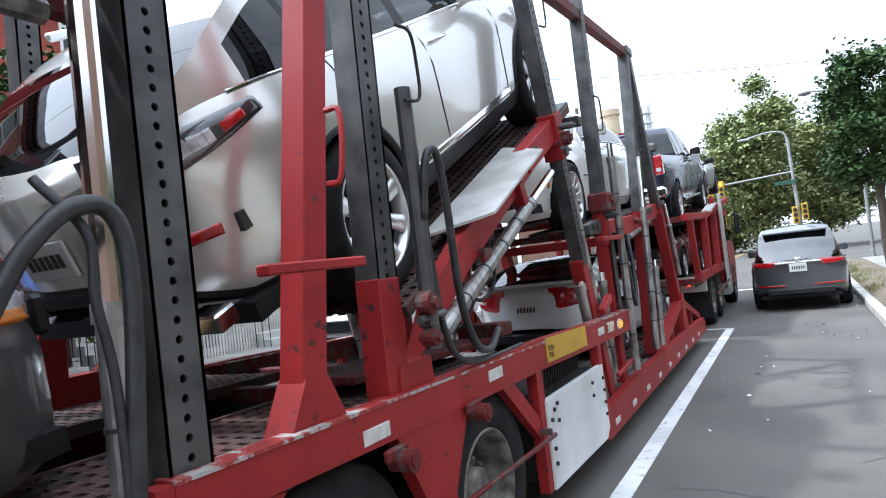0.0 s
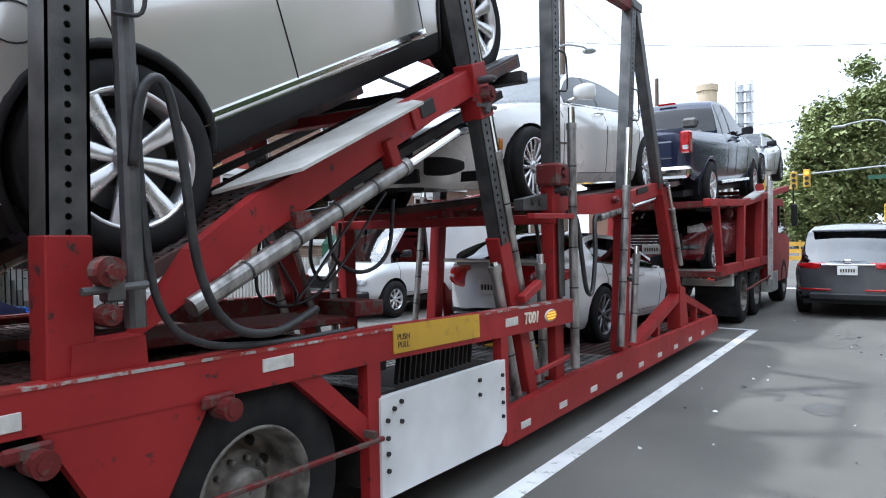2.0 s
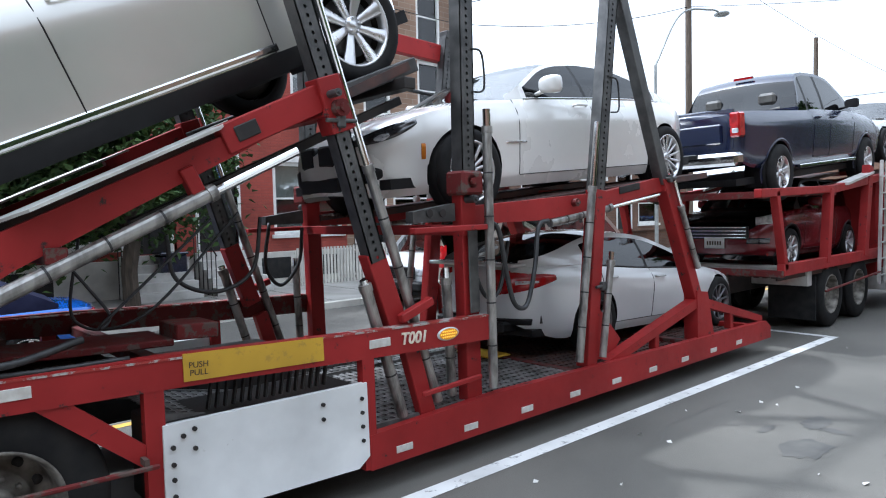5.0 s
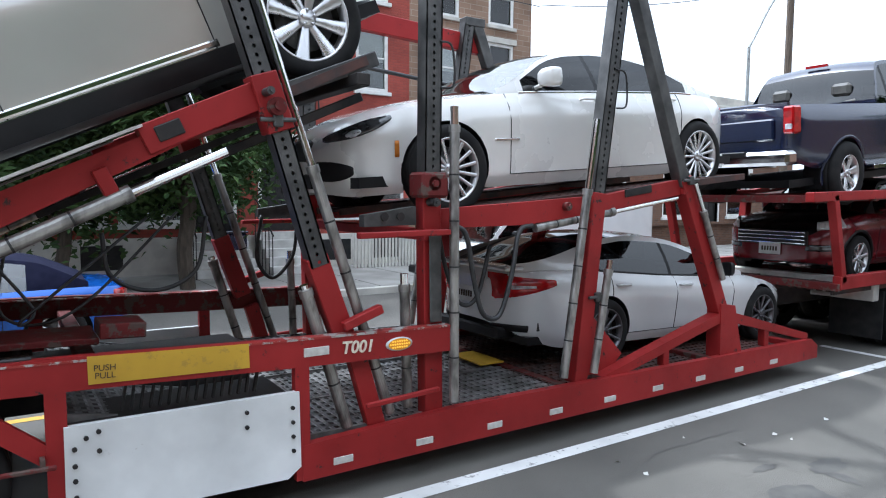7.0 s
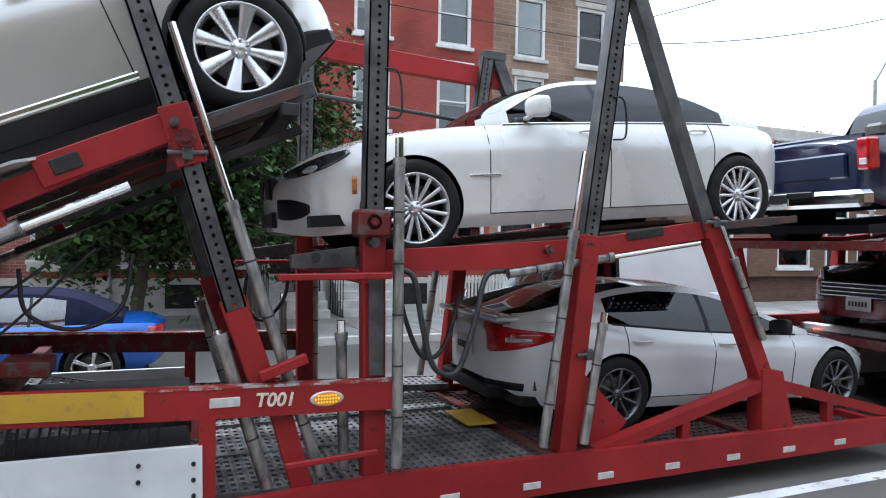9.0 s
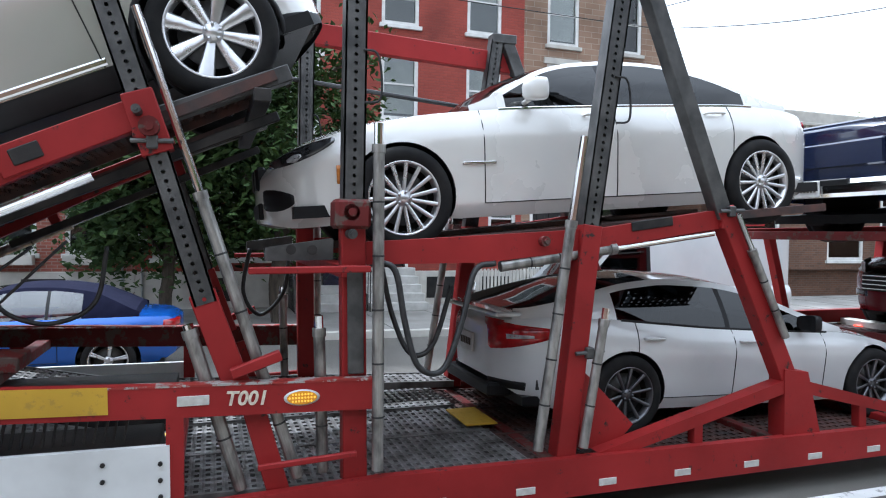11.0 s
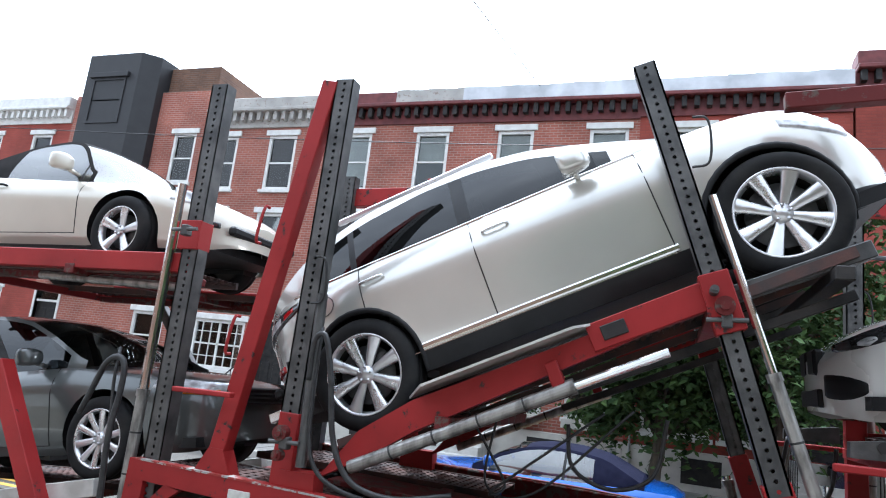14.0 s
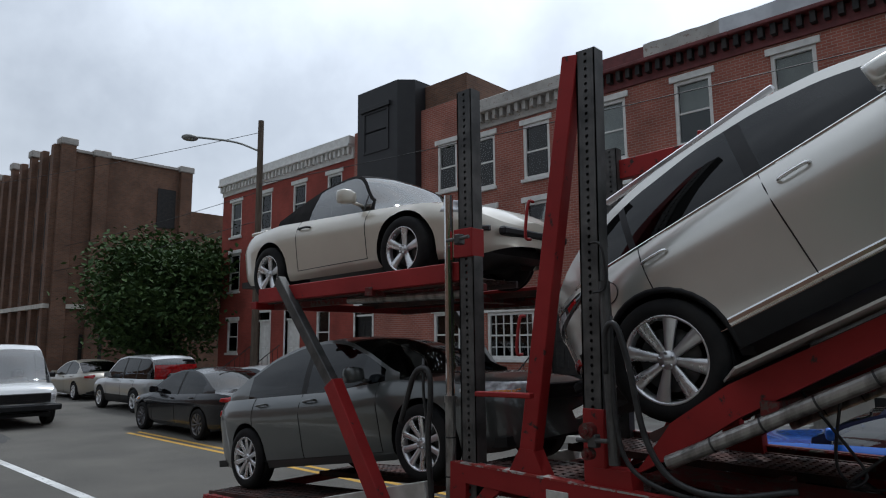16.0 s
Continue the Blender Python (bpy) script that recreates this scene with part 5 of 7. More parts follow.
# top rails along both sides
bar("near_top_rail", (2.2, 3.77), (4.93, 3.94), 0.10, 0.09, 0.12, "red_dark")
bar("far_top_rail", (1.5, 3.90), (5.25, 3.73), 0.20, 0.10, TW - 0.05, "red")
bar("far_top_rail", (-1.92, 3.81), (0.47, 3.89), 0.20, 0.10, TW - 0.05, "red")
part("far_cable", tube(bmesh.new(), (2.6, TW - 0.1, 3.40), (5.0, TW - 0.1, 3.22), 0.022, 8), "hose", trailer)
# centre spine, air tank
bar("spine_beam", (-2.0, 0.75), (2.0, 0.72), 0.30, 0.5, TW / 2, "steel_black")
bar("slide_deck", (-0.6, 1.17), (0.95, 1.13), 0.04, 0.45, 0.62, "red_dark")
bar("slide_deck_end", (0.95, 1.19), (1.2, 1.18), 0.09, 0.3, 0.5, "red_dark")
# wheels of the trailer
tr_ty = lathe([(-0.13, 0.29), (-0.145, 0.32), (-0.15, 0.40), (-0.135, 0.475), (-0.115, 0.495), (-0.07, 0.5), (-0.066, 0.487), (-0.056, 0.487), (-0.052, 0.5), (0, 0.5), (0.052, 0.5), (0.115, 0.495), (0.135, 0.475), (0.15, 0.40), (0.13, 0.29)], 48)
tr_ty_me = bpy.data.meshes.new("truck_tyre")
bmesh.ops.recalc_face_normals(tr_ty, faces=tr_ty.faces)
tr_ty.to_mesh(tr_ty_me)
tr_rim = lathe([(-0.128, 0.300), (-0.142, 0.296), (-0.140, 0.284), (-0.09, 0.270), (0.06, 0.258), (0.085, 0.235), (0.07, 0.20), (0.03, 0.175), (0.0, 0.165), (-0.005, 0.115), (-0.03, 0.105), (-0.075, 0.10), (-0.085, 0.08), (-0.085, 0.005)], 44)
for k in range(10):
    a = 2 * math.pi * k / 10
    tube(tr_rim, (0.14 * math.cos(a), 0.0, 0.14 * math.sin(a)), (0.14 * math.cos(a), -0.035, 0.14 * math.sin(a)), 0.014, 6)
n_rim = len(tr_rim.faces)
# black discs on the rim, coloured as the dark inside of its hand holes
for k in range(10):
    a = 2 * math.pi * (k + 0.5) / 10
    tube(tr_rim, (0.213 * math.cos(a), 0.09, 0.213 * math.sin(a)), (0.213 * math.cos(a), 0.062, 0.213 * math.sin(a)), 0.026, 12)
tr_rim.faces.ensure_lookup_table()
for f in tr_rim.faces[n_rim:]:
    f.material_index = 1
tr_rim_me = bpy.data.meshes.new("truck_rim")
bmesh.ops.recalc_face_normals(tr_rim, faces=tr_rim.faces)
tr_rim.to_mesh(tr_rim_me)
for me, mts in ((tr_ty_me, ("rubber",)), (tr_rim_me, ("wheel_steel", "steel_black"))):
    for mt in mts:
        me.materials.append(M[mt])
    for p in me.polygons:
        p.use_smooth = True


def truck_wheel(parent, x, y, z, s):
    w = part_mesh("wheel", tr_ty_me, None, parent)
    w.matrix_basis = Matrix.Translation((x, y, z)) @ (pose(0, 0, 0) if s < 0 else pose(0, 0, 0, 0, 0, 180))
    part_mesh("rim", tr_rim_me, None, w)


for x in (0.0, -1.245):
    for y, s in ((0.20, -1), (0.54, -1), (TW - 0.20, 1), (TW - 0.54, 1)):
        truck_wheel(trailer, x, y, 0.5, s)
    bm = bmesh.new()
    tube(bm, (x, 0.2, 0.5), (x, TW - 0.2, 0.5), 0.07, 12)
    part("axle", bm, "steel_black", trailer)
# hoses
hose("hose", [(-0.60, -0.06, 1.85), (-0.58, -0.09, 2.10), (-0.50, -0.10, 2.14), (-0.43, -0.09, 1.90), (-0.36, -0.07, 1.50), (-0.22, -0.05, 1.27), (0.05, 0.0, 1.20), (0.4, 0.1, 1.26)], 0.019)
hose("hose", [(-0.57, -0.03, 2.2), (-0.56, -0.05, 1.7), (-0.50, -0.05, 1.35), (-0.30, -0.02, 1.20), (0.1, 0.02, 1.15), (0.6, 0.05, 1.14)], 0.015)
hose("hose", [(3.2, 0.06, 1.78), (3.3, 0.02, 1.72), (3.36, 0.0, 1.4), (3.45, 0.0, 1.13), (3.62, 0.02, 1.1), (3.75, 0.04, 1.4), (3.85, 0.08, 1.72), (4.0, 0.1, 1.77)], 0.02)
hose("hose", [(3.3, 0.4, 1.75), (3.38, 0.38, 1.4), (3.5, 0.36, 1.15), (3.66, 0.36, 1.2), (3.8, 0.38, 1.6)], 0.018)
hose("hose", [(2.55, TW - 0.2, 1.8), (2.5, TW - 0.2, 1.4), (2.65, TW - 0.2, 1.2), (2.85, TW - 0.2, 1.4), (2.9, TW - 0.2, 1.75)], 0.018)
hose("hose", [(-2.46, -0.05, 1.42), (-2.32, -0.08, 1.70), (-2.26, -0.10, 1.79), (-2.19, -0.11, 1.845), (-2.11, -0.11, 1.845), (-2.07, -0.11, 1.76), (-2.07, -0.11, 1.58), (-2.095, -0.11, 1.3), (-2.10, -0.06, 0.8)], 0.022)
hose("hose", [(-2.22, -0.03, 1.92), (-2.155, -0.10, 1.79), (-2.15, -0.10, 1.65), (-2.125, -0.10, 1.5), (-2.115, -0.10, 1.3), (-2.10, -0.08, 0.8)], 0.012)
for k in range(2):
    x0 = random.uniform(0.2, 0.6)
    hose("cable", [(x0, 0.5 + 0.1 * k, 1.75), (x0 + random.uniform(-0.3, 0.3), 0.5 + 0.1 * k, 1.35 + random.uniform(-0.1, 0.1)), (x0 + random.uniform(0.1, 0.4), 0.4 + 0.1 * k, 1.3), (x0 + 0.9, 0.5, 1.7 + random.uniform(0, 0.2))], 0.009)
hose("cable", [(1.0, 0.6, 1.75), (1.05, 0.6, 1.48), (1.3, 0.6, 1.38), (1.55, 0.6, 1.5), (1.62, 0.6, 1.85)], 0.014)

# ---------- tractor with head rack ----------
tractor = thing("truck_tractor", "worn red truck tractor with a car rack over it", "truck", Matrix.Translation((-0.2, 0, 0.0)))
for s in (0, 1):
    Y = (lambda y: y) if s == 0 else (lambda y: TW - y)
    def tbar(name, p0, p1, w, d, y, mat="red"):
        return bar(name, p0, p1, w, d, y, mat, tractor)
    tbar("lower_frame", (9.0, 1.0), (13.2, 1.02), 0.16, 0.10, Y(0.1))
    tbar("upper_rail", (8.3, 2.02), (10.9, 2.1), 0.11, 0.10, Y(0.1))
    tbar("upper_rail", (10.9, 2.10), (16.2, 2.62), 0.12, 0.10, Y(0.1))
    tbar("rack_post", (10.6, 1.0), (10.75, 2.1), 0.14, 0.12, Y(0.1))
    tbar("rack_post", (12.3, 1.0), (12.55, 2.5), 0.20, 0.12, Y(0.1))
    tbar("rack_post", (9.1, 1.0), (8.8, 2.05), 0.10, 0.10, Y(0.1))
    tbar("side_ladder", (12.75, 0.5), (12.85, 2.6), 0.05, 0.05, Y(-0.02), "sheet")
    tbar("side_ladder", (13.05, 0.5), (13.15, 2.6), 0.05, 0.05, Y(-0.02), "sheet")
    for k in range(7):
        tbar("ladder_rung", (12.78, 0.65 + 0.28 * k), (13.1, 0.65 + 0.28 * k), 0.03, 0.03, Y(-0.02), "sheet")
    tbar("guard_rod", (10.2, 0.62), (12.7, 0.72), 0.03, 0.03, Y(-0.05), "red_dark")
    plate("flap_plate", [(11.3, 2.16), (12.5, 2.36), (12.55, 2.40), (11.3, 2.2)], *sorted((Y(0.0), Y(0.18))), "sheet", tractor)
    plate("cab_side", [(13.3, 0.5), (15.9, 0.5), (16.2, 0.95), (16.2, 1.4), (15.6, 1.55), (15.3, 2.32), (13.3, 2.28)], *sorted((Y(0.06), Y(0.12))), "red", tractor)
    plate("cab_window", [(14.4, 1.55), (15.45, 1.55), (15.2, 2.15), (14.4, 2.15)], *sorted((Y(0.045), Y(0.07))), "glass_dark", tractor)
    plate("fuel_tank", [(13.3, 0.35), (14.1, 0.35), (14.15, 0.4), (14.15, 0.75), (13.3, 0.75)], *sorted((Y(0.02), Y(0.4))), "sheet", tractor)
    for hx in (10.93, 12.18):
        truck_wheel(tractor, hx, Y(0.25), 0.5, -1 if s == 0 else 1)
        truck_wheel(tractor, hx, Y(0.56), 0.5, -1 if s == 0 else 1)
    truck_wheel(tractor, 15.3, Y(0.2), 0.5, -1 if s == 0 else 1)
    tbar("mirror_arm", (15.5, 2.0), (15.5, 2.6), 0.03, 0.03, Y(-0.12), "black_trim")
    bm = bmesh.new()
    box(bm, (15.45, min(Y(-0.2), Y(-0.08)), 1.7), (15.55, max(Y(-0.2), Y(-0.08)), 2.2), 0.02)
    part("cab_mirror", bm, "black_trim", tractor)
    bm = bmesh.new()
    box(bm, (10.18, min(Y(0.08), Y(0.75)), 0.18), (10.21, max(Y(0.08), Y(0.75)), 0.82), 0.004)
    part("mud_flap", bm, "rubber", tractor)
    bm = bmesh.new()
    box(bm, (9.92, min(Y(0.36), Y(0.46)), 0.82), (9.95, max(Y(0.36), Y(0.46)), 0.92), 0.006)
    part("tail_lamp", bm, "red_lamp", tractor, "lit red tail lamp")
bm = bmesh.new()
box(bm, (9.95, 0.1, 0.70), (10.1, TW - 0.1, 0.98), 0.01)
part("rear_bumper_bar", bm, "sheet", tractor)
bm = bmesh.new()
box(bm, (13.25, 0.12, 0.6), (16.1, TW - 0.12, 1.5), 0.05)
box(bm, (13.25, 0.13, 1.4), (15.5, TW - 0.13, 2.3), 0.05)
part("cab_body", bm, "red", tractor)
bm = bmesh.new()
box(bm, (8.2, 0.9, 0.6), (15.8, 1.6, 0.9), 0.02)
part("chassis", bm, "steel_black", tractor)
for y0, y1 in ((0.15, 0.85), (1.65, 2.35)):
    perforated("rack_deck", 8.4, 10.9, y0, y1, 2.0, "deck_dark", 24, 6, tractor, 0.03)
    perforated("rack_deck", 10.9, 16.2, y0, y1, 2.08, "deck_dark", 40, 6, tractor, 0.098)
    perforated("lower_deck", 9.0, 13.2, y0, y1, 0.90, "deck_dark", 40, 6, tractor, 0.0)
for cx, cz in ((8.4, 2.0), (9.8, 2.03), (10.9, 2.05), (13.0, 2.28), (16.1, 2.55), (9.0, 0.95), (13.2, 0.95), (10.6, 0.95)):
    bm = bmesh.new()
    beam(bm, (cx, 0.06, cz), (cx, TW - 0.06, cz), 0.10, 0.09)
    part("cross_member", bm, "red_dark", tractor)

# ---------- the cars on the carrier ----------
CY = TW / 2
FX = dict(wb=2.885, fo=0.84, ro=0.96, W=1.93, r=0.395, tw=0.27, wr=0.63, paint="pearl", drop=0.05, clad=0.40, plan=7,
          top=[(-2.41, 0.98), (-2.36, 1.10), (-2.1, 1.20), (-1.8, 1.215), (-1.3, 1.205), (-0.6, 1.195), (0.3, 1.19), (0.95, 1.185), (1.4, 1.17), (1.65, 1.13), (1.85, 1.06), (2.0, 0.95), (2.15, 0.77), (2.28, 0.55)],
          bot=[(-2.41, 0.56), (-2.2, 0.40), (-1.8, 0.27), (1.8, 0.27), (2.1, 0.30), (2.28, 0.38)],
          arc=[(1.02, 1.165), (0.6, 1.36), (0.15, 1.55), (-0.25, 1.64), (-0.7, 1.67), (-1.24, 1.62), (-1.52, 1.545), (-1.81, 1.41), (-2.05, 1.27), (-2.25, 1.15)],
          ws_top=0.12, rw_top=-1.75, pillars=[(-0.42, 0.10), (-1.36, 0.06), (0.52, 0.035)], glass_back=-1.80, frame=0.075, frame_mat="pearl",
          doors=[(-0.41, 0.80), (-1.30, -0.41)], door_low=0.13, sill_mat="chrome", lips="black_trim", gap=0.045,
          handles=[(-0.23, 1.01), (-1.20, 1.01)], handle_mat="chrome", belt=(-1.9, 0.80, "chrome"), mirror=(0.40, 1.12), mirror_size=(1.8, 1.0, 0.95), wheel=(8, "eight", "alloy", 0.288), glass_front=0.66,
          patches=[("tail_lamp", -1.80, -2.36, lerp_line(1.055, 0.88), lerp_line(1.125, 1.10), "lamp_dark"), ("tail_lamp_red", -1.90, -2.02, lerp_line(1.05, 1.01), lerp_line(1.10, 1.09), "tail"), ("tail_lamp_clear", -2.04, -2.26, lerp_line(1.00, 0.95), lerp_line(1.08, 1.065), "lamp_glass"), ("headlamp", 1.66, 2.05, lerp_line(0.92, 0.72), lerp_line(1.0, 0.84), "lamp_glass"), ("bumper_reflector", -2.14, -2.37, 0.66, 0.72, "tail")],
          boxes=[("exhaust", (-2.38, -0.72, 0.34), (-2.26, -0.55, 0.42), "chrome", 0.01), ("roof_rail", (-1.45, -0.645, 1.635), (-0.1, -0.61, 1.685), "alloy", 0.012), ("roof_rail", (-1.45, 0.61, 1.635), (-0.1, 0.645, 1.685), "alloy", 0.012), ("rear_bumper_panel", (-2.43, -0.5, 0.54), (-2.34, 0.5, 0.62), "black_trim", 0.02)],
          strips=[("door_moulding", [(-0.98 + 0.09 * k, 0.432) for k in range(21)], 0.045, "chrome"), ("fuel_door_seam", [(-1.62 + 0.085 * math.cos(a), 0.97 + 0.075 * math.sin(a)) for a in [2 * math.pi * k / 20 for k in range(21)]], 0.007, "black_trim")],
          plate=(-2.415, 0.76))
car("suv_car", "pearl ivory crossover SUV tilted nose up on the ramp", "car", axle_pose((-0.385, 1.925), (2.225, 3.154), CY, 0.395), FX)

BMW = dict(wb=3.13, fo=0.93, ro=1.00, W=1.90, r=0.36, tw=0.245, wr=0.60, paint="white", plan=6, gap=0.028,
           top=[(-2.57, 0.74), (-2.52, 0.93), (-2.3, 0.99), (-1.9, 1.03), (-1.4, 1.055), (-0.3, 1.05), (0.6, 1.035), (0.95, 1.02), (1.28, 1.0), (1.62, 0.96), (1.95, 0.895), (2.19, 0.81), (2.38, 0.69), (2.49, 0.55)],
           bot=[(-2.57, 0.42), (-2.4, 0.27), (-2, 0.2), (2, 0.2), (2.35, 0.19), (2.49, 0.26)],
           arc=[(1.02, 1.0), (0.79, 1.10), (0.62, 1.19), (0.38, 1.31), (0.12, 1.375), (-0.29, 1.41), (-0.67, 1.395), (-0.95, 1.35), (-1.24, 1.26), (-1.54, 1.13), (-1.80, 1.04), (-2.02, 1.02)],
           ws_top=0.20, rw_top=-1.05, pillars=[(-0.18, 0.05)], glass_back=-1.50, glass_front=0.74, frame=0.035, frame_mat="white", side_glass="glass_dark",
           doors=[(-0.145, 0.955), (-1.27, -0.145)], door_low=0.10, handles=[(0.03, 0.92), (-1.10, 0.93)], mirror=(0.56, 1.02), mirror_size=(1.25, 1.0, 1.1), belt=(-1.55, 0.80, "chrome"),
           wheel=(15, "thin", "alloy", 0.262),
           patches=[("headlamp", 1.98, 2.42, lens_edge(0.79, 0.63, -0.055), lens_edge(0.81, 0.66, 0.03), "lamp_dark"), ("lamp_projector", 2.20, 2.30, lens_edge(0.695, 0.66, -0.035), lens_edge(0.695, 0.66, 0.035), "lamp_glass"), ("tail_lamp", -2.30, -2.56, lerp_line(0.86, 0.78), lerp_line(0.90, 0.93), "tail"), ("air_intake", 2.27, 2.46, lens_edge(0.37, 0.33, -0.04), lens_edge(0.42, 0.49, 0.02), "black_trim"), ("side_marker", 1.965, 2.0, 0.47, 0.62, "amber_lens"), ("side_gill", 0.86, 1.13, 0.575, 0.600, "chrome")],
           boxes=[("window_sticker", (-0.36, -0.655, 1.25), (-0.29, -0.640, 1.35), "plate", 0.0), ("kidney_grille", (2.42, -0.25, 0.48), (2.50, -0.03, 0.66), "black_trim", 0.02), ("kidney_grille", (2.42, 0.03, 0.48), (2.50, 0.25, 0.66), "black_trim", 0.02), ("air_intake_centre", (2.44, -0.30, 0.27), (2.497, 0.30, 0.39), "black_trim", 0.01)])
car("saloon_car", "pearl white luxury saloon on the upper deck", "car", axle_pose((6.60, 2.44), (3.475, 2.20), CY + 0.14, 0.36), BMW)

CIVIC = dict(wb=2.70, fo=0.86, ro=1.06, W=1.80, r=0.325, tw=0.215, wr=0.56, paint="white_civic", plan=8, gap=0.035,
             top=[(-2.41, 0.80), (-2.37, 0.93), (-2.1, 0.985), (-1.5, 0.98), (-0.5, 0.905), (0.33, 0.87), (1.0, 0.85), (1.5, 0.77), (1.9, 0.66), (2.18, 0.50)],
             bot=[(-2.41, 0.46), (-2.25, 0.32), (-1.9, 0.19), (1.7, 0.18), (2.05, 0.2), (2.21, 0.3)],
             arc=[(1.0, 0.84), (0.57, 0.97), (0.25, 1.09), (-0.1, 1.20), (-0.4, 1.24), (-0.89, 1.255), (-1.3, 1.21), (-1.6, 1.145), (-1.93, 1.06), (-2.25, 0.985)],
             ws_top=-0.05, rw_top=-1.0, pillars=[(-0.31, 0.08)], glass_back=-1.42, glass_front=0.66, frame=0.05, side_glass="glass_dark",
             doors=[(-0.30, 0.72), (-1.27, -0.30)], door_low=0.10, handles=[(-0.15, 0.745), (-1.12, 0.78)], mirror=(0.47, 0.83), mirror_mat="black_trim", belt=(-1.4, 0.80, "black_trim"),
             bow=0.03, wheel=(10, "thin", "alloy_dark", 0.235),
             patches=[("tail_lamp", -1.93, -2.385, lerp_line(0.80, 0.62), lerp_line(0.85, 0.90), "tail"), ("tail_lamp_clear", -2.12, -2.30, lerp_line(0.77, 0.74), lerp_line(0.80, 0.80), "lamp_glass"), ("reflector_pocket", -2.16, -2.37, 0.34, 0.42, "black_trim"), ("headlamp", 1.65, 2.12, lerp_line(0.62, 0.48), lerp_line(0.68, 0.58), "lamp_glass")],
             boxes=[("rear_diffuser", (-2.42, -0.5, 0.27), (-2.2, 0.5, 0.38), "black_trim", 0.02), ("trunk_edge", (-2.425, -0.62, 0.93), (-2.2, 0.62, 0.97), "white_civic", 0.012)],
             plate=(-2.422, 0.66))
car("hatchback_car", "white compact saloon on the lower deck", "car", axle_pose((5.41, 0.68), (8.10, 0.62), CY + 0.22, 0.325), CIVIC)

F150 = dict(wb=3.68, fo=0.95, ro=1.22, W=2.03, r=0.40, tw=0.27, wr=0.72, paint="navy", plan=70,
            top=[(-3.06, 1.2), (-3.04, 1.32), (-0.75, 1.32), (-0.5, 1.34), (1.35, 1.30), (2.2, 1.22), (2.6, 1.12), (2.78, 0.9)],
            bot=[(-3.06, 0.66), (-2.6, 0.52), (-1.9, 0.46), (1.9, 0.46), (2.5, 0.42), (2.8, 0.5)],
            arc=[(1.35, 1.30), (0.95, 1.58), (0.6, 1.80), (0.2, 1.87), (-0.4, 1.88), (-0.72, 1.83), (-0.86, 1.58), (-0.95, 1.34)],
            ws_top=0.6, rw_top=-0.75, pillars=[(0.02, 0.08), (-0.62, 0.05)], frame=0.05, side_glass="glass_dark", rw_glass="glass_dark", ws_glass="glass_dark", pillar_mat="black_trim", bed=(-2.95, -1.0),
            doors=[(0.02, 1.15), (-0.65, 0.02)], door_low=0.10, handles=[(0.2, 1.16), (-0.45, 1.16)], mirror=(0.95, 1.30), mirror_mat="black_trim",
            wheel=(6, "fat", "alloy", 0.235), lips="navy",
            patches=[("headlamp", 2.45, 2.76, 0.82, 1.05, "lamp_glass")],
            boxes=[("tail_lamp", (-3.075, -0.965, 0.93), (-2.90, -0.83, 1.25), "tail", 0.02), ("tail_lamp", (-3.075, 0.83, 0.93), (-2.90, 0.965, 1.25), "tail", 0.02), ("reversing_lamp", (-3.08, -0.95, 0.98), (-3.04, -0.86, 1.05), "lamp_glass", 0.01), ("tailgate_pressing", (-3.075, -0.72, 0.86), (-3.03, 0.72, 1.12), "navy", 0.02), ("rear_bumper", (-3.22, -0.98, 0.57), (-3.0, 0.98, 0.74), "chrome", 0.04), ("bumper_step", (-3.225, -0.45, 0.68), (-3.02, 0.45, 0.75), "black_trim", 0.01), ("bed_floor", (-2.98, -0.85, 0.78), (-0.98, 0.85, 0.82), "black_trim", 0.0), ("bed_front", (-1.0, -0.9, 0.8), (-0.94, 0.9, 1.33), "navy", 0.0), ("tailgate_inner", (-3.0, -0.85, 0.8), (-2.95, 0.85, 1.3), "navy", 0.0), ("step_bar", (-1.2, -1.0, 0.42), (1.2, -0.9, 0.48), "chrome", 0.01), ("roof_brake_lamp", (-0.75, -0.15, 1.87), (-0.70, 0.15, 1.905), "tail", 0.0)],
            plate=(-3.235, 0.66))
car("pickup_truck", "navy blue pickup truck on the rack of the tractor", "pickup", axle_pose((9.40, 2.33), (13.07, 2.65), CY + 0.05, 0.40), F150)

MINI = dict(wb=2.50, fo=0.72, ro=0.60, W=1.73, r=0.31, tw=0.205, wr=0.58, paint="mini_red",
            top=[(-1.85, 0.9), (-1.8, 1.0), (0.3, 0.96), (0.95, 0.96), (1.5, 0.9), (1.85, 0.78), (1.95, 0.55)],
            bot=[(-1.85, 0.4), (-1.6, 0.24), (1.5, 0.2), (1.97, 0.26)],
            arc=[(0.95, 0.95), (0.6, 1.2), (0.35, 1.36), (-0.1, 1.41), (-1.2, 1.40), (-1.6, 1.3), (-1.82, 0.98)],
            ws_top=0.36, rw_top=-1.5, pillars=[(-0.45, 0.07)], frame=0.04, frame_mat="black_trim", roof_mat="black_car", hood_mat="black_car",
            doors=[(-0.6, 0.75)], handles=[(-0.45, 0.85)], mirror=(0.55, 0.95), wheel=(8, "mid", "alloy", 0.215), lips="black_trim",
            patches=[("headlamp", 1.55, 1.86, lerp_line(0.72, 0.68), lerp_line(0.86, 0.80), "lamp_glass"), ("fog_lamp", 1.75, 1.93, 0.40, 0.50, "lamp_dark")],
            grille=(1.985, 0.48, 0.68, 0.5, 4), plate=(1.995, 0.42), two_seat=True)
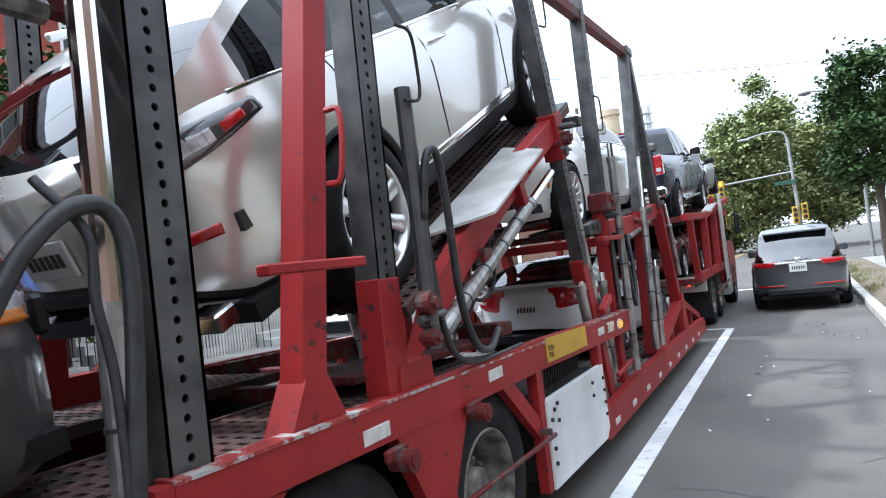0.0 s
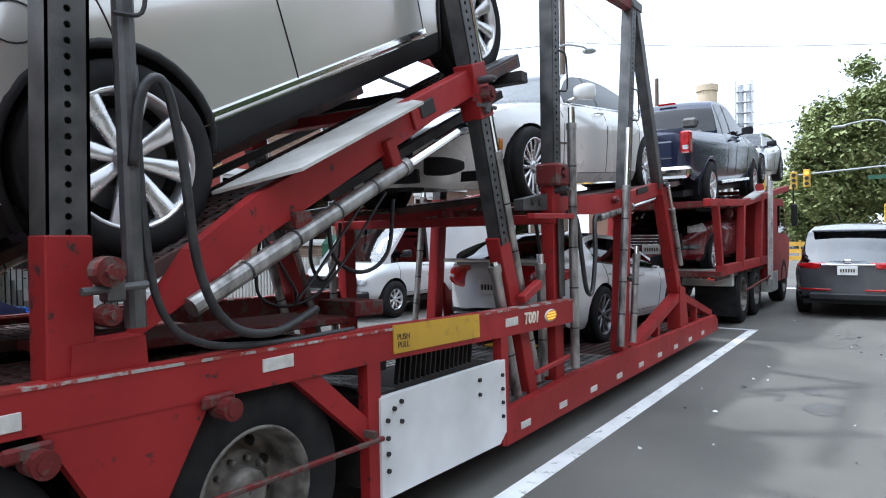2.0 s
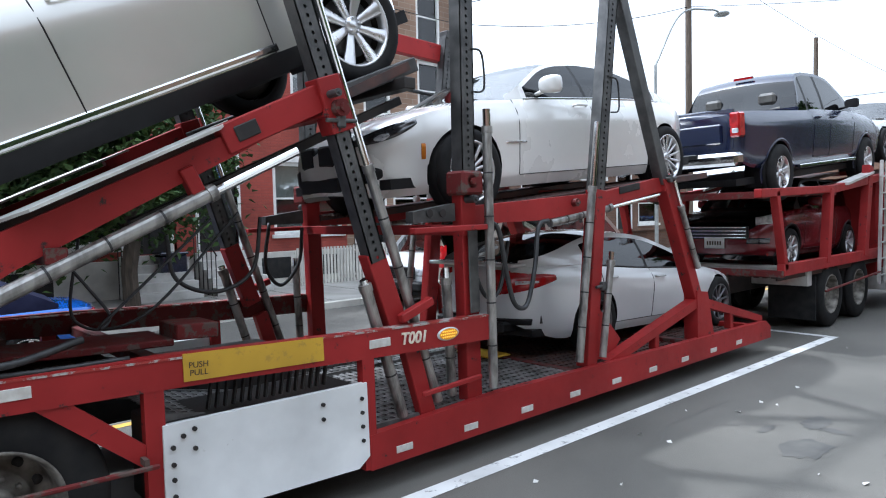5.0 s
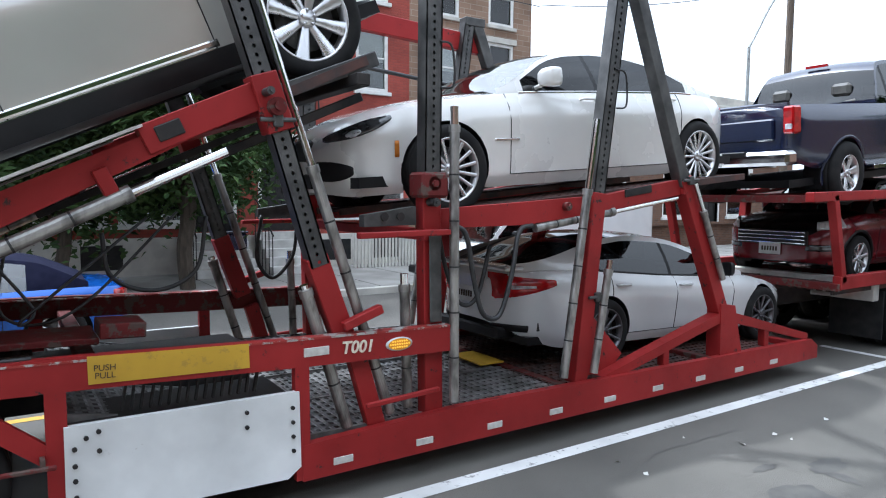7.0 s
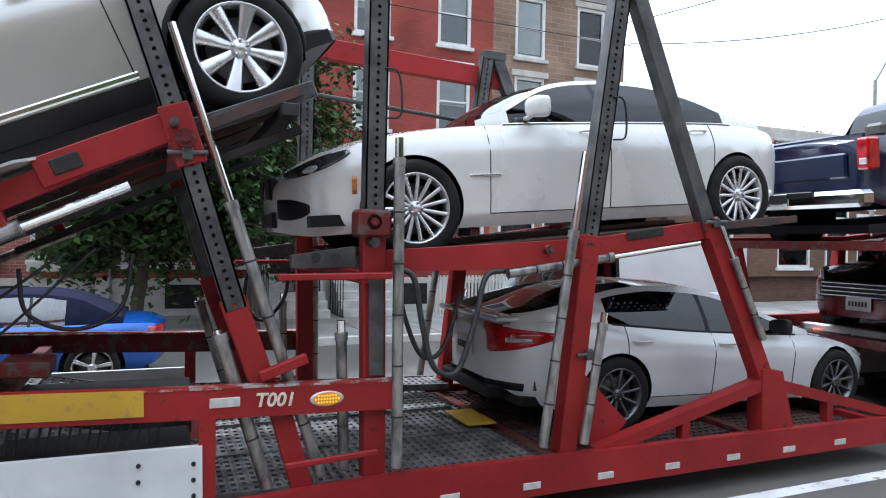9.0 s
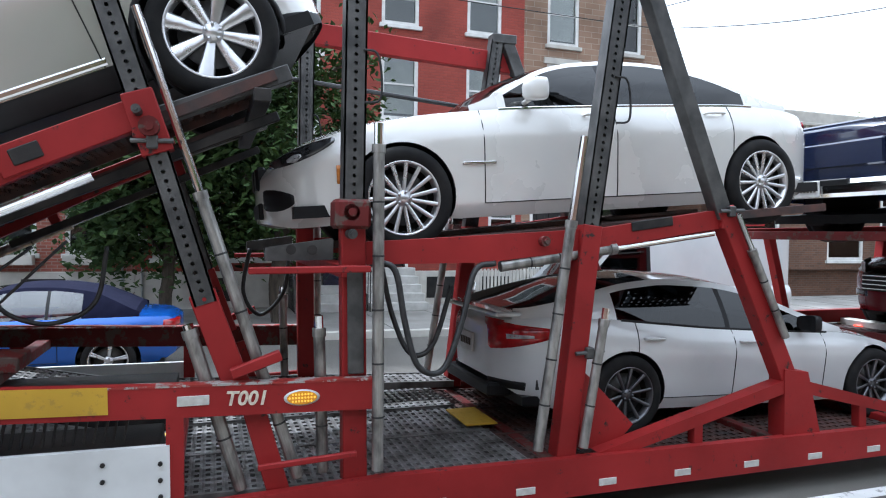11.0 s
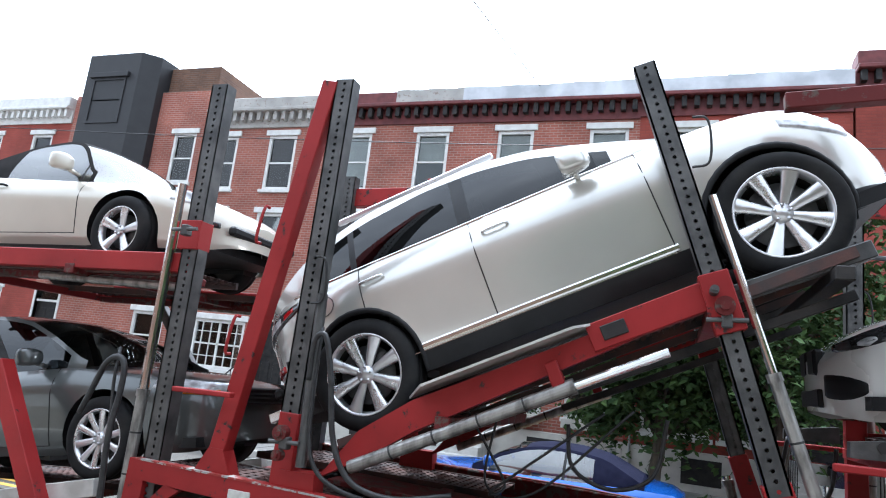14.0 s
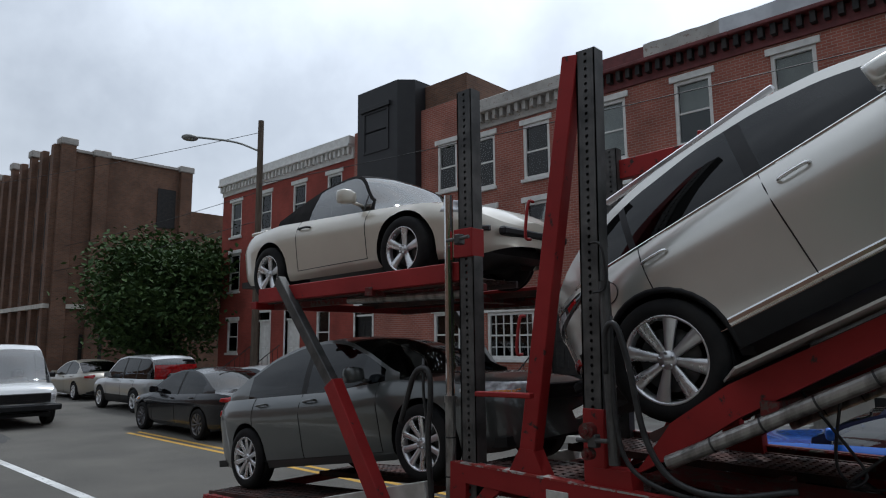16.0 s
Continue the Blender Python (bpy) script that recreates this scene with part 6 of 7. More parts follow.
car("small_car", "dark red small hatchback with chrome grille on the tractor deck", "car", axle_pose((12.65, 1.21), (10.15, 1.21), CY + 0.06, 0.31), MINI)

POR = dict(wb=2.27, fo=0.93, ro=1.05, W=1.74, r=0.315, tw=0.23, wr=0.52, paint="beige", plan=7, drop=0.06,
           top=[(-2.18, 0.62), (-2.1, 0.78), (-1.7, 0.9), (-1.0, 0.93), (0.2, 0.86), (0.8, 0.83), (1.4, 0.79), (1.85, 0.66), (2.06, 0.5)],
           bot=[(-2.18, 0.36), (-1.9, 0.26), (-1.4, 0.2), (1.4, 0.18), (1.9, 0.2), (2.06, 0.3)],
           arc=[(0.66, 0.86), (0.45, 1.08), (0.27, 1.25), (0.05, 1.30), (-0.35, 1.25), (-0.75, 1.07), (-1.05, 0.92)],
           ws_top=0.27, rw_top=-1.02, bow=0.22, pillars=[(0.50, 0.03)], glass_front=0.60, glass_back=-0.42, frame=0.035, frame_mat="soft_black", roof_mat="soft_black", side_glass="glass", rw_glass="soft_black",
           doors=[(-0.55, 0.62)], door_low=0.1, handles=[(-0.4, 0.74)], handle_mat="black_trim", mirror=(0.42, 0.86), wheel=(5, "fat", "alloy", 0.215), two_seat=True,
           patches=[("headlamp", 1.55, 1.88, lerp_line(0.60, 0.56), lerp_line(0.74, 0.66), "lamp_glass"), ("side_marker", 1.78, 1.95, 0.40, 0.46, "lamp_dark"), ("tail_lamp", -1.9, -2.14, 0.58, 0.66, "tail")],
           boxes=[("front_bumper_pad", (2.0, -0.5, 0.36), (2.08, 0.5, 0.44), "black_trim", 0.02), ("spoiler", (-2.1, -0.5, 0.93), (-1.75, 0.5, 0.97), "beige", 0.015)])
car("convertible_car", "pale beige sports convertible with black top on the upper deck", "car", axle_pose((-5.20, 2.85), (-2.97, 2.91), CY + 0.02, 0.315), POR)

MIT = dict(wb=2.85, fo=1.0, ro=1.12, W=1.84, r=0.33, tw=0.215, wr=0.58, paint="grey_green",
           top=[(-2.50, 0.85), (-2.42, 1.02), (-2.0, 1.06), (-1.4, 1.03), (0.1, 0.95), (1.05, 0.96), (1.8, 0.86), (2.25, 0.75), (2.44, 0.58)],
           bot=[(-2.50, 0.42), (-2.3, 0.28), (-1.9, 0.2), (1.8, 0.2), (2.2, 0.2), (2.38, 0.28)],
           arc=[(1.15, 0.95), (0.7, 1.2), (0.3, 1.38), (-0.1, 1.46), (-0.6, 1.475), (-1.1, 1.4), (-1.5, 1.25), (-1.95, 1.06)],
           ws_top=0.3, rw_top=-1.1, pillars=[(-0.32, 0.07)], glass_back=-1.45, frame=0.035, side_glass="glass_dark",
           doors=[(-0.32, 0.9), (-1.25, -0.32)], handles=[(-0.14, 0.84), (-1.05, 0.88)], mirror=(0.7, 0.93), wheel=(10, "mid", "alloy", 0.235),
           patches=[("headlamp", 1.8, 2.36, lerp_line(0.70, 0.60), lerp_line(0.80, 0.72), "lamp_glass"), ("corner_lamp", 1.68, 1.8, 0.70, 0.77, "amber_lens"), ("tail_lamp", -2.2, -2.47, lerp_line(0.84, 0.8), lerp_line(0.92, 0.96), "tail")],
           grille=(2.44, 0.56, 0.70, 0.42, 4), grille_mat="steel_black")
car("saloon_car", "grey green saloon on the tail deck", "car", axle_pose((-5.45, 0.77), (-2.66, 1.19), CY, 0.33), dict(MIT, plan=8, patches=[("headlamp", 1.85, 2.37, lerp_line(0.70, 0.62), lerp_line(0.80, 0.73), "lamp_glass"), ("corner_lamp", 2.02, 2.30, lerp_line(0.655, 0.63), lerp_line(0.70, 0.69), "amber_lens"), ("tail_lamp", -2.2, -2.47, lerp_line(0.84, 0.8), lerp_line(0.92, 0.96), "tail")]))

CAB_CAR = dict(CIVIC, paint="silver", patches=[("headlamp", 1.65, 2.15, lerp_line(0.66, 0.52), lerp_line(0.72, 0.62), "lamp_glass")], plate=None)
car("hatchback_car", "silver car at the front of the tractor rack", "car", axle_pose((17.1, 3.2), (14.4, 2.98), CY, 0.325), CAB_CAR)

# ---------- cars in the street ----------
BLUE = dict(wb=2.725, fo=0.78, ro=0.84, W=1.76, r=0.315, tw=0.22, wr=0.54, paint="blue",
            top=[(-2.20, 0.76), (-2.15, 0.87), (-1.7, 0.90), (0.2, 0.87), (0.9, 0.84), (1.6, 0.77), (2.0, 0.68), (2.14, 0.5)],
            bot=[(-2.20, 0.4), (-2.0, 0.26), (1.6, 0.2), (2.14, 0.26)],
            arc=[(0.58, 0.86), (0.22, 1.05), (-0.10, 1.17), (-0.4, 1.215), (-0.8, 1.21), (-1.18, 1.155), (-1.45, 1.03), (-1.70, 0.90)],
            ws_top=-0.10, rw_top=-1.66, pillars=[(-0.68, 0.03)], glass_back=-1.05, frame=0.04, frame_mat="soft_top", roof_mat="soft_top", side_glass="glass", rw_glass="soft_top", two_seat=True,
            doors=[(-0.8, 0.6)], handles=[(-0.62, 0.78)], mirror=(0.32, 0.88), wheel=(5, "twin", "alloy", 0.235), handle_mat="blue",
            patches=[("tail_lamp", -1.98, -2.18, 0.68, 0.80, "tail"), ("headlamp", 1.7, 2.08, lerp_line(0.58, 0.54), lerp_line(0.7, 0.62), "lamp_glass")])
car("convertible_car", "bright blue convertible with navy canvas top parked at the kerb", "car", axle_pose((1.02, 0.315), (-1.705, 0.315), 6.05, 0.315), BLUE)

ROGUE = dict(wb=2.705, fo=0.93, ro=1.05, W=1.84, r=0.355, tw=0.225, wr=0.62, paint="gunmetal", clad=0.38, plan=20,
             top=[(-2.42, 0.95), (-2.38, 1.06), (-1.5, 1.1), (0, 1.04), (1.0, 1.04), (1.8, 0.95), (2.15, 0.8), (2.28, 0.6)],
             bot=[(-2.42, 0.42), (-2.1, 0.32), (-1.8, 0.26), (1.8, 0.26), (2.28, 0.32)],
             arc=[(1.1, 1.04), (0.6, 1.4), (0.25, 1.6), (-0.3, 1.69), (-1.2, 1.67), (-1.95, 1.55), (-2.3, 1.08)],
             ws_top=0.25, rw_top=-1.9, pillars=[(-0.35, 0.09), (-1.35, 0.09)], frame=0.05, side_glass="glass_dark", rw_glass="glass_rear",
             doors=[(-0.35, 0.85), (-1.3, -0.35)], handles=[(-0.15, 0.95), (-1.1, 0.97)], mirror=(0.6, 1.04), wheel=(5, "fat", "alloy", 0.23), lips="black_trim", gap=0.04,
             patches=[("tail_lamp", -2.05, -2.385, lerp_line(0.96, 0.88), lerp_line(1.0, 1.01), "tail"), ("bumper_reflector", -2.2, -2.40, 0.50, 0.54, "tail")],
             boxes=[("plate_trim", (-2.45, -0.42, 0.95), (-2.40, 0.42, 0.99), "chrome", 0.01), ("rear_bumper_trim", (-2.46, -0.6, 0.34), (-2.30, 0.6, 0.46), "black_trim", 0.02), ("roof_spoiler", (-2.1, -0.58, 1.56), (-1.85, 0.58, 1.6), "gunmetal", 0.01), ("badge", (-2.45, -0.06, 1.0), (-2.42, 0.06, 1.07), "chrome", 0.02)],
             plate=(-2.44, 0.87))
car("suv_car", "gunmetal grey SUV standing in the lane ahead", "car", axle_pose((13.0, 0.355), (15.7, 0.355), -1.38, 0.355), ROGUE)

VAN = dict(wb=3.51, fo=0.85, ro=1.25, W=2.02, r=0.37, tw=0.23, wr=0.80, paint="white_civic", plan=24,
           top=[(-3.0, 1.1), (0.9, 1.12), (1.5, 1.15), (2.0, 1.12), (2.4, 1.02), (2.58, 0.8), (2.62, 0.6)],
           bot=[(-3.0, 0.5), (-2.6, 0.42), (2.2, 0.4), (2.62, 0.45)],
           arc=[(2.0, 1.12), (1.6, 1.5), (1.2, 1.9), (0.8, 2.06), (-2.6, 2.08), (-2.9, 1.95), (-2.98, 1.12)],
           ws_top=1.15, rw_top=-2.8, pillars=[(0.55, 0.12)], glass_back=0.5, frame=0.08, side_glass="glass_dark", rw_glass="white_civic",
           doors=[(0.55, 1.6)], handles=[(0.7, 1.02)], mirror=(1.45, 1.2), mirror_mat="black_trim", wheel=(8, "mid", "alloy", 0.21), two_seat=True, seat_mat="interior",
           grille=(2.64, 0.62, 0.86, 0.7, 5), grille_mat="steel_black",
           patches=[("headlamp", 2.45, 2.61, 0.66, 0.84, "lamp_glass")], boxes=[("front_bumper", (2.5, -0.95, 0.42), (2.72, 0.95, 0.58), "black_trim", 0.03)])
van_parked = car("van", "white van with a ladder rack parked at the far kerb", "van", axle_pose((12.0, 0.37), (8.5, 0.37), 7.1, 0.37), VAN)
bm = bmesh.new()
for y in (-0.6, -0.25, 0.2, 0.55):
    beam(bm, (-2.4, y, 2.24), (0.6, y, 2.24), 0.05, 0.05, 0)
for k in range(12):
    beam(bm, (-2.3 + k * 0.25, -0.6, 2.24), (-2.3 + k * 0.25, 0.55, 2.24), 0.03, 0.03, 0)
for x in (-2.0, -0.9, 0.3):
    beam(bm, (x, -0.8, 2.14), (x, 0.8, 2.14), 0.04, 0.04, 0)
    for y in (-0.75, 0.75):
        beam(bm, (x, y, 2.0), (x, y, 2.14), 0.04, 0.04, 0)
part("ladder_rack", bm, "red", van_parked, "red ladders on a roof rack")

CRV = dict(ROGUE, paint="silver", clad=0.5, top=[(-2.42, 1.0), (-2.38, 1.08), (0, 1.05), (1.0, 1.04), (1.8, 0.98), (2.2, 0.85), (2.28, 0.6)],
           arc=[(1.1, 1.04), (0.7, 1.4), (0.4, 1.62), (-0.2, 1.7), (-1.9, 1.68), (-2.2, 1.55), (-2.38, 1.08)], ws_top=0.4, rw_top=-2.1, pillars=[(-0.35, 0.09), (-1.3, 0.09)],
           patches=[("tail_lamp", -2.28, -2.41, 1.0, 1.45, "tail")], boxes=[("spare_wheel_cover", (-2.58, -0.36, 0.62), (-2.40, 0.36, 1.2), "black_trim", 0.08)], plate=(-2.45, 0.62))
car("suv_car", "silver compact SUV parked at the far kerb", "car", axle_pose((-19.7, 0.355), (-22.4, 0.355), 5.75, 0.355), CRV)
SED_S = dict(MIT, paint="silver")
car("saloon_car", "silver saloon parked at the far kerb", "car", axle_pose((-12.9, 0.33), (-15.65, 0.33), 6.0, 0.33), SED_S)
car("saloon_car", "grey saloon parked far down the street", "car", axle_pose((-26.6, 0.33), (-29.4, 0.33), 6.3, 0.33), dict(MIT, paint="gold"))
MOVERS = {}
MOVERS["black"] = car("saloon_car", "black saloon driving down the street", "car", axle_pose((-9.6, 0.33), (-12.35, 0.33), 4.25, 0.33), dict(MIT, paint="black_car", wheel=(10, "mid", "alloy_dark", 0.235)))
MOVERS["van"] = car("van", "white van driving up the street", "van", axle_pose((-26.5, 0.37), (-23.0, 0.37), 1.35, 0.37), dict(VAN, rw_glass="glass_dark"))
EXPD = dict(wb=3.02, fo=0.95, ro=1.2, W=2.0, r=0.39, tw=0.25, wr=0.74, paint="gold", plan=22,
            top=[(-2.7, 1.08), (-2.66, 1.16), (0.9, 1.12), (1.3, 1.12), (2.1, 1.05), (2.42, 0.8)], bot=[(-2.7, 0.5), (-2.2, 0.4), (2.0, 0.4), (2.45, 0.5)],
            arc=[(1.25, 1.12), (0.85, 1.5), (0.5, 1.8), (0.1, 1.91), (-2.3, 1.90), (-2.55, 1.75), (-2.68, 1.16)], ws_top=0.5, rw_top=-2.45,
            pillars=[(-0.2, 0.1), (-1.3, 0.1)], frame=0.09, pillar_mat="gold", side_glass="glass", doors=[(-0.2, 1.0), (-1.25, -0.2)], handles=[(0, 1.02), (-1.05, 1.02)], mirror=(0.75, 1.14), mirror_mat="black_trim",
            wheel=(5, "fat", "alloy", 0.23), lips="gold", patches=[("tail_lamp", -2.5, -2.69, 0.85, 1.3, "tail")],
            boxes=[("rear_bumper", (-2.82, -0.95, 0.5), (-2.62, 0.95, 0.68), "gold", 0.03), ("brake_lamp", (-2.5, -0.2, 1.86), (-2.45, 0.2, 1.9), "tail", 0)], plate=(-2.72, 0.9))
MOVERS["suv"] = car("suv_car", "champagne full-size SUV passing along the street", "car", axle_pose((-8, 0.39), (-4.98, 0.39), 5.0, 0.39), EXPD)

# ---------- houses ----------


def add_window(house, x, z, w, h, wall_y, blind=0.5, lintel="white_paint", group=True, sill=True, mullion=False):
    """A sash window set back in the wall."""
    win = thing("window", "", "")
    del_keys = [k for k in win.keys()]
    win.parent = house
    y = wall_y
    bm = bmesh.new()
    fw = 0.09
    for lo, hi in (((x - w / 2, y + 0.02, z - h / 2), (x - w / 2 + fw, y + 0.11, z + h / 2)), ((x + w / 2 - fw, y + 0.02, z - h / 2), (x + w / 2, y + 0.11, z + h / 2)), ((x - w / 2 + fw, y + 0.02, z + h / 2 - fw), (x + w / 2 - fw, y + 0.11, z + h / 2)), ((x - w / 2 + fw, y + 0.02, z - h / 2), (x + w / 2 - fw, y + 0.11, z - h / 2 + fw)), ((x - w / 2 + fw, y + 0.05, z - 0.025), (x + w / 2 - fw, y + 0.10, z + 0.025))):
        box(bm, lo, hi)
    if mullion:
        for k in range(1, 6):
            xx = x - w / 2 + w * k / 6
            box(bm, (xx - 0.012 * (3 if k == 3 else 1), y + 0.05, z - h / 2 + fw), (xx + 0.012 * (3 if k == 3 else 1), y + 0.085, z + h / 2 - fw))
        for k in (1, 3):
            zz = z - h / 2 + h * k / 4
            box(bm, (x - w / 2 + fw, y + 0.052, zz - 0.011), (x + w / 2 - fw, y + 0.083, zz + 0.011))
    part("window_frame", bm, "black_panel" if lintel == "black_panel" else "white_paint", win)
    for z0, z1, yy in ((z - h / 2 + fw, z - 0.02, 0.07), (z + 0.02, z + h / 2 - fw, 0.09)):
        bm = bmesh.new()
        box(bm, (x - w / 2 + fw, y + yy, z0), (x + w / 2 - fw, y + yy + 0.006, z1))
        part("pane", bm, "window_glass", win).visible_shadow = False
    bm = bmesh.new()
    zb = z + h / 2 - h * blind
    box(bm, (x - w / 2 + fw, y + 0.14, zb), (x + w / 2 - fw, y + 0.15, z + h / 2 - fw))
    part("blind", bm, "curtain", win)
    # sheet behind the panes, coloured dark to stand for the unlit room
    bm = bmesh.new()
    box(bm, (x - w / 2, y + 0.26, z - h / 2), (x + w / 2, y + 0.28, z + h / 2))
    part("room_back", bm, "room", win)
    bm = bmesh.new()
    box(bm, (x - w / 2 - 0.10, y - 0.05, z + h / 2), (x + w / 2 + 0.10, y + 0.10, z + h / 2 + 0.17), 0.008)
    part("lintel", bm, lintel, win)
    if sill:
        bm = bmesh.new()
        box(bm, (x - w / 2 - 0.07, y - 0.08, z - h / 2 - 0.10), (x + w / 2 + 0.07, y + 0.06, z - h / 2), 0.008)
        part("sill", bm, lintel, win)
    return win


def wall_with_holes(house, name, x0, x1, z0, z1, y, th, holes, mat):
    """A wall slab with real openings, cut on a grid."""
    xs = sorted({x0, x1, *[h[0] for h in holes], *[h[1] for h in holes]})
    zs = sorted({z0, z1, *[h[2] for h in holes], *[h[3] for h in holes]})
    bm = bmesh.new()
    for a, b in zip(xs, xs[1:]):
        run = None
        for c, d in zip(zs, zs[1:]):
            cx, cz = (a + b) / 2, (c + d) / 2
            if any(h[0] < cx < h[1] and h[2] < cz < h[3] for h in holes):
                continue
            vs = [bm.verts.new(p) for p in ((a, y, c), (b, y, c), (b, y, d), (a, y, d))]
            bm.faces.new(vs)
    for h in holes:
        for (p, q) in (((h[0], h[2]), (h[1], h[2])), ((h[1], h[2]), (h[1], h[3])), ((h[1], h[3]), (h[0], h[3])), ((h[0], h[3]), (h[0], h[2]))):
            bm.faces.new([bm.verts.new(v) for v in ((p[0], y, p[1]), (q[0], y, q[1]), (q[0], y + th, q[1]), (p[0], y + th, p[1]))])
    bmesh.ops.remove_doubles(bm, verts=bm.verts, dist=0.0005)
    return part(name, bm, mat, house)


def house(label, x0, x1, top_z, wins, brick_mat, doors=(), cornice="cornice_grey", lintel="white_paint", cor_h=0.9, steps=True, roof_mat="silver_roof", depth=10, ground=None, belt=True):
    h = thing("row_house", label, "house", group="row of brick houses")
    y = FACADE
    holes = [(w[0] - w[2] / 2, w[0] + w[2] / 2, w[1] - w[3] / 2, w[1] + w[3] / 2) for w in wins] + [(d - 0.5, d + 0.5, 1.1, 3.5) for d in doors]
    wall_with_holes(h, "wall", x0, x1, 1.0, top_z - cor_h, y, 0.3, holes, brick_mat)
    bm = bmesh.new()
    box(bm, (x0, y + 0.3, 0), (x1, y + depth, top_z - 0.25))
    part("house_body", bm, brick_mat, h)
    if belt:
        bm = bmesh.new()
        box(bm, (x0, y - 0.06, 0), (x1, y + 0.3, 1.0), 0.01)
        part("stone_base", bm, "stone", h, "cream painted stone base")
    for w in wins:
        add_window(h, w[0], w[1], w[2], w[3], y, w[4] if len(w) > 4 else 0.5, lintel, mullion=len(w) > 5)
    for d in doors:
        dr = thing("entrance", "", "")
        dr.parent = h
        bm = bmesh.new()
        box(bm, (d - 0.5, y + 0.12, 1.1), (d + 0.5, y + 0.17, 3.05))
        for a, b, c, e in ((-0.32, -0.06, 1.3, 1.9), (0.06, 0.32, 1.3, 1.9), (-0.32, -0.06, 2.05, 2.85), (0.06, 0.32, 2.05, 2.85)):
            box(bm, (d + a, y + 0.10, c), (d + b, y + 0.13, e), 0.01)
        part("door_leaf", bm, "iron" if d > -20 else "white_paint", dr)
        bm = bmesh.new()
        for lo, hi in (((d - 0.58, y - 0.03, 1.1), (d - 0.5, y + 0.15, 3.55)), ((d + 0.5, y - 0.03, 1.1), (d + 0.58, y + 0.15, 3.55)), ((d - 0.5, y - 0.02, 3.45), (d + 0.5, y + 0.15, 3.55)), ((d - 0.5, y + 0.05, 3.05), (d + 0.5, y + 0.15, 3.12))):
            box(bm, lo, hi)
        part("door_frame", bm, "white_paint", dr)
        bm = bmesh.new()
        box(bm, (d - 0.5, y + 0.1, 3.12), (d + 0.5, y + 0.11, 3.45))
        part("fanlight", bm, "window_glass", dr)
        if steps:
            st = thing("stoop", "pale stone entrance steps on the pavement", "steps", group="stoops")
            for k in range(5):
                bm = bmesh.new()
                box(bm, (d - 0.7, y - 0.28 * (5 - k) - 0.02, 0.14 if k == 0 else 0.14 + 0.19 * k - 0.02), (d + 0.7, y - 0.062, 0.14 + 0.19 * (k + 1)), 0.012)
                part("step", bm, "marble", st)
            rl = thing("stair_railing", "black iron railing beside entrance steps", "railing", group="stair railings")
            for k in range(6):
                bm = bmesh.new()
                yy = y - 0.2 - 0.25 * k
                zb = 0.14 + 0.19 * max(0, min(5, (y - 0.02 - yy) and 5 - int((y - yy - 0.02) / 0.28)))
                tube(bm, (d - 0.72, yy, 0.14), (d - 0.72, yy, 1.95 - 0.68 * 0.25 * k), 0.012, 6)
                part("baluster", bm, "iron", rl)
            bm = bmesh.new()
            tube(bm, (d - 0.72, y - 0.12, 2.0), (d - 0.72, y - 1.5, 1.06), 0.02, 6)
            part("handrail", bm, "iron", rl)
    # cornice
    if cornice:
        bm = bmesh.new()
        zc = top_z - cor_h
        box(bm, (x0, y - 0.06, zc), (x1, y + 0.3, zc + cor_h * 0.5))
        box(bm, (x0, y - 0.34, zc + cor_h * 0.5), (x1, y + 0.3, zc + cor_h * 0.62), 0.02)
        box(bm, (x0, y - 0.28, zc + cor_h * 0.62), (x1, y + 0.3, top_z), 0.02)
        part("cornice", bm, cornice, h)
        n = int((x1 - x0) / 0.28)
        for k in range(n):
            xx = x0 + (k + 0.5) * (x1 - x0) / n
            bm = bmesh.new()
            box(bm, (xx - 0.06, y - 0.24, zc + cor_h * 0.2), (xx + 0.06, y - 0.05, zc + cor_h * 0.5))
            part("dentil", bm, "steel_black" if cornice == "maroon" else cornice, h)
    bm = bmesh.new()
    box(bm, (x0, y + 0.3, top_z - 0.24), (x1, y + depth, top_z - 0.05))
    part("roof", bm, roof_mat, h)
    return h


W3, W2z, G = 7.84, 5.34, 2.4
def row(xs, hh=1.72, w=0.98, zs=(W3, W2z), ground=True):
    out = []
    for x in xs:
        for z in zs:
            out.append((x, z + random.uniform(-0.01, 0.01), w, hh if z > 7 else hh + 0.1, random.choice((0.5, 0.5, 0.55, 0.6, 0.9))))
    return out


house("red brick row house with peeling grey cornice", -12.6, -8.5, 9.85, row((-11.95, -9.85)) + [(-11.0, 2.25, 1.8, 1.42, 0.2, "m")], "brick_red", doors=(-9.1,), cornice="cornice_grey")
house("red brick row house with maroon cornice and silver roof", -8.5, -3.9, 9.85, row((-7.35, -4.98)) + [(-7.5, 2.4, 1.1, 1.8), (-5.85, 2.4, 1.1, 1.8)], "brick_red", doors=(-4.5,), cornice="maroon")
house("red brick row house with flower boxes", -3.9, 0.6, 9.85, row((-2.6, -0.15)) + [(-1.85, 2.25, 1.0, 1.7), (-0.3, 2.25, 1.0, 1.7)], "brick_red", doors=(-3.2,), cornice="maroon")
house("red painted brick row house in the shade of a tree", 0.6, 5.3, 9.9, row((1.85, 4.2)) + [(1.7, 2.35, 1.5, 2.1, 0.08), (3.4, 2.35, 1.5, 2.1, 0.08)], "brick_paint", doors=(4.7,), cornice="maroon")
house("red painted brick row house with white sash windows", 5.35, 10.16, 10.4, row((6.7, 9.0), zs=(8.1, 5.75)) + [(8.4, 2.4, 1.0, 1.9), (9.6, 2.4, 0.8, 1.9)], "brick_paint", doors=(6.4,), cornice="maroon")
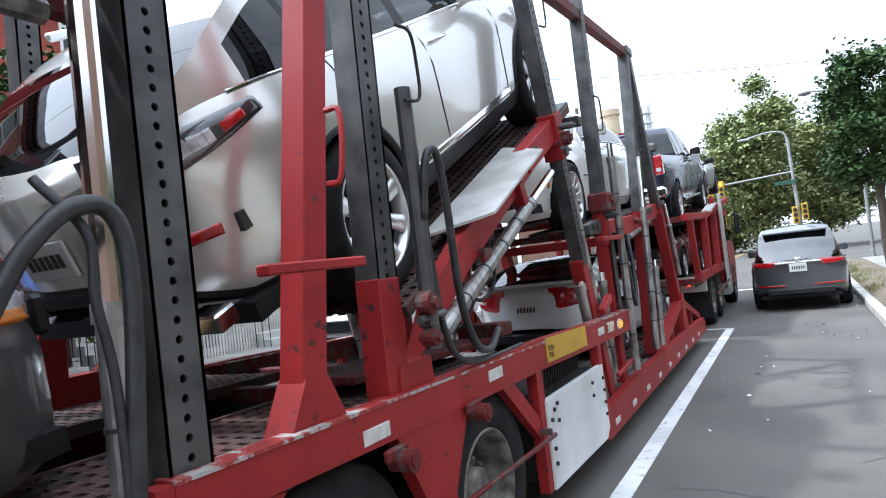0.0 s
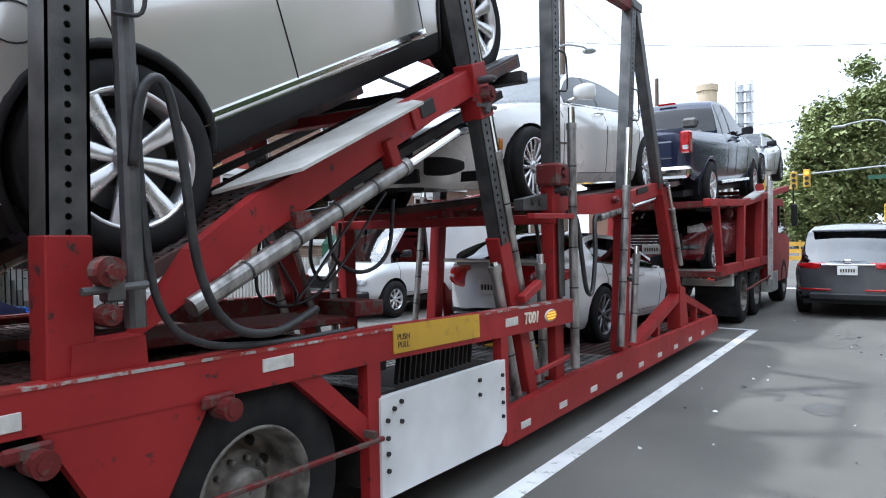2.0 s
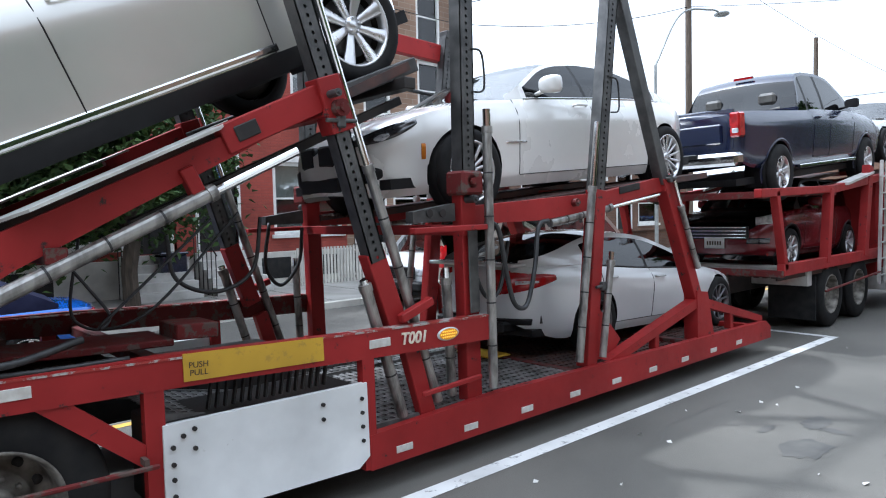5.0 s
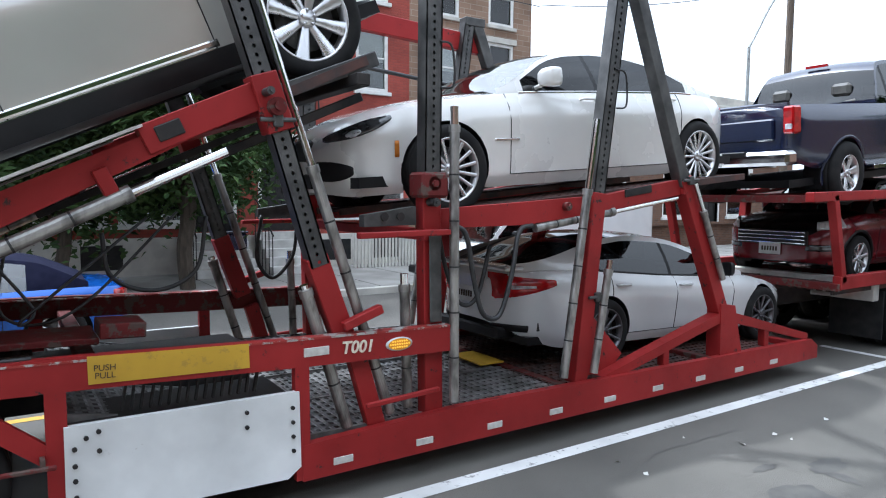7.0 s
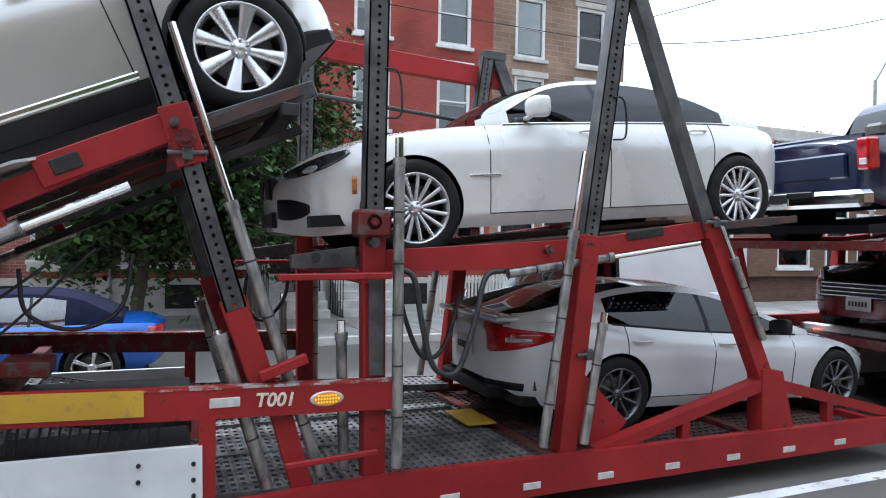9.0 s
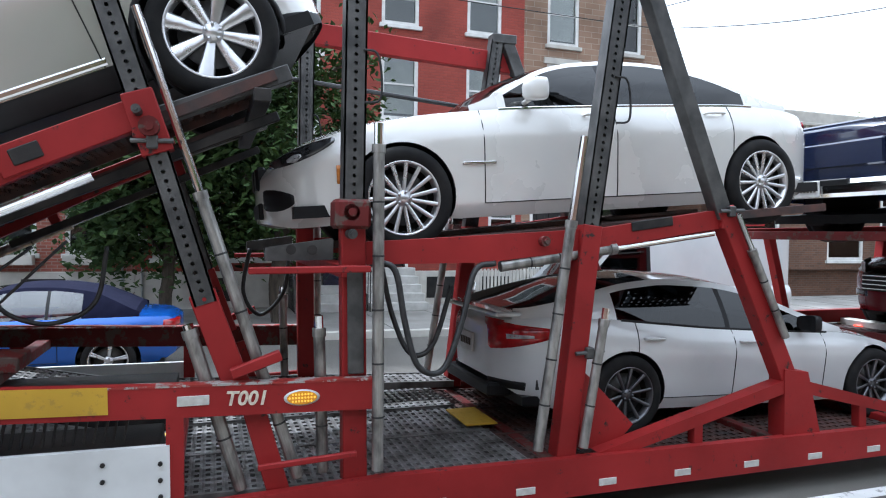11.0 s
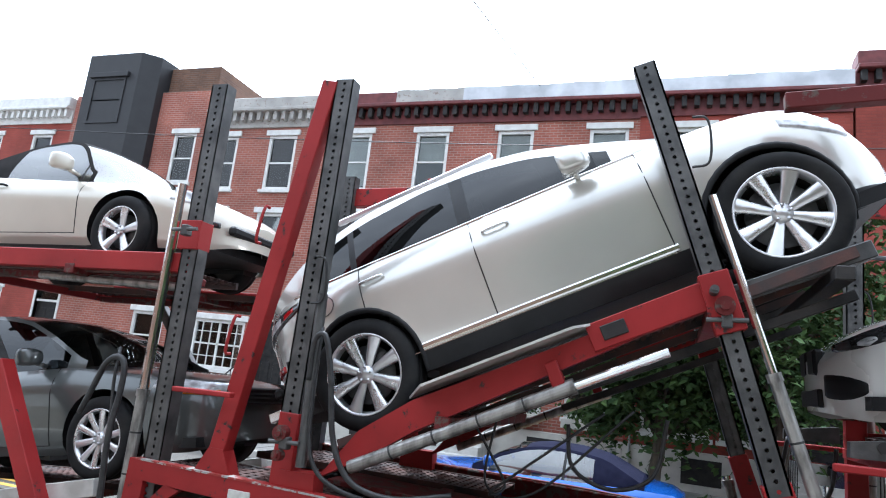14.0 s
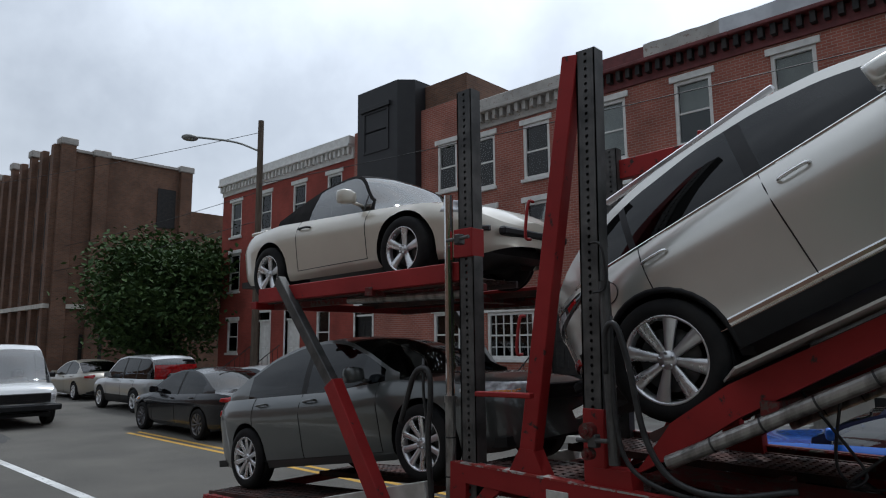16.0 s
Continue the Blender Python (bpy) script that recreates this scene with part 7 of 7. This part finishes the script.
house("tan stone-faced row house", 10.16, 14.6, 10.0, row((11.35, 13.4), zs=(8.05, 5.75)) + [(12.6, 2.4, 1.5, 1.8, 0.3)], "brick_tan", doors=(11.0,), cornice="cornice_grey", lintel="stone")
house("low brick shop building with stone cornice", 16.4, 30.0, 6.0, [(x, 4.2, 1.0, 1.4) for x in (18, 20.5, 23, 25.5, 28)] + [(x, 2.2, 1.6, 1.8) for x in (18.4, 22, 26)], "brick_old", doors=(24.1,), cornice="stone", steps=False, belt=False)
house("red brick corner row house with white cornice", -28.8, -23.65, 10.2, row((-27.5, -24.9), zs=(8.05, 5.45)) + [(-27.5, 2.4, 1.0, 1.5)], "brick_paint", doors=(-24.8,), cornice="white_paint")
house("red brick row house with white cornice", -23.65, -18.55, 10.2, row((-22.25, -19.8), zs=(8.05, 5.45)) + [(-20.45, 2.5, 0.9, 1.8)], "brick_paint", doors=(-22.6,), cornice="white_paint")
bay_h = house("brick row house with a tall black bay", -18.55, -12.6, 10.3, [(-13.55, 8.0, 0.9, 1.65), (-13.55, 5.5, 0.9, 1.65), (-13.65, 2.3, 1.2, 1.45)], "brick_red", doors=(-17.9,), cornice=None, cor_h=0.0)
bm = bmesh.new()
prism(bm, [(-17.9, 7.4), (-14.8, 7.4), (-14.8, 11.4), (-17.9, 11.4)], FACADE - 0.75, FACADE + 3.0)
bmesh.ops.bevel(bm, geom=[e for e in bm.edges if abs(e.verts[0].co.x - e.verts[1].co.x) < 0.01 and abs(e.verts[0].co.y - e.verts[1].co.y) < 0.01 and e.verts[0].co.y < FACADE], offset=0.45, segments=1, affect="EDGES")
part("bay", bm, "black_panel", bay_h, "tall black clad bay")
# blind added nearly full height; its pale colour stands in for the pane's reflection
add_window(bay_h, -16.4, 9.75, 1.4, 1.6, FACADE - 0.80, 0.95, "black_panel", sill=False)
bm = bmesh.new()
box(bm, (-17.9, FACADE - 0.4, 3.85), (-14.8, FACADE + 0.1, 4.35), 0.02)
part("sign_panel", bm, "black_panel", bay_h)
bm = bmesh.new()
box(bm, (-14.8, FACADE + 0.2, 10.2), (-12.8, FACADE + 4, 11.25), 0.02)
part("roof_room", bm, "brick_old", bay_h)
# silver roofing sheet, torn, over the middle houses
sr = thing("roof_sheet", "torn silver roofing sheet along the parapet", "roofing")
for k, (xa, xb, za) in enumerate(((-6.1, -4.1, 9.87), (-4.1, -1.1, 9.88), (-1.1, 2.6, 9.9), (2.6, 5.28, 9.93))):
    bm = bmesh.new()
    pts = [(xa, za - 0.42)] + [(xa + (xb - xa) * i / 8, za + 0.014 * math.sin(i * 1.7 + k)) for i in range(9)] + [(xb, za - 0.36)]
    prism(bm, pts, FACADE - 0.31, FACADE - 0.285)
    part("sheet_panel", bm, "silver_roof" if k else "cornice_grey", sr)
# flower boxes
for fx in (-1.85, -0.3):
    fb = thing("flower_box", "window box with green plants under a sash window", "planter", group="window boxes")
    bm = bmesh.new()
    box(bm, (fx - 0.5, FACADE - 0.34, 1.16), (fx + 0.5, FACADE - 0.085, 1.38), 0.015)
    part("box", bm, "stone", fb)
    bm = bmesh.new()
    for k in range(260):
        p = Vector((fx + random.gauss(0, 0.25), FACADE - 0.2 + random.gauss(0, 0.09), 1.4 + abs(random.gauss(0, 0.14))))
        q = Euler((random.uniform(0, 6), random.uniform(0, 6), random.uniform(0, 6))).to_matrix() * 0.05
        bm.faces.new([bm.verts.new(p + q @ Vector(v)) for v in ((-1, 0, 0), (0, -0.5, 0), (1, 0, 0), (0, 0.5, 0.2))])
    tagged(part("foliage", bm, "leaf_dark", fb), kind="stuff")
# meter box, pipes, bin, cellar windows
for px in (0.35, 0.75):
    bm = bmesh.new()
    tube(bm, (px, FACADE - 0.09, 0.14), (px, FACADE - 0.09, 4.2), 0.025, 8)
    tagged(part("drain_pipe", bm, "grey_metal", None), "grey service pipe on the house wall", "pipe")
bm = bmesh.new()
box(bm, (0.64, FACADE - 0.2, 1.55), (0.86, FACADE - 0.06, 1.85), 0.02)
tagged(part("meter_box", bm, "grey_metal", None), "grey electric meter box on brick wall", "meter box")
for cx in (-5.9, -1.2, 2.3, 7.9, 9.4, 13.0):
    bm = bmesh.new()
    box(bm, (cx - 0.42, FACADE - 0.066, 0.3), (cx + 0.42, FACADE - 0.05, 0.85))
    tagged(part("cellar_grille", bm, "iron", None), "dark cellar window grille in stone base", "grille", group="cellar windows")
wb_ = thing("wheelie_bin", "dark blue wheelie bin against the house", "bin")
bm = bmesh.new()
box(bm, (5.0 - 0.3, 11.7, 0.2), (5.3, 12.2, 1.1), 0.04)
part("bin_body", bm, "navy", wb_)
bm = bmesh.new()
box(bm, (4.68, 11.66, 1.1), (5.32, 12.24, 1.16), 0.02)
part("lid", bm, "navy", wb_)
# picket fence in front of the right-hand houses
fence = thing("iron_fence", "pale picket fence in front of the houses", "fence")
for k in range(46):
    bm = bmesh.new()
    box(bm, (8.0 + k * 0.1, 11.55, 0.14), (8.06 + k * 0.1, 11.57, 1.1))
    part("picket", bm, "stone", fence)
for z in (0.3, 0.95):
    bm = bmesh.new()
    box(bm, (7.95, 11.575, z), (12.6, 11.61, z + 0.05))
    part("fence_rail", bm, "stone", fence)
tagged(part("tarp_cover", box(bmesh.new(), (11.6, 11.0, 0.15), (13.2, 11.5, 1.7), 0.25), "tarp", None), "green tarpaulin cover standing on the pavement", "cover")

# old warehouse down the street
wh = thing("warehouse", "tall old brown brick warehouse with ribbed walls and barred windows", "warehouse")
WX, WY = -41.2, 8.6
bm = bmesh.new()
box(bm, (-110, WY, 0), (WX, 16.7, 13.6))
part("wall", bm, "brick_old", wh)
bm = bmesh.new()
box(bm, (-80, 16.72, 0), (WX - 3.0, 21.5, 11.6))
part("rear_wing", bm, "brick_old", wh)
# brick ribs and the barred windows between them
for k in range(30):
    bm = bmesh.new()
    box(bm, (WX - 0.55 - k * 2.1, WY - 0.32, 0), (WX - k * 2.1, WY + 0.05, 13.9), 0.02)
    part("rib", bm, "brick_old", wh)
    for r in range(4):
        bm = bmesh.new()
        box(bm, (WX - 1.75 - k * 2.1, WY - 0.04, 1.6 + r * 3.1), (WX - 0.85 - k * 2.1, WY + 0.02, 3.8 + r * 3.1))
        part("barred_window", bm, "iron", wh)
for y0, y1, z in ((WY, WY + 0.8, 14.2), (WY + 1.9, WY + 2.7, 13.8), (15.9, 16.7, 13.8)):
    bm = bmesh.new()
    box(bm, (WX - 0.1, y0, 0), (WX + 0.3, y1, z - 0.3), 0.02)
    part("rib", bm, "brick_old", wh)
    bm = bmesh.new()
    box(bm, (WX - 0.5, y0 - 0.08, z - 0.3), (WX + 0.36, y1 + 0.1, z + 0.12), 0.05)
    part("cap_stone", bm, "cornice_grey", wh)
for k in range(9):
    bm = bmesh.new()
    box(bm, (WX - 0.65 - (k + 1) * 4.2, WY - 0.4, 13.9), (WX + 0.1 - (k + 1) * 4.2, WY + 0.4, 14.35), 0.05)
    part("cap_stone", bm, "cornice_grey", wh)
bm = bmesh.new()
box(bm, (WX - 0.2, WY, 13.6), (WX + 0.12, 16.7, 13.78), 0.02)
part("coping", bm, "cornice_grey", wh)
for y0, z0, w, hh in ((14.5, 9.6, 1.2, 2.6), (14.5, 6.6, 1.2, 2.0), (13.6, 1.2, 1.4, 2.4), (10.3, 0.3, 1.3, 2.4)):
    bm = bmesh.new()
    box(bm, (WX, y0, z0), (WX + 0.05, y0 + w, z0 + hh))
    part("barred_window", bm, "iron", wh)
bm = bmesh.new()
box(bm, (WX - 0.05, WY, 4.2), (WX + 0.16, 16.7, 4.45))
part("stone_band", bm, "stone", wh)
bm = bmesh.new()
box(bm, (-100, WY - 0.36, 4.2), (WX + 0.1, WY - 0.02, 4.45))
part("stone_band", bm, "stone", wh)
# unseen wall added behind the camera: closes the street, cuts low sky light
bm = bmesh.new()
box(bm, (-90, -18, 0), (60, -14, 9.0))
tagged(part("sky_blocking_wall", bm, "brick_old", None), "unseen plain brick wall added to cut sky light from the near side", "wall", kind="structure")
# far brick row beyond the crossing
far = thing("row_house", "distant brick houses beyond the crossing", "house", group="row of brick houses")
bm = bmesh.new()
box(bm, (62, 12.5, 0), (110, 24, 9.5))
part("wall", bm, "brick_old", far)
for k in range(16):
    for z in (2.2, 5.0, 7.4):
        part("window", box(bmesh.new(), (62.6 + k * 2.9, 12.38, z), (63.7 + k * 2.9, 12.5, z + 1.5)), "white_paint", far)
far2 = thing("row_house", "low brick houses far beyond the trees", "house", group="row of brick houses")
part("wall", box(bmesh.new(), (70, -40, 0), (110, -14, 6)), "brick_old", far2)
# stacks of the power plant
st = thing("chimney_stack", "tall tan concrete chimney of a power plant", "chimney")
bm = bmesh.new()
tube(bm, (185, 40.8, 0), (185, 40.8, 40), 3.3, 24, 2.4)
tube(bm, (185, 40.8, 39), (185, 40.8, 40.6), 2.8, 24)
part("shaft", bm, "chimney_tan", st)
tw_ = thing("steel_stack", "pale steel twin stack of a power plant", "chimney")
for dy in (-1.1, 1.1):
    part("flue", tube(bmesh.new(), (190, 32.4 + dy, 0), (190, 32.4 + dy, 40.5), 0.8, 16), "steel_far", tw_)
for k in range(13):
    part("gantry", box(bmesh.new(), (188.8, 30.3, 5 + k * 2.8), (191.2, 34.5, 5.2 + k * 2.8)), "steel_far", tw_)
for yy in (30.3, 34.3):
    part("lattice_leg", box(bmesh.new(), (188.6, yy, 0), (188.9, yy + 0.3, 41.5)), "steel_far", tw_)
pl = thing("power_plant", "pale industrial plant buildings far off", "plant")
for b in ((150, 10, 0, 170, 34, 9), (155, 36, 0, 175, 60, 12), (140, 18, 0, 150, 26, 6), (160, 14, 9, 163, 17, 22)):
    part("plant_block", box(bmesh.new(), b[:3], b[3:]), "steel_far", pl)


# ---------- trees ----------
def tree(label, x, y, height, crown, trunk_h, leaf, n, r0=0.16, size=0.11, squash=1.0):
    t = thing("tree", label, "tree", Matrix.Translation((x, y, 0.12 if -33 < x < 30 and abs(y) < 12.4 else 0.0)), group="street trees")
    rnd = random.Random(int(x * 31 + y * 7))
    bm = bmesh.new()
    tips = []
    sweep(bm, spline([(0, 0, 0), (rnd.uniform(-.05, .05), 0.03, trunk_h * 0.5), (0.04, 0, trunk_h), (0.1, 0.05, height * 0.7)], 4), r0, 8)
    for k in range(11):
        a = k * 2.4
        z0 = trunk_h * 0.85 + (height - trunk_h) * 0.5 * rnd.random()
        rr = crown * rnd.uniform(0.5, 0.95)
        tip = Vector((rr * math.cos(a), rr * math.sin(a), min(height * 0.95, z0 + rnd.uniform(0.5, 0.5 * height - 0.2))))
        sweep(bm, spline([(0, 0, z0), (tip.x * 0.4, tip.y * 0.4, z0 + (tip.z - z0) * 0.6), tuple(tip)], 4), r0 * 0.3, 5)
        tips += [tip, tip * 0.65 + Vector((0, 0, z0 * 0.35))]
    part("trunk", bm, "bark", t)
    verts, faces = [], []
    zc, zr = (trunk_h + height) / 2, (height - trunk_h) / 2
    clumps = []
    for k in range(46):
        u, v = rnd.uniform(0, 2 * math.pi), rnd.uniform(-1, 1)
        q = rnd.uniform(0.55, 1.0)
        s = math.sqrt(1 - v * v)
        clumps.append((Vector((crown * q * s * math.cos(u), crown * q * s * math.sin(u), zc + zr * q * v * squash)), rnd.uniform(0.22, 0.42) * crown))
    for tip in tips:
        clumps.append((tip, 0.28 * crown))
    for k in range(n):
        c, s = clumps[k % len(clumps)]
        p = c + Vector((rnd.gauss(0, s * 0.5), rnd.gauss(0, s * 0.5), rnd.gauss(0, s * 0.4)))
        q = Euler((rnd.uniform(-0.9, 0.9), rnd.uniform(-0.9, 0.9), rnd.uniform(0, 6.3))).to_matrix() * size * rnd.uniform(0.7, 1.3)
        b = len(verts)
        verts += [p + q @ Vector(v) for v in ((-1, 0, 0), (-0.1, -0.55, 0.12), (1, 0, -0.1), (-0.1, 0.55, 0.12))]
        faces.append((b, b + 1, b + 2, b + 3))
    part_mesh("crown", mesh_of("crown", verts, faces), leaf, t)
    return t


tree("leafy street tree in front of the painted house", 3.5, 9.7, 5.7, 2.2, 1.6, "leaf_dark", 16000, 0.15, 0.085)
tree("dark street tree on the far pavement", 1.4, 10.1, 5.3, 2.3, 1.1, "leaf_dark", 20000, 0.12, 0.095)
tree("dense dark green tree at the corner", -31.0, 11.0, 7.7, 3.7, 0.6, "leaf_dark", 20000, 0.22, 0.15)
tree("dark green street tree beside the near pavement", 22.0, -3.9, 7.2, 1.45, 1.9, "leaf_dark", 15000, 0.12, 0.10)
tree("dark green street tree beside the near pavement", 29.0, -6.6, 7.0, 1.8, 1.9, "leaf_dark", 9000, 0.12, 0.11)
# unseen trees added behind the camera to darken the sky fill on the truck
for tx, ty in ((1.5, -9.5), (8.0, -9.0), (15.0, -8.4)):
    tree("dark green street tree beside the near pavement", tx, ty, 5.6, 2.3, 1.2, "leaf_dark", 4500, 0.15, 0.17)
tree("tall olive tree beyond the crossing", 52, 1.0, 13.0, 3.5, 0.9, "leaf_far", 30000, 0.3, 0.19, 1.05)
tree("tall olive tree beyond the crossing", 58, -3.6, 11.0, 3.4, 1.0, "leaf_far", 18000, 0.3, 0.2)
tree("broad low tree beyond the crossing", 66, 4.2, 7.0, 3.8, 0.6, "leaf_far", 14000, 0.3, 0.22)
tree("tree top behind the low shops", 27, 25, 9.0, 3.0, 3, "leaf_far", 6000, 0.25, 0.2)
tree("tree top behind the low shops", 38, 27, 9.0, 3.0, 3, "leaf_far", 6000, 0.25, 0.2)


# ---------- poles, lamps, wires, signals ----------
def pole(label, x, y, h, arm=None, r=0.14, mat="dark_wood"):
    p = thing("street_lamp" if arm else "utility_pole", label, "street lamp" if arm else "pole")
    part("pole", tube(bmesh.new(), (x, y, 0), (x, y, h), r, 12, r * 0.75), mat, p)
    if arm:
        dx, dy, z, drop_ = arm
        bm = bmesh.new()
        sweep(bm, spline([(x, y, z - drop_), (x + dx * 0.35, y + dy * 0.35, z - drop_ * 0.2), (x + dx * 0.8, y + dy * 0.8, z), (x + dx, y + dy, z)], 6), 0.04, 8)
        part("arm", bm, "grey_metal", p)
        bm = bmesh.new()
        bmesh.ops.create_uvsphere(bm, u_segments=14, v_segments=8, radius=1, matrix=Matrix.Translation((x + dx, y + dy, z - 0.03)) @ Matrix.Diagonal((0.30, 0.30, 0.11, 1)))
        part("lamp_head", bm, "grey_metal", p, smooth=True)
    return p


pole("dark wooden pole with a cobra-head street lamp", -20.2, 9.3, 10.45, (-1.2, -2.2, 9.6, 0.35))
pole("tall wooden pole beside the low shops", 23.63, 9.3, 13.0)
pole("curved grey street lamp by the low shops", 21.27, 9.3, 7.0, (4.2, -0.4, 9.5, 2.5), 0.07, "grey_metal")
pole("short wooden pole in the distance", 37.0, 9.5, 10.5)
pole("short wooden pole in the distance", 52.0, 9.5, 10.5)
pole("grey street lamp beyond the near pavement", 33.0, -4.4, 7.0, (-0.5, 1.9, 7.9, 0.8), 0.08, "grey_metal")


def wire(p, q, sag=0.4, r=0.012):
    bm = bmesh.new()
    P, Q = Vector(p), Vector(q)
    sweep(bm, [P.lerp(Q, k / 14) - Vector((0, 0, sag * 4 * (k / 14) * (1 - k / 14))) for k in range(15)], r, 4)
    tagged(part("overhead_wire", bm, "iron", None), "thin black overhead wire over the street", "wire", group="overhead wires")


wire((-20.2, 9.3, 8.0), (13.8, 11.2, 7.55), 0.3)
wire((-20.2, 9.3, 7.7), (-60, 9, 8.9), 0.5)
wire((-20.2, 9.3, 6.6), (-60, 8, 7.0), 0.5)
wire((-20.2, 9.3, 10.0), (-60, -2, 11.3), 0.5)
wire((13.8, 11.2, 7.6), (23.63, 9.3, 9.5), 0.3)
wire((23.63, 9.3, 12.3), (14, 12, 8.4), 0.3)
wire((23.63, 9.3, 11.5), (60, 9, 10), 0.6)
wire((23.63, 9.3, 9.5), (30, -12, 8.0), 0.5)
wire((33, -6, 7.0), (36, 14, 7.4), 0.3)
wire((-2.4, 1.5, 8.2), (-2.0, 12.2, 9.85), 0.02)
sigp = thing("traffic_signal", "traffic signals on a grey mast arm at the crossing", "traffic signal")
part("mast", tube(bmesh.new(), (41, -1.75, 0), (41, -1.55, 7.0), 0.12, 10, 0.08), "grey_metal", sigp)
part("arm", tube(bmesh.new(), (41, -1.6, 5.0), (41, 3.1, 4.75), 0.05, 8), "grey_metal", sigp)
bm = bmesh.new()
sweep(bm, spline([(41, -1.55, 6.9), (41, -1.35, 7.35), (41, -0.6, 7.5), (41, 0.5, 7.35)], 6), 0.05, 8)
part("lamp_arm", bm, "grey_metal", sigp)
part("lamp_head", box(bmesh.new(), (40.85, 0.4, 7.22), (41.15, 1.1, 7.36), 0.05), "grey_metal", sigp)
part("street_sign", box(bmesh.new(), (40.8, -1.75, 4.3), (40.84, -0.6, 4.52)), "green_paint", sigp)
for k, (sy, sz) in enumerate(((2.95, 4.45), (2.3, 4.55), (-1.5, 2.45), (-2.0, 2.6), (4.6, 4.5))):
    bm = bmesh.new()
    box(bm, (40.75, sy - 0.17, sz - 0.5), (41.0, sy + 0.17, sz + 0.5), 0.03)
    hd = part("signal_head", bm, "yellow", sigp)
    for q in range(3):
        part("signal_lens", tube(bmesh.new(), (40.74, sy, sz + 0.3 - 0.3 * q), (40.70, sy, sz + 0.3 - 0.3 * q), 0.11, 14), "orange_lamp" if q == 0 and k == 1 else "iron", hd)
    if k == 4:
        part("hanger", tube(bmesh.new(), (40.9, sy, sz + 0.5), (40.9, sy, 5.4), 0.02, 6), "iron", sigp)
# barricade by the crossing
bar_ = thing("road_barrier", "yellow road works barrier at the crossing", "barrier")
for k in range(3):
    part("board", box(bmesh.new(), (30, 1.2, 0.35 + 0.3 * k), (30.05, 4.8, 0.52 + 0.3 * k)), "line_yellow", bar_)
for y in (1.4, 4.6):
    part("stand", box(bmesh.new(), (29.98, y, 0), (30.07, y + 0.06, 1.2)), "line_yellow", bar_)
car("saloon_car", "blue saloon beyond the crossing", "car", axle_pose((40, 0.33), (37.2, 0.33), 4.6, 0.33), dict(MIT, paint="blue"))


# ---------- what moves ----------
def BLACK_ROWS(at):
    # waits at the kerb side beyond the tail deck, then pulls away
    return [(0.0, at("black", -8.9)), (14.0, at("black", -8.9)), (15.0, at("black", -9.2)), (15.5, at("black", -10.0)), (15.8, at("black", -11.7)), (16.0, at("black", -14.0))]


def motions():
    m0 = {k: o.matrix_basis.copy() for k, o in MOVERS.items()}

    def at(k, x):
        m = m0[k].copy()
        m.translation.x = x
        return m

    walk(MOVERS["suv"], [(0.0, at("suv", -16.8)), (2.0, at("suv", -6.0)), (3.5, at("suv", 2.1)), (4.0, at("suv", 4.8)), (4.7, at("suv", 8.6)), (7.0, at("suv", 22.0)), (16.0, at("suv", 76.0))])
    walk(MOVERS["black"], BLACK_ROWS(at))
    walk(MOVERS["van"], [(0.0, at("van", -84.0)), (12.0, at("van", -36.5)), (15.5, at("van", -21.9)), (16.0, at("van", -20.5))])


motions()
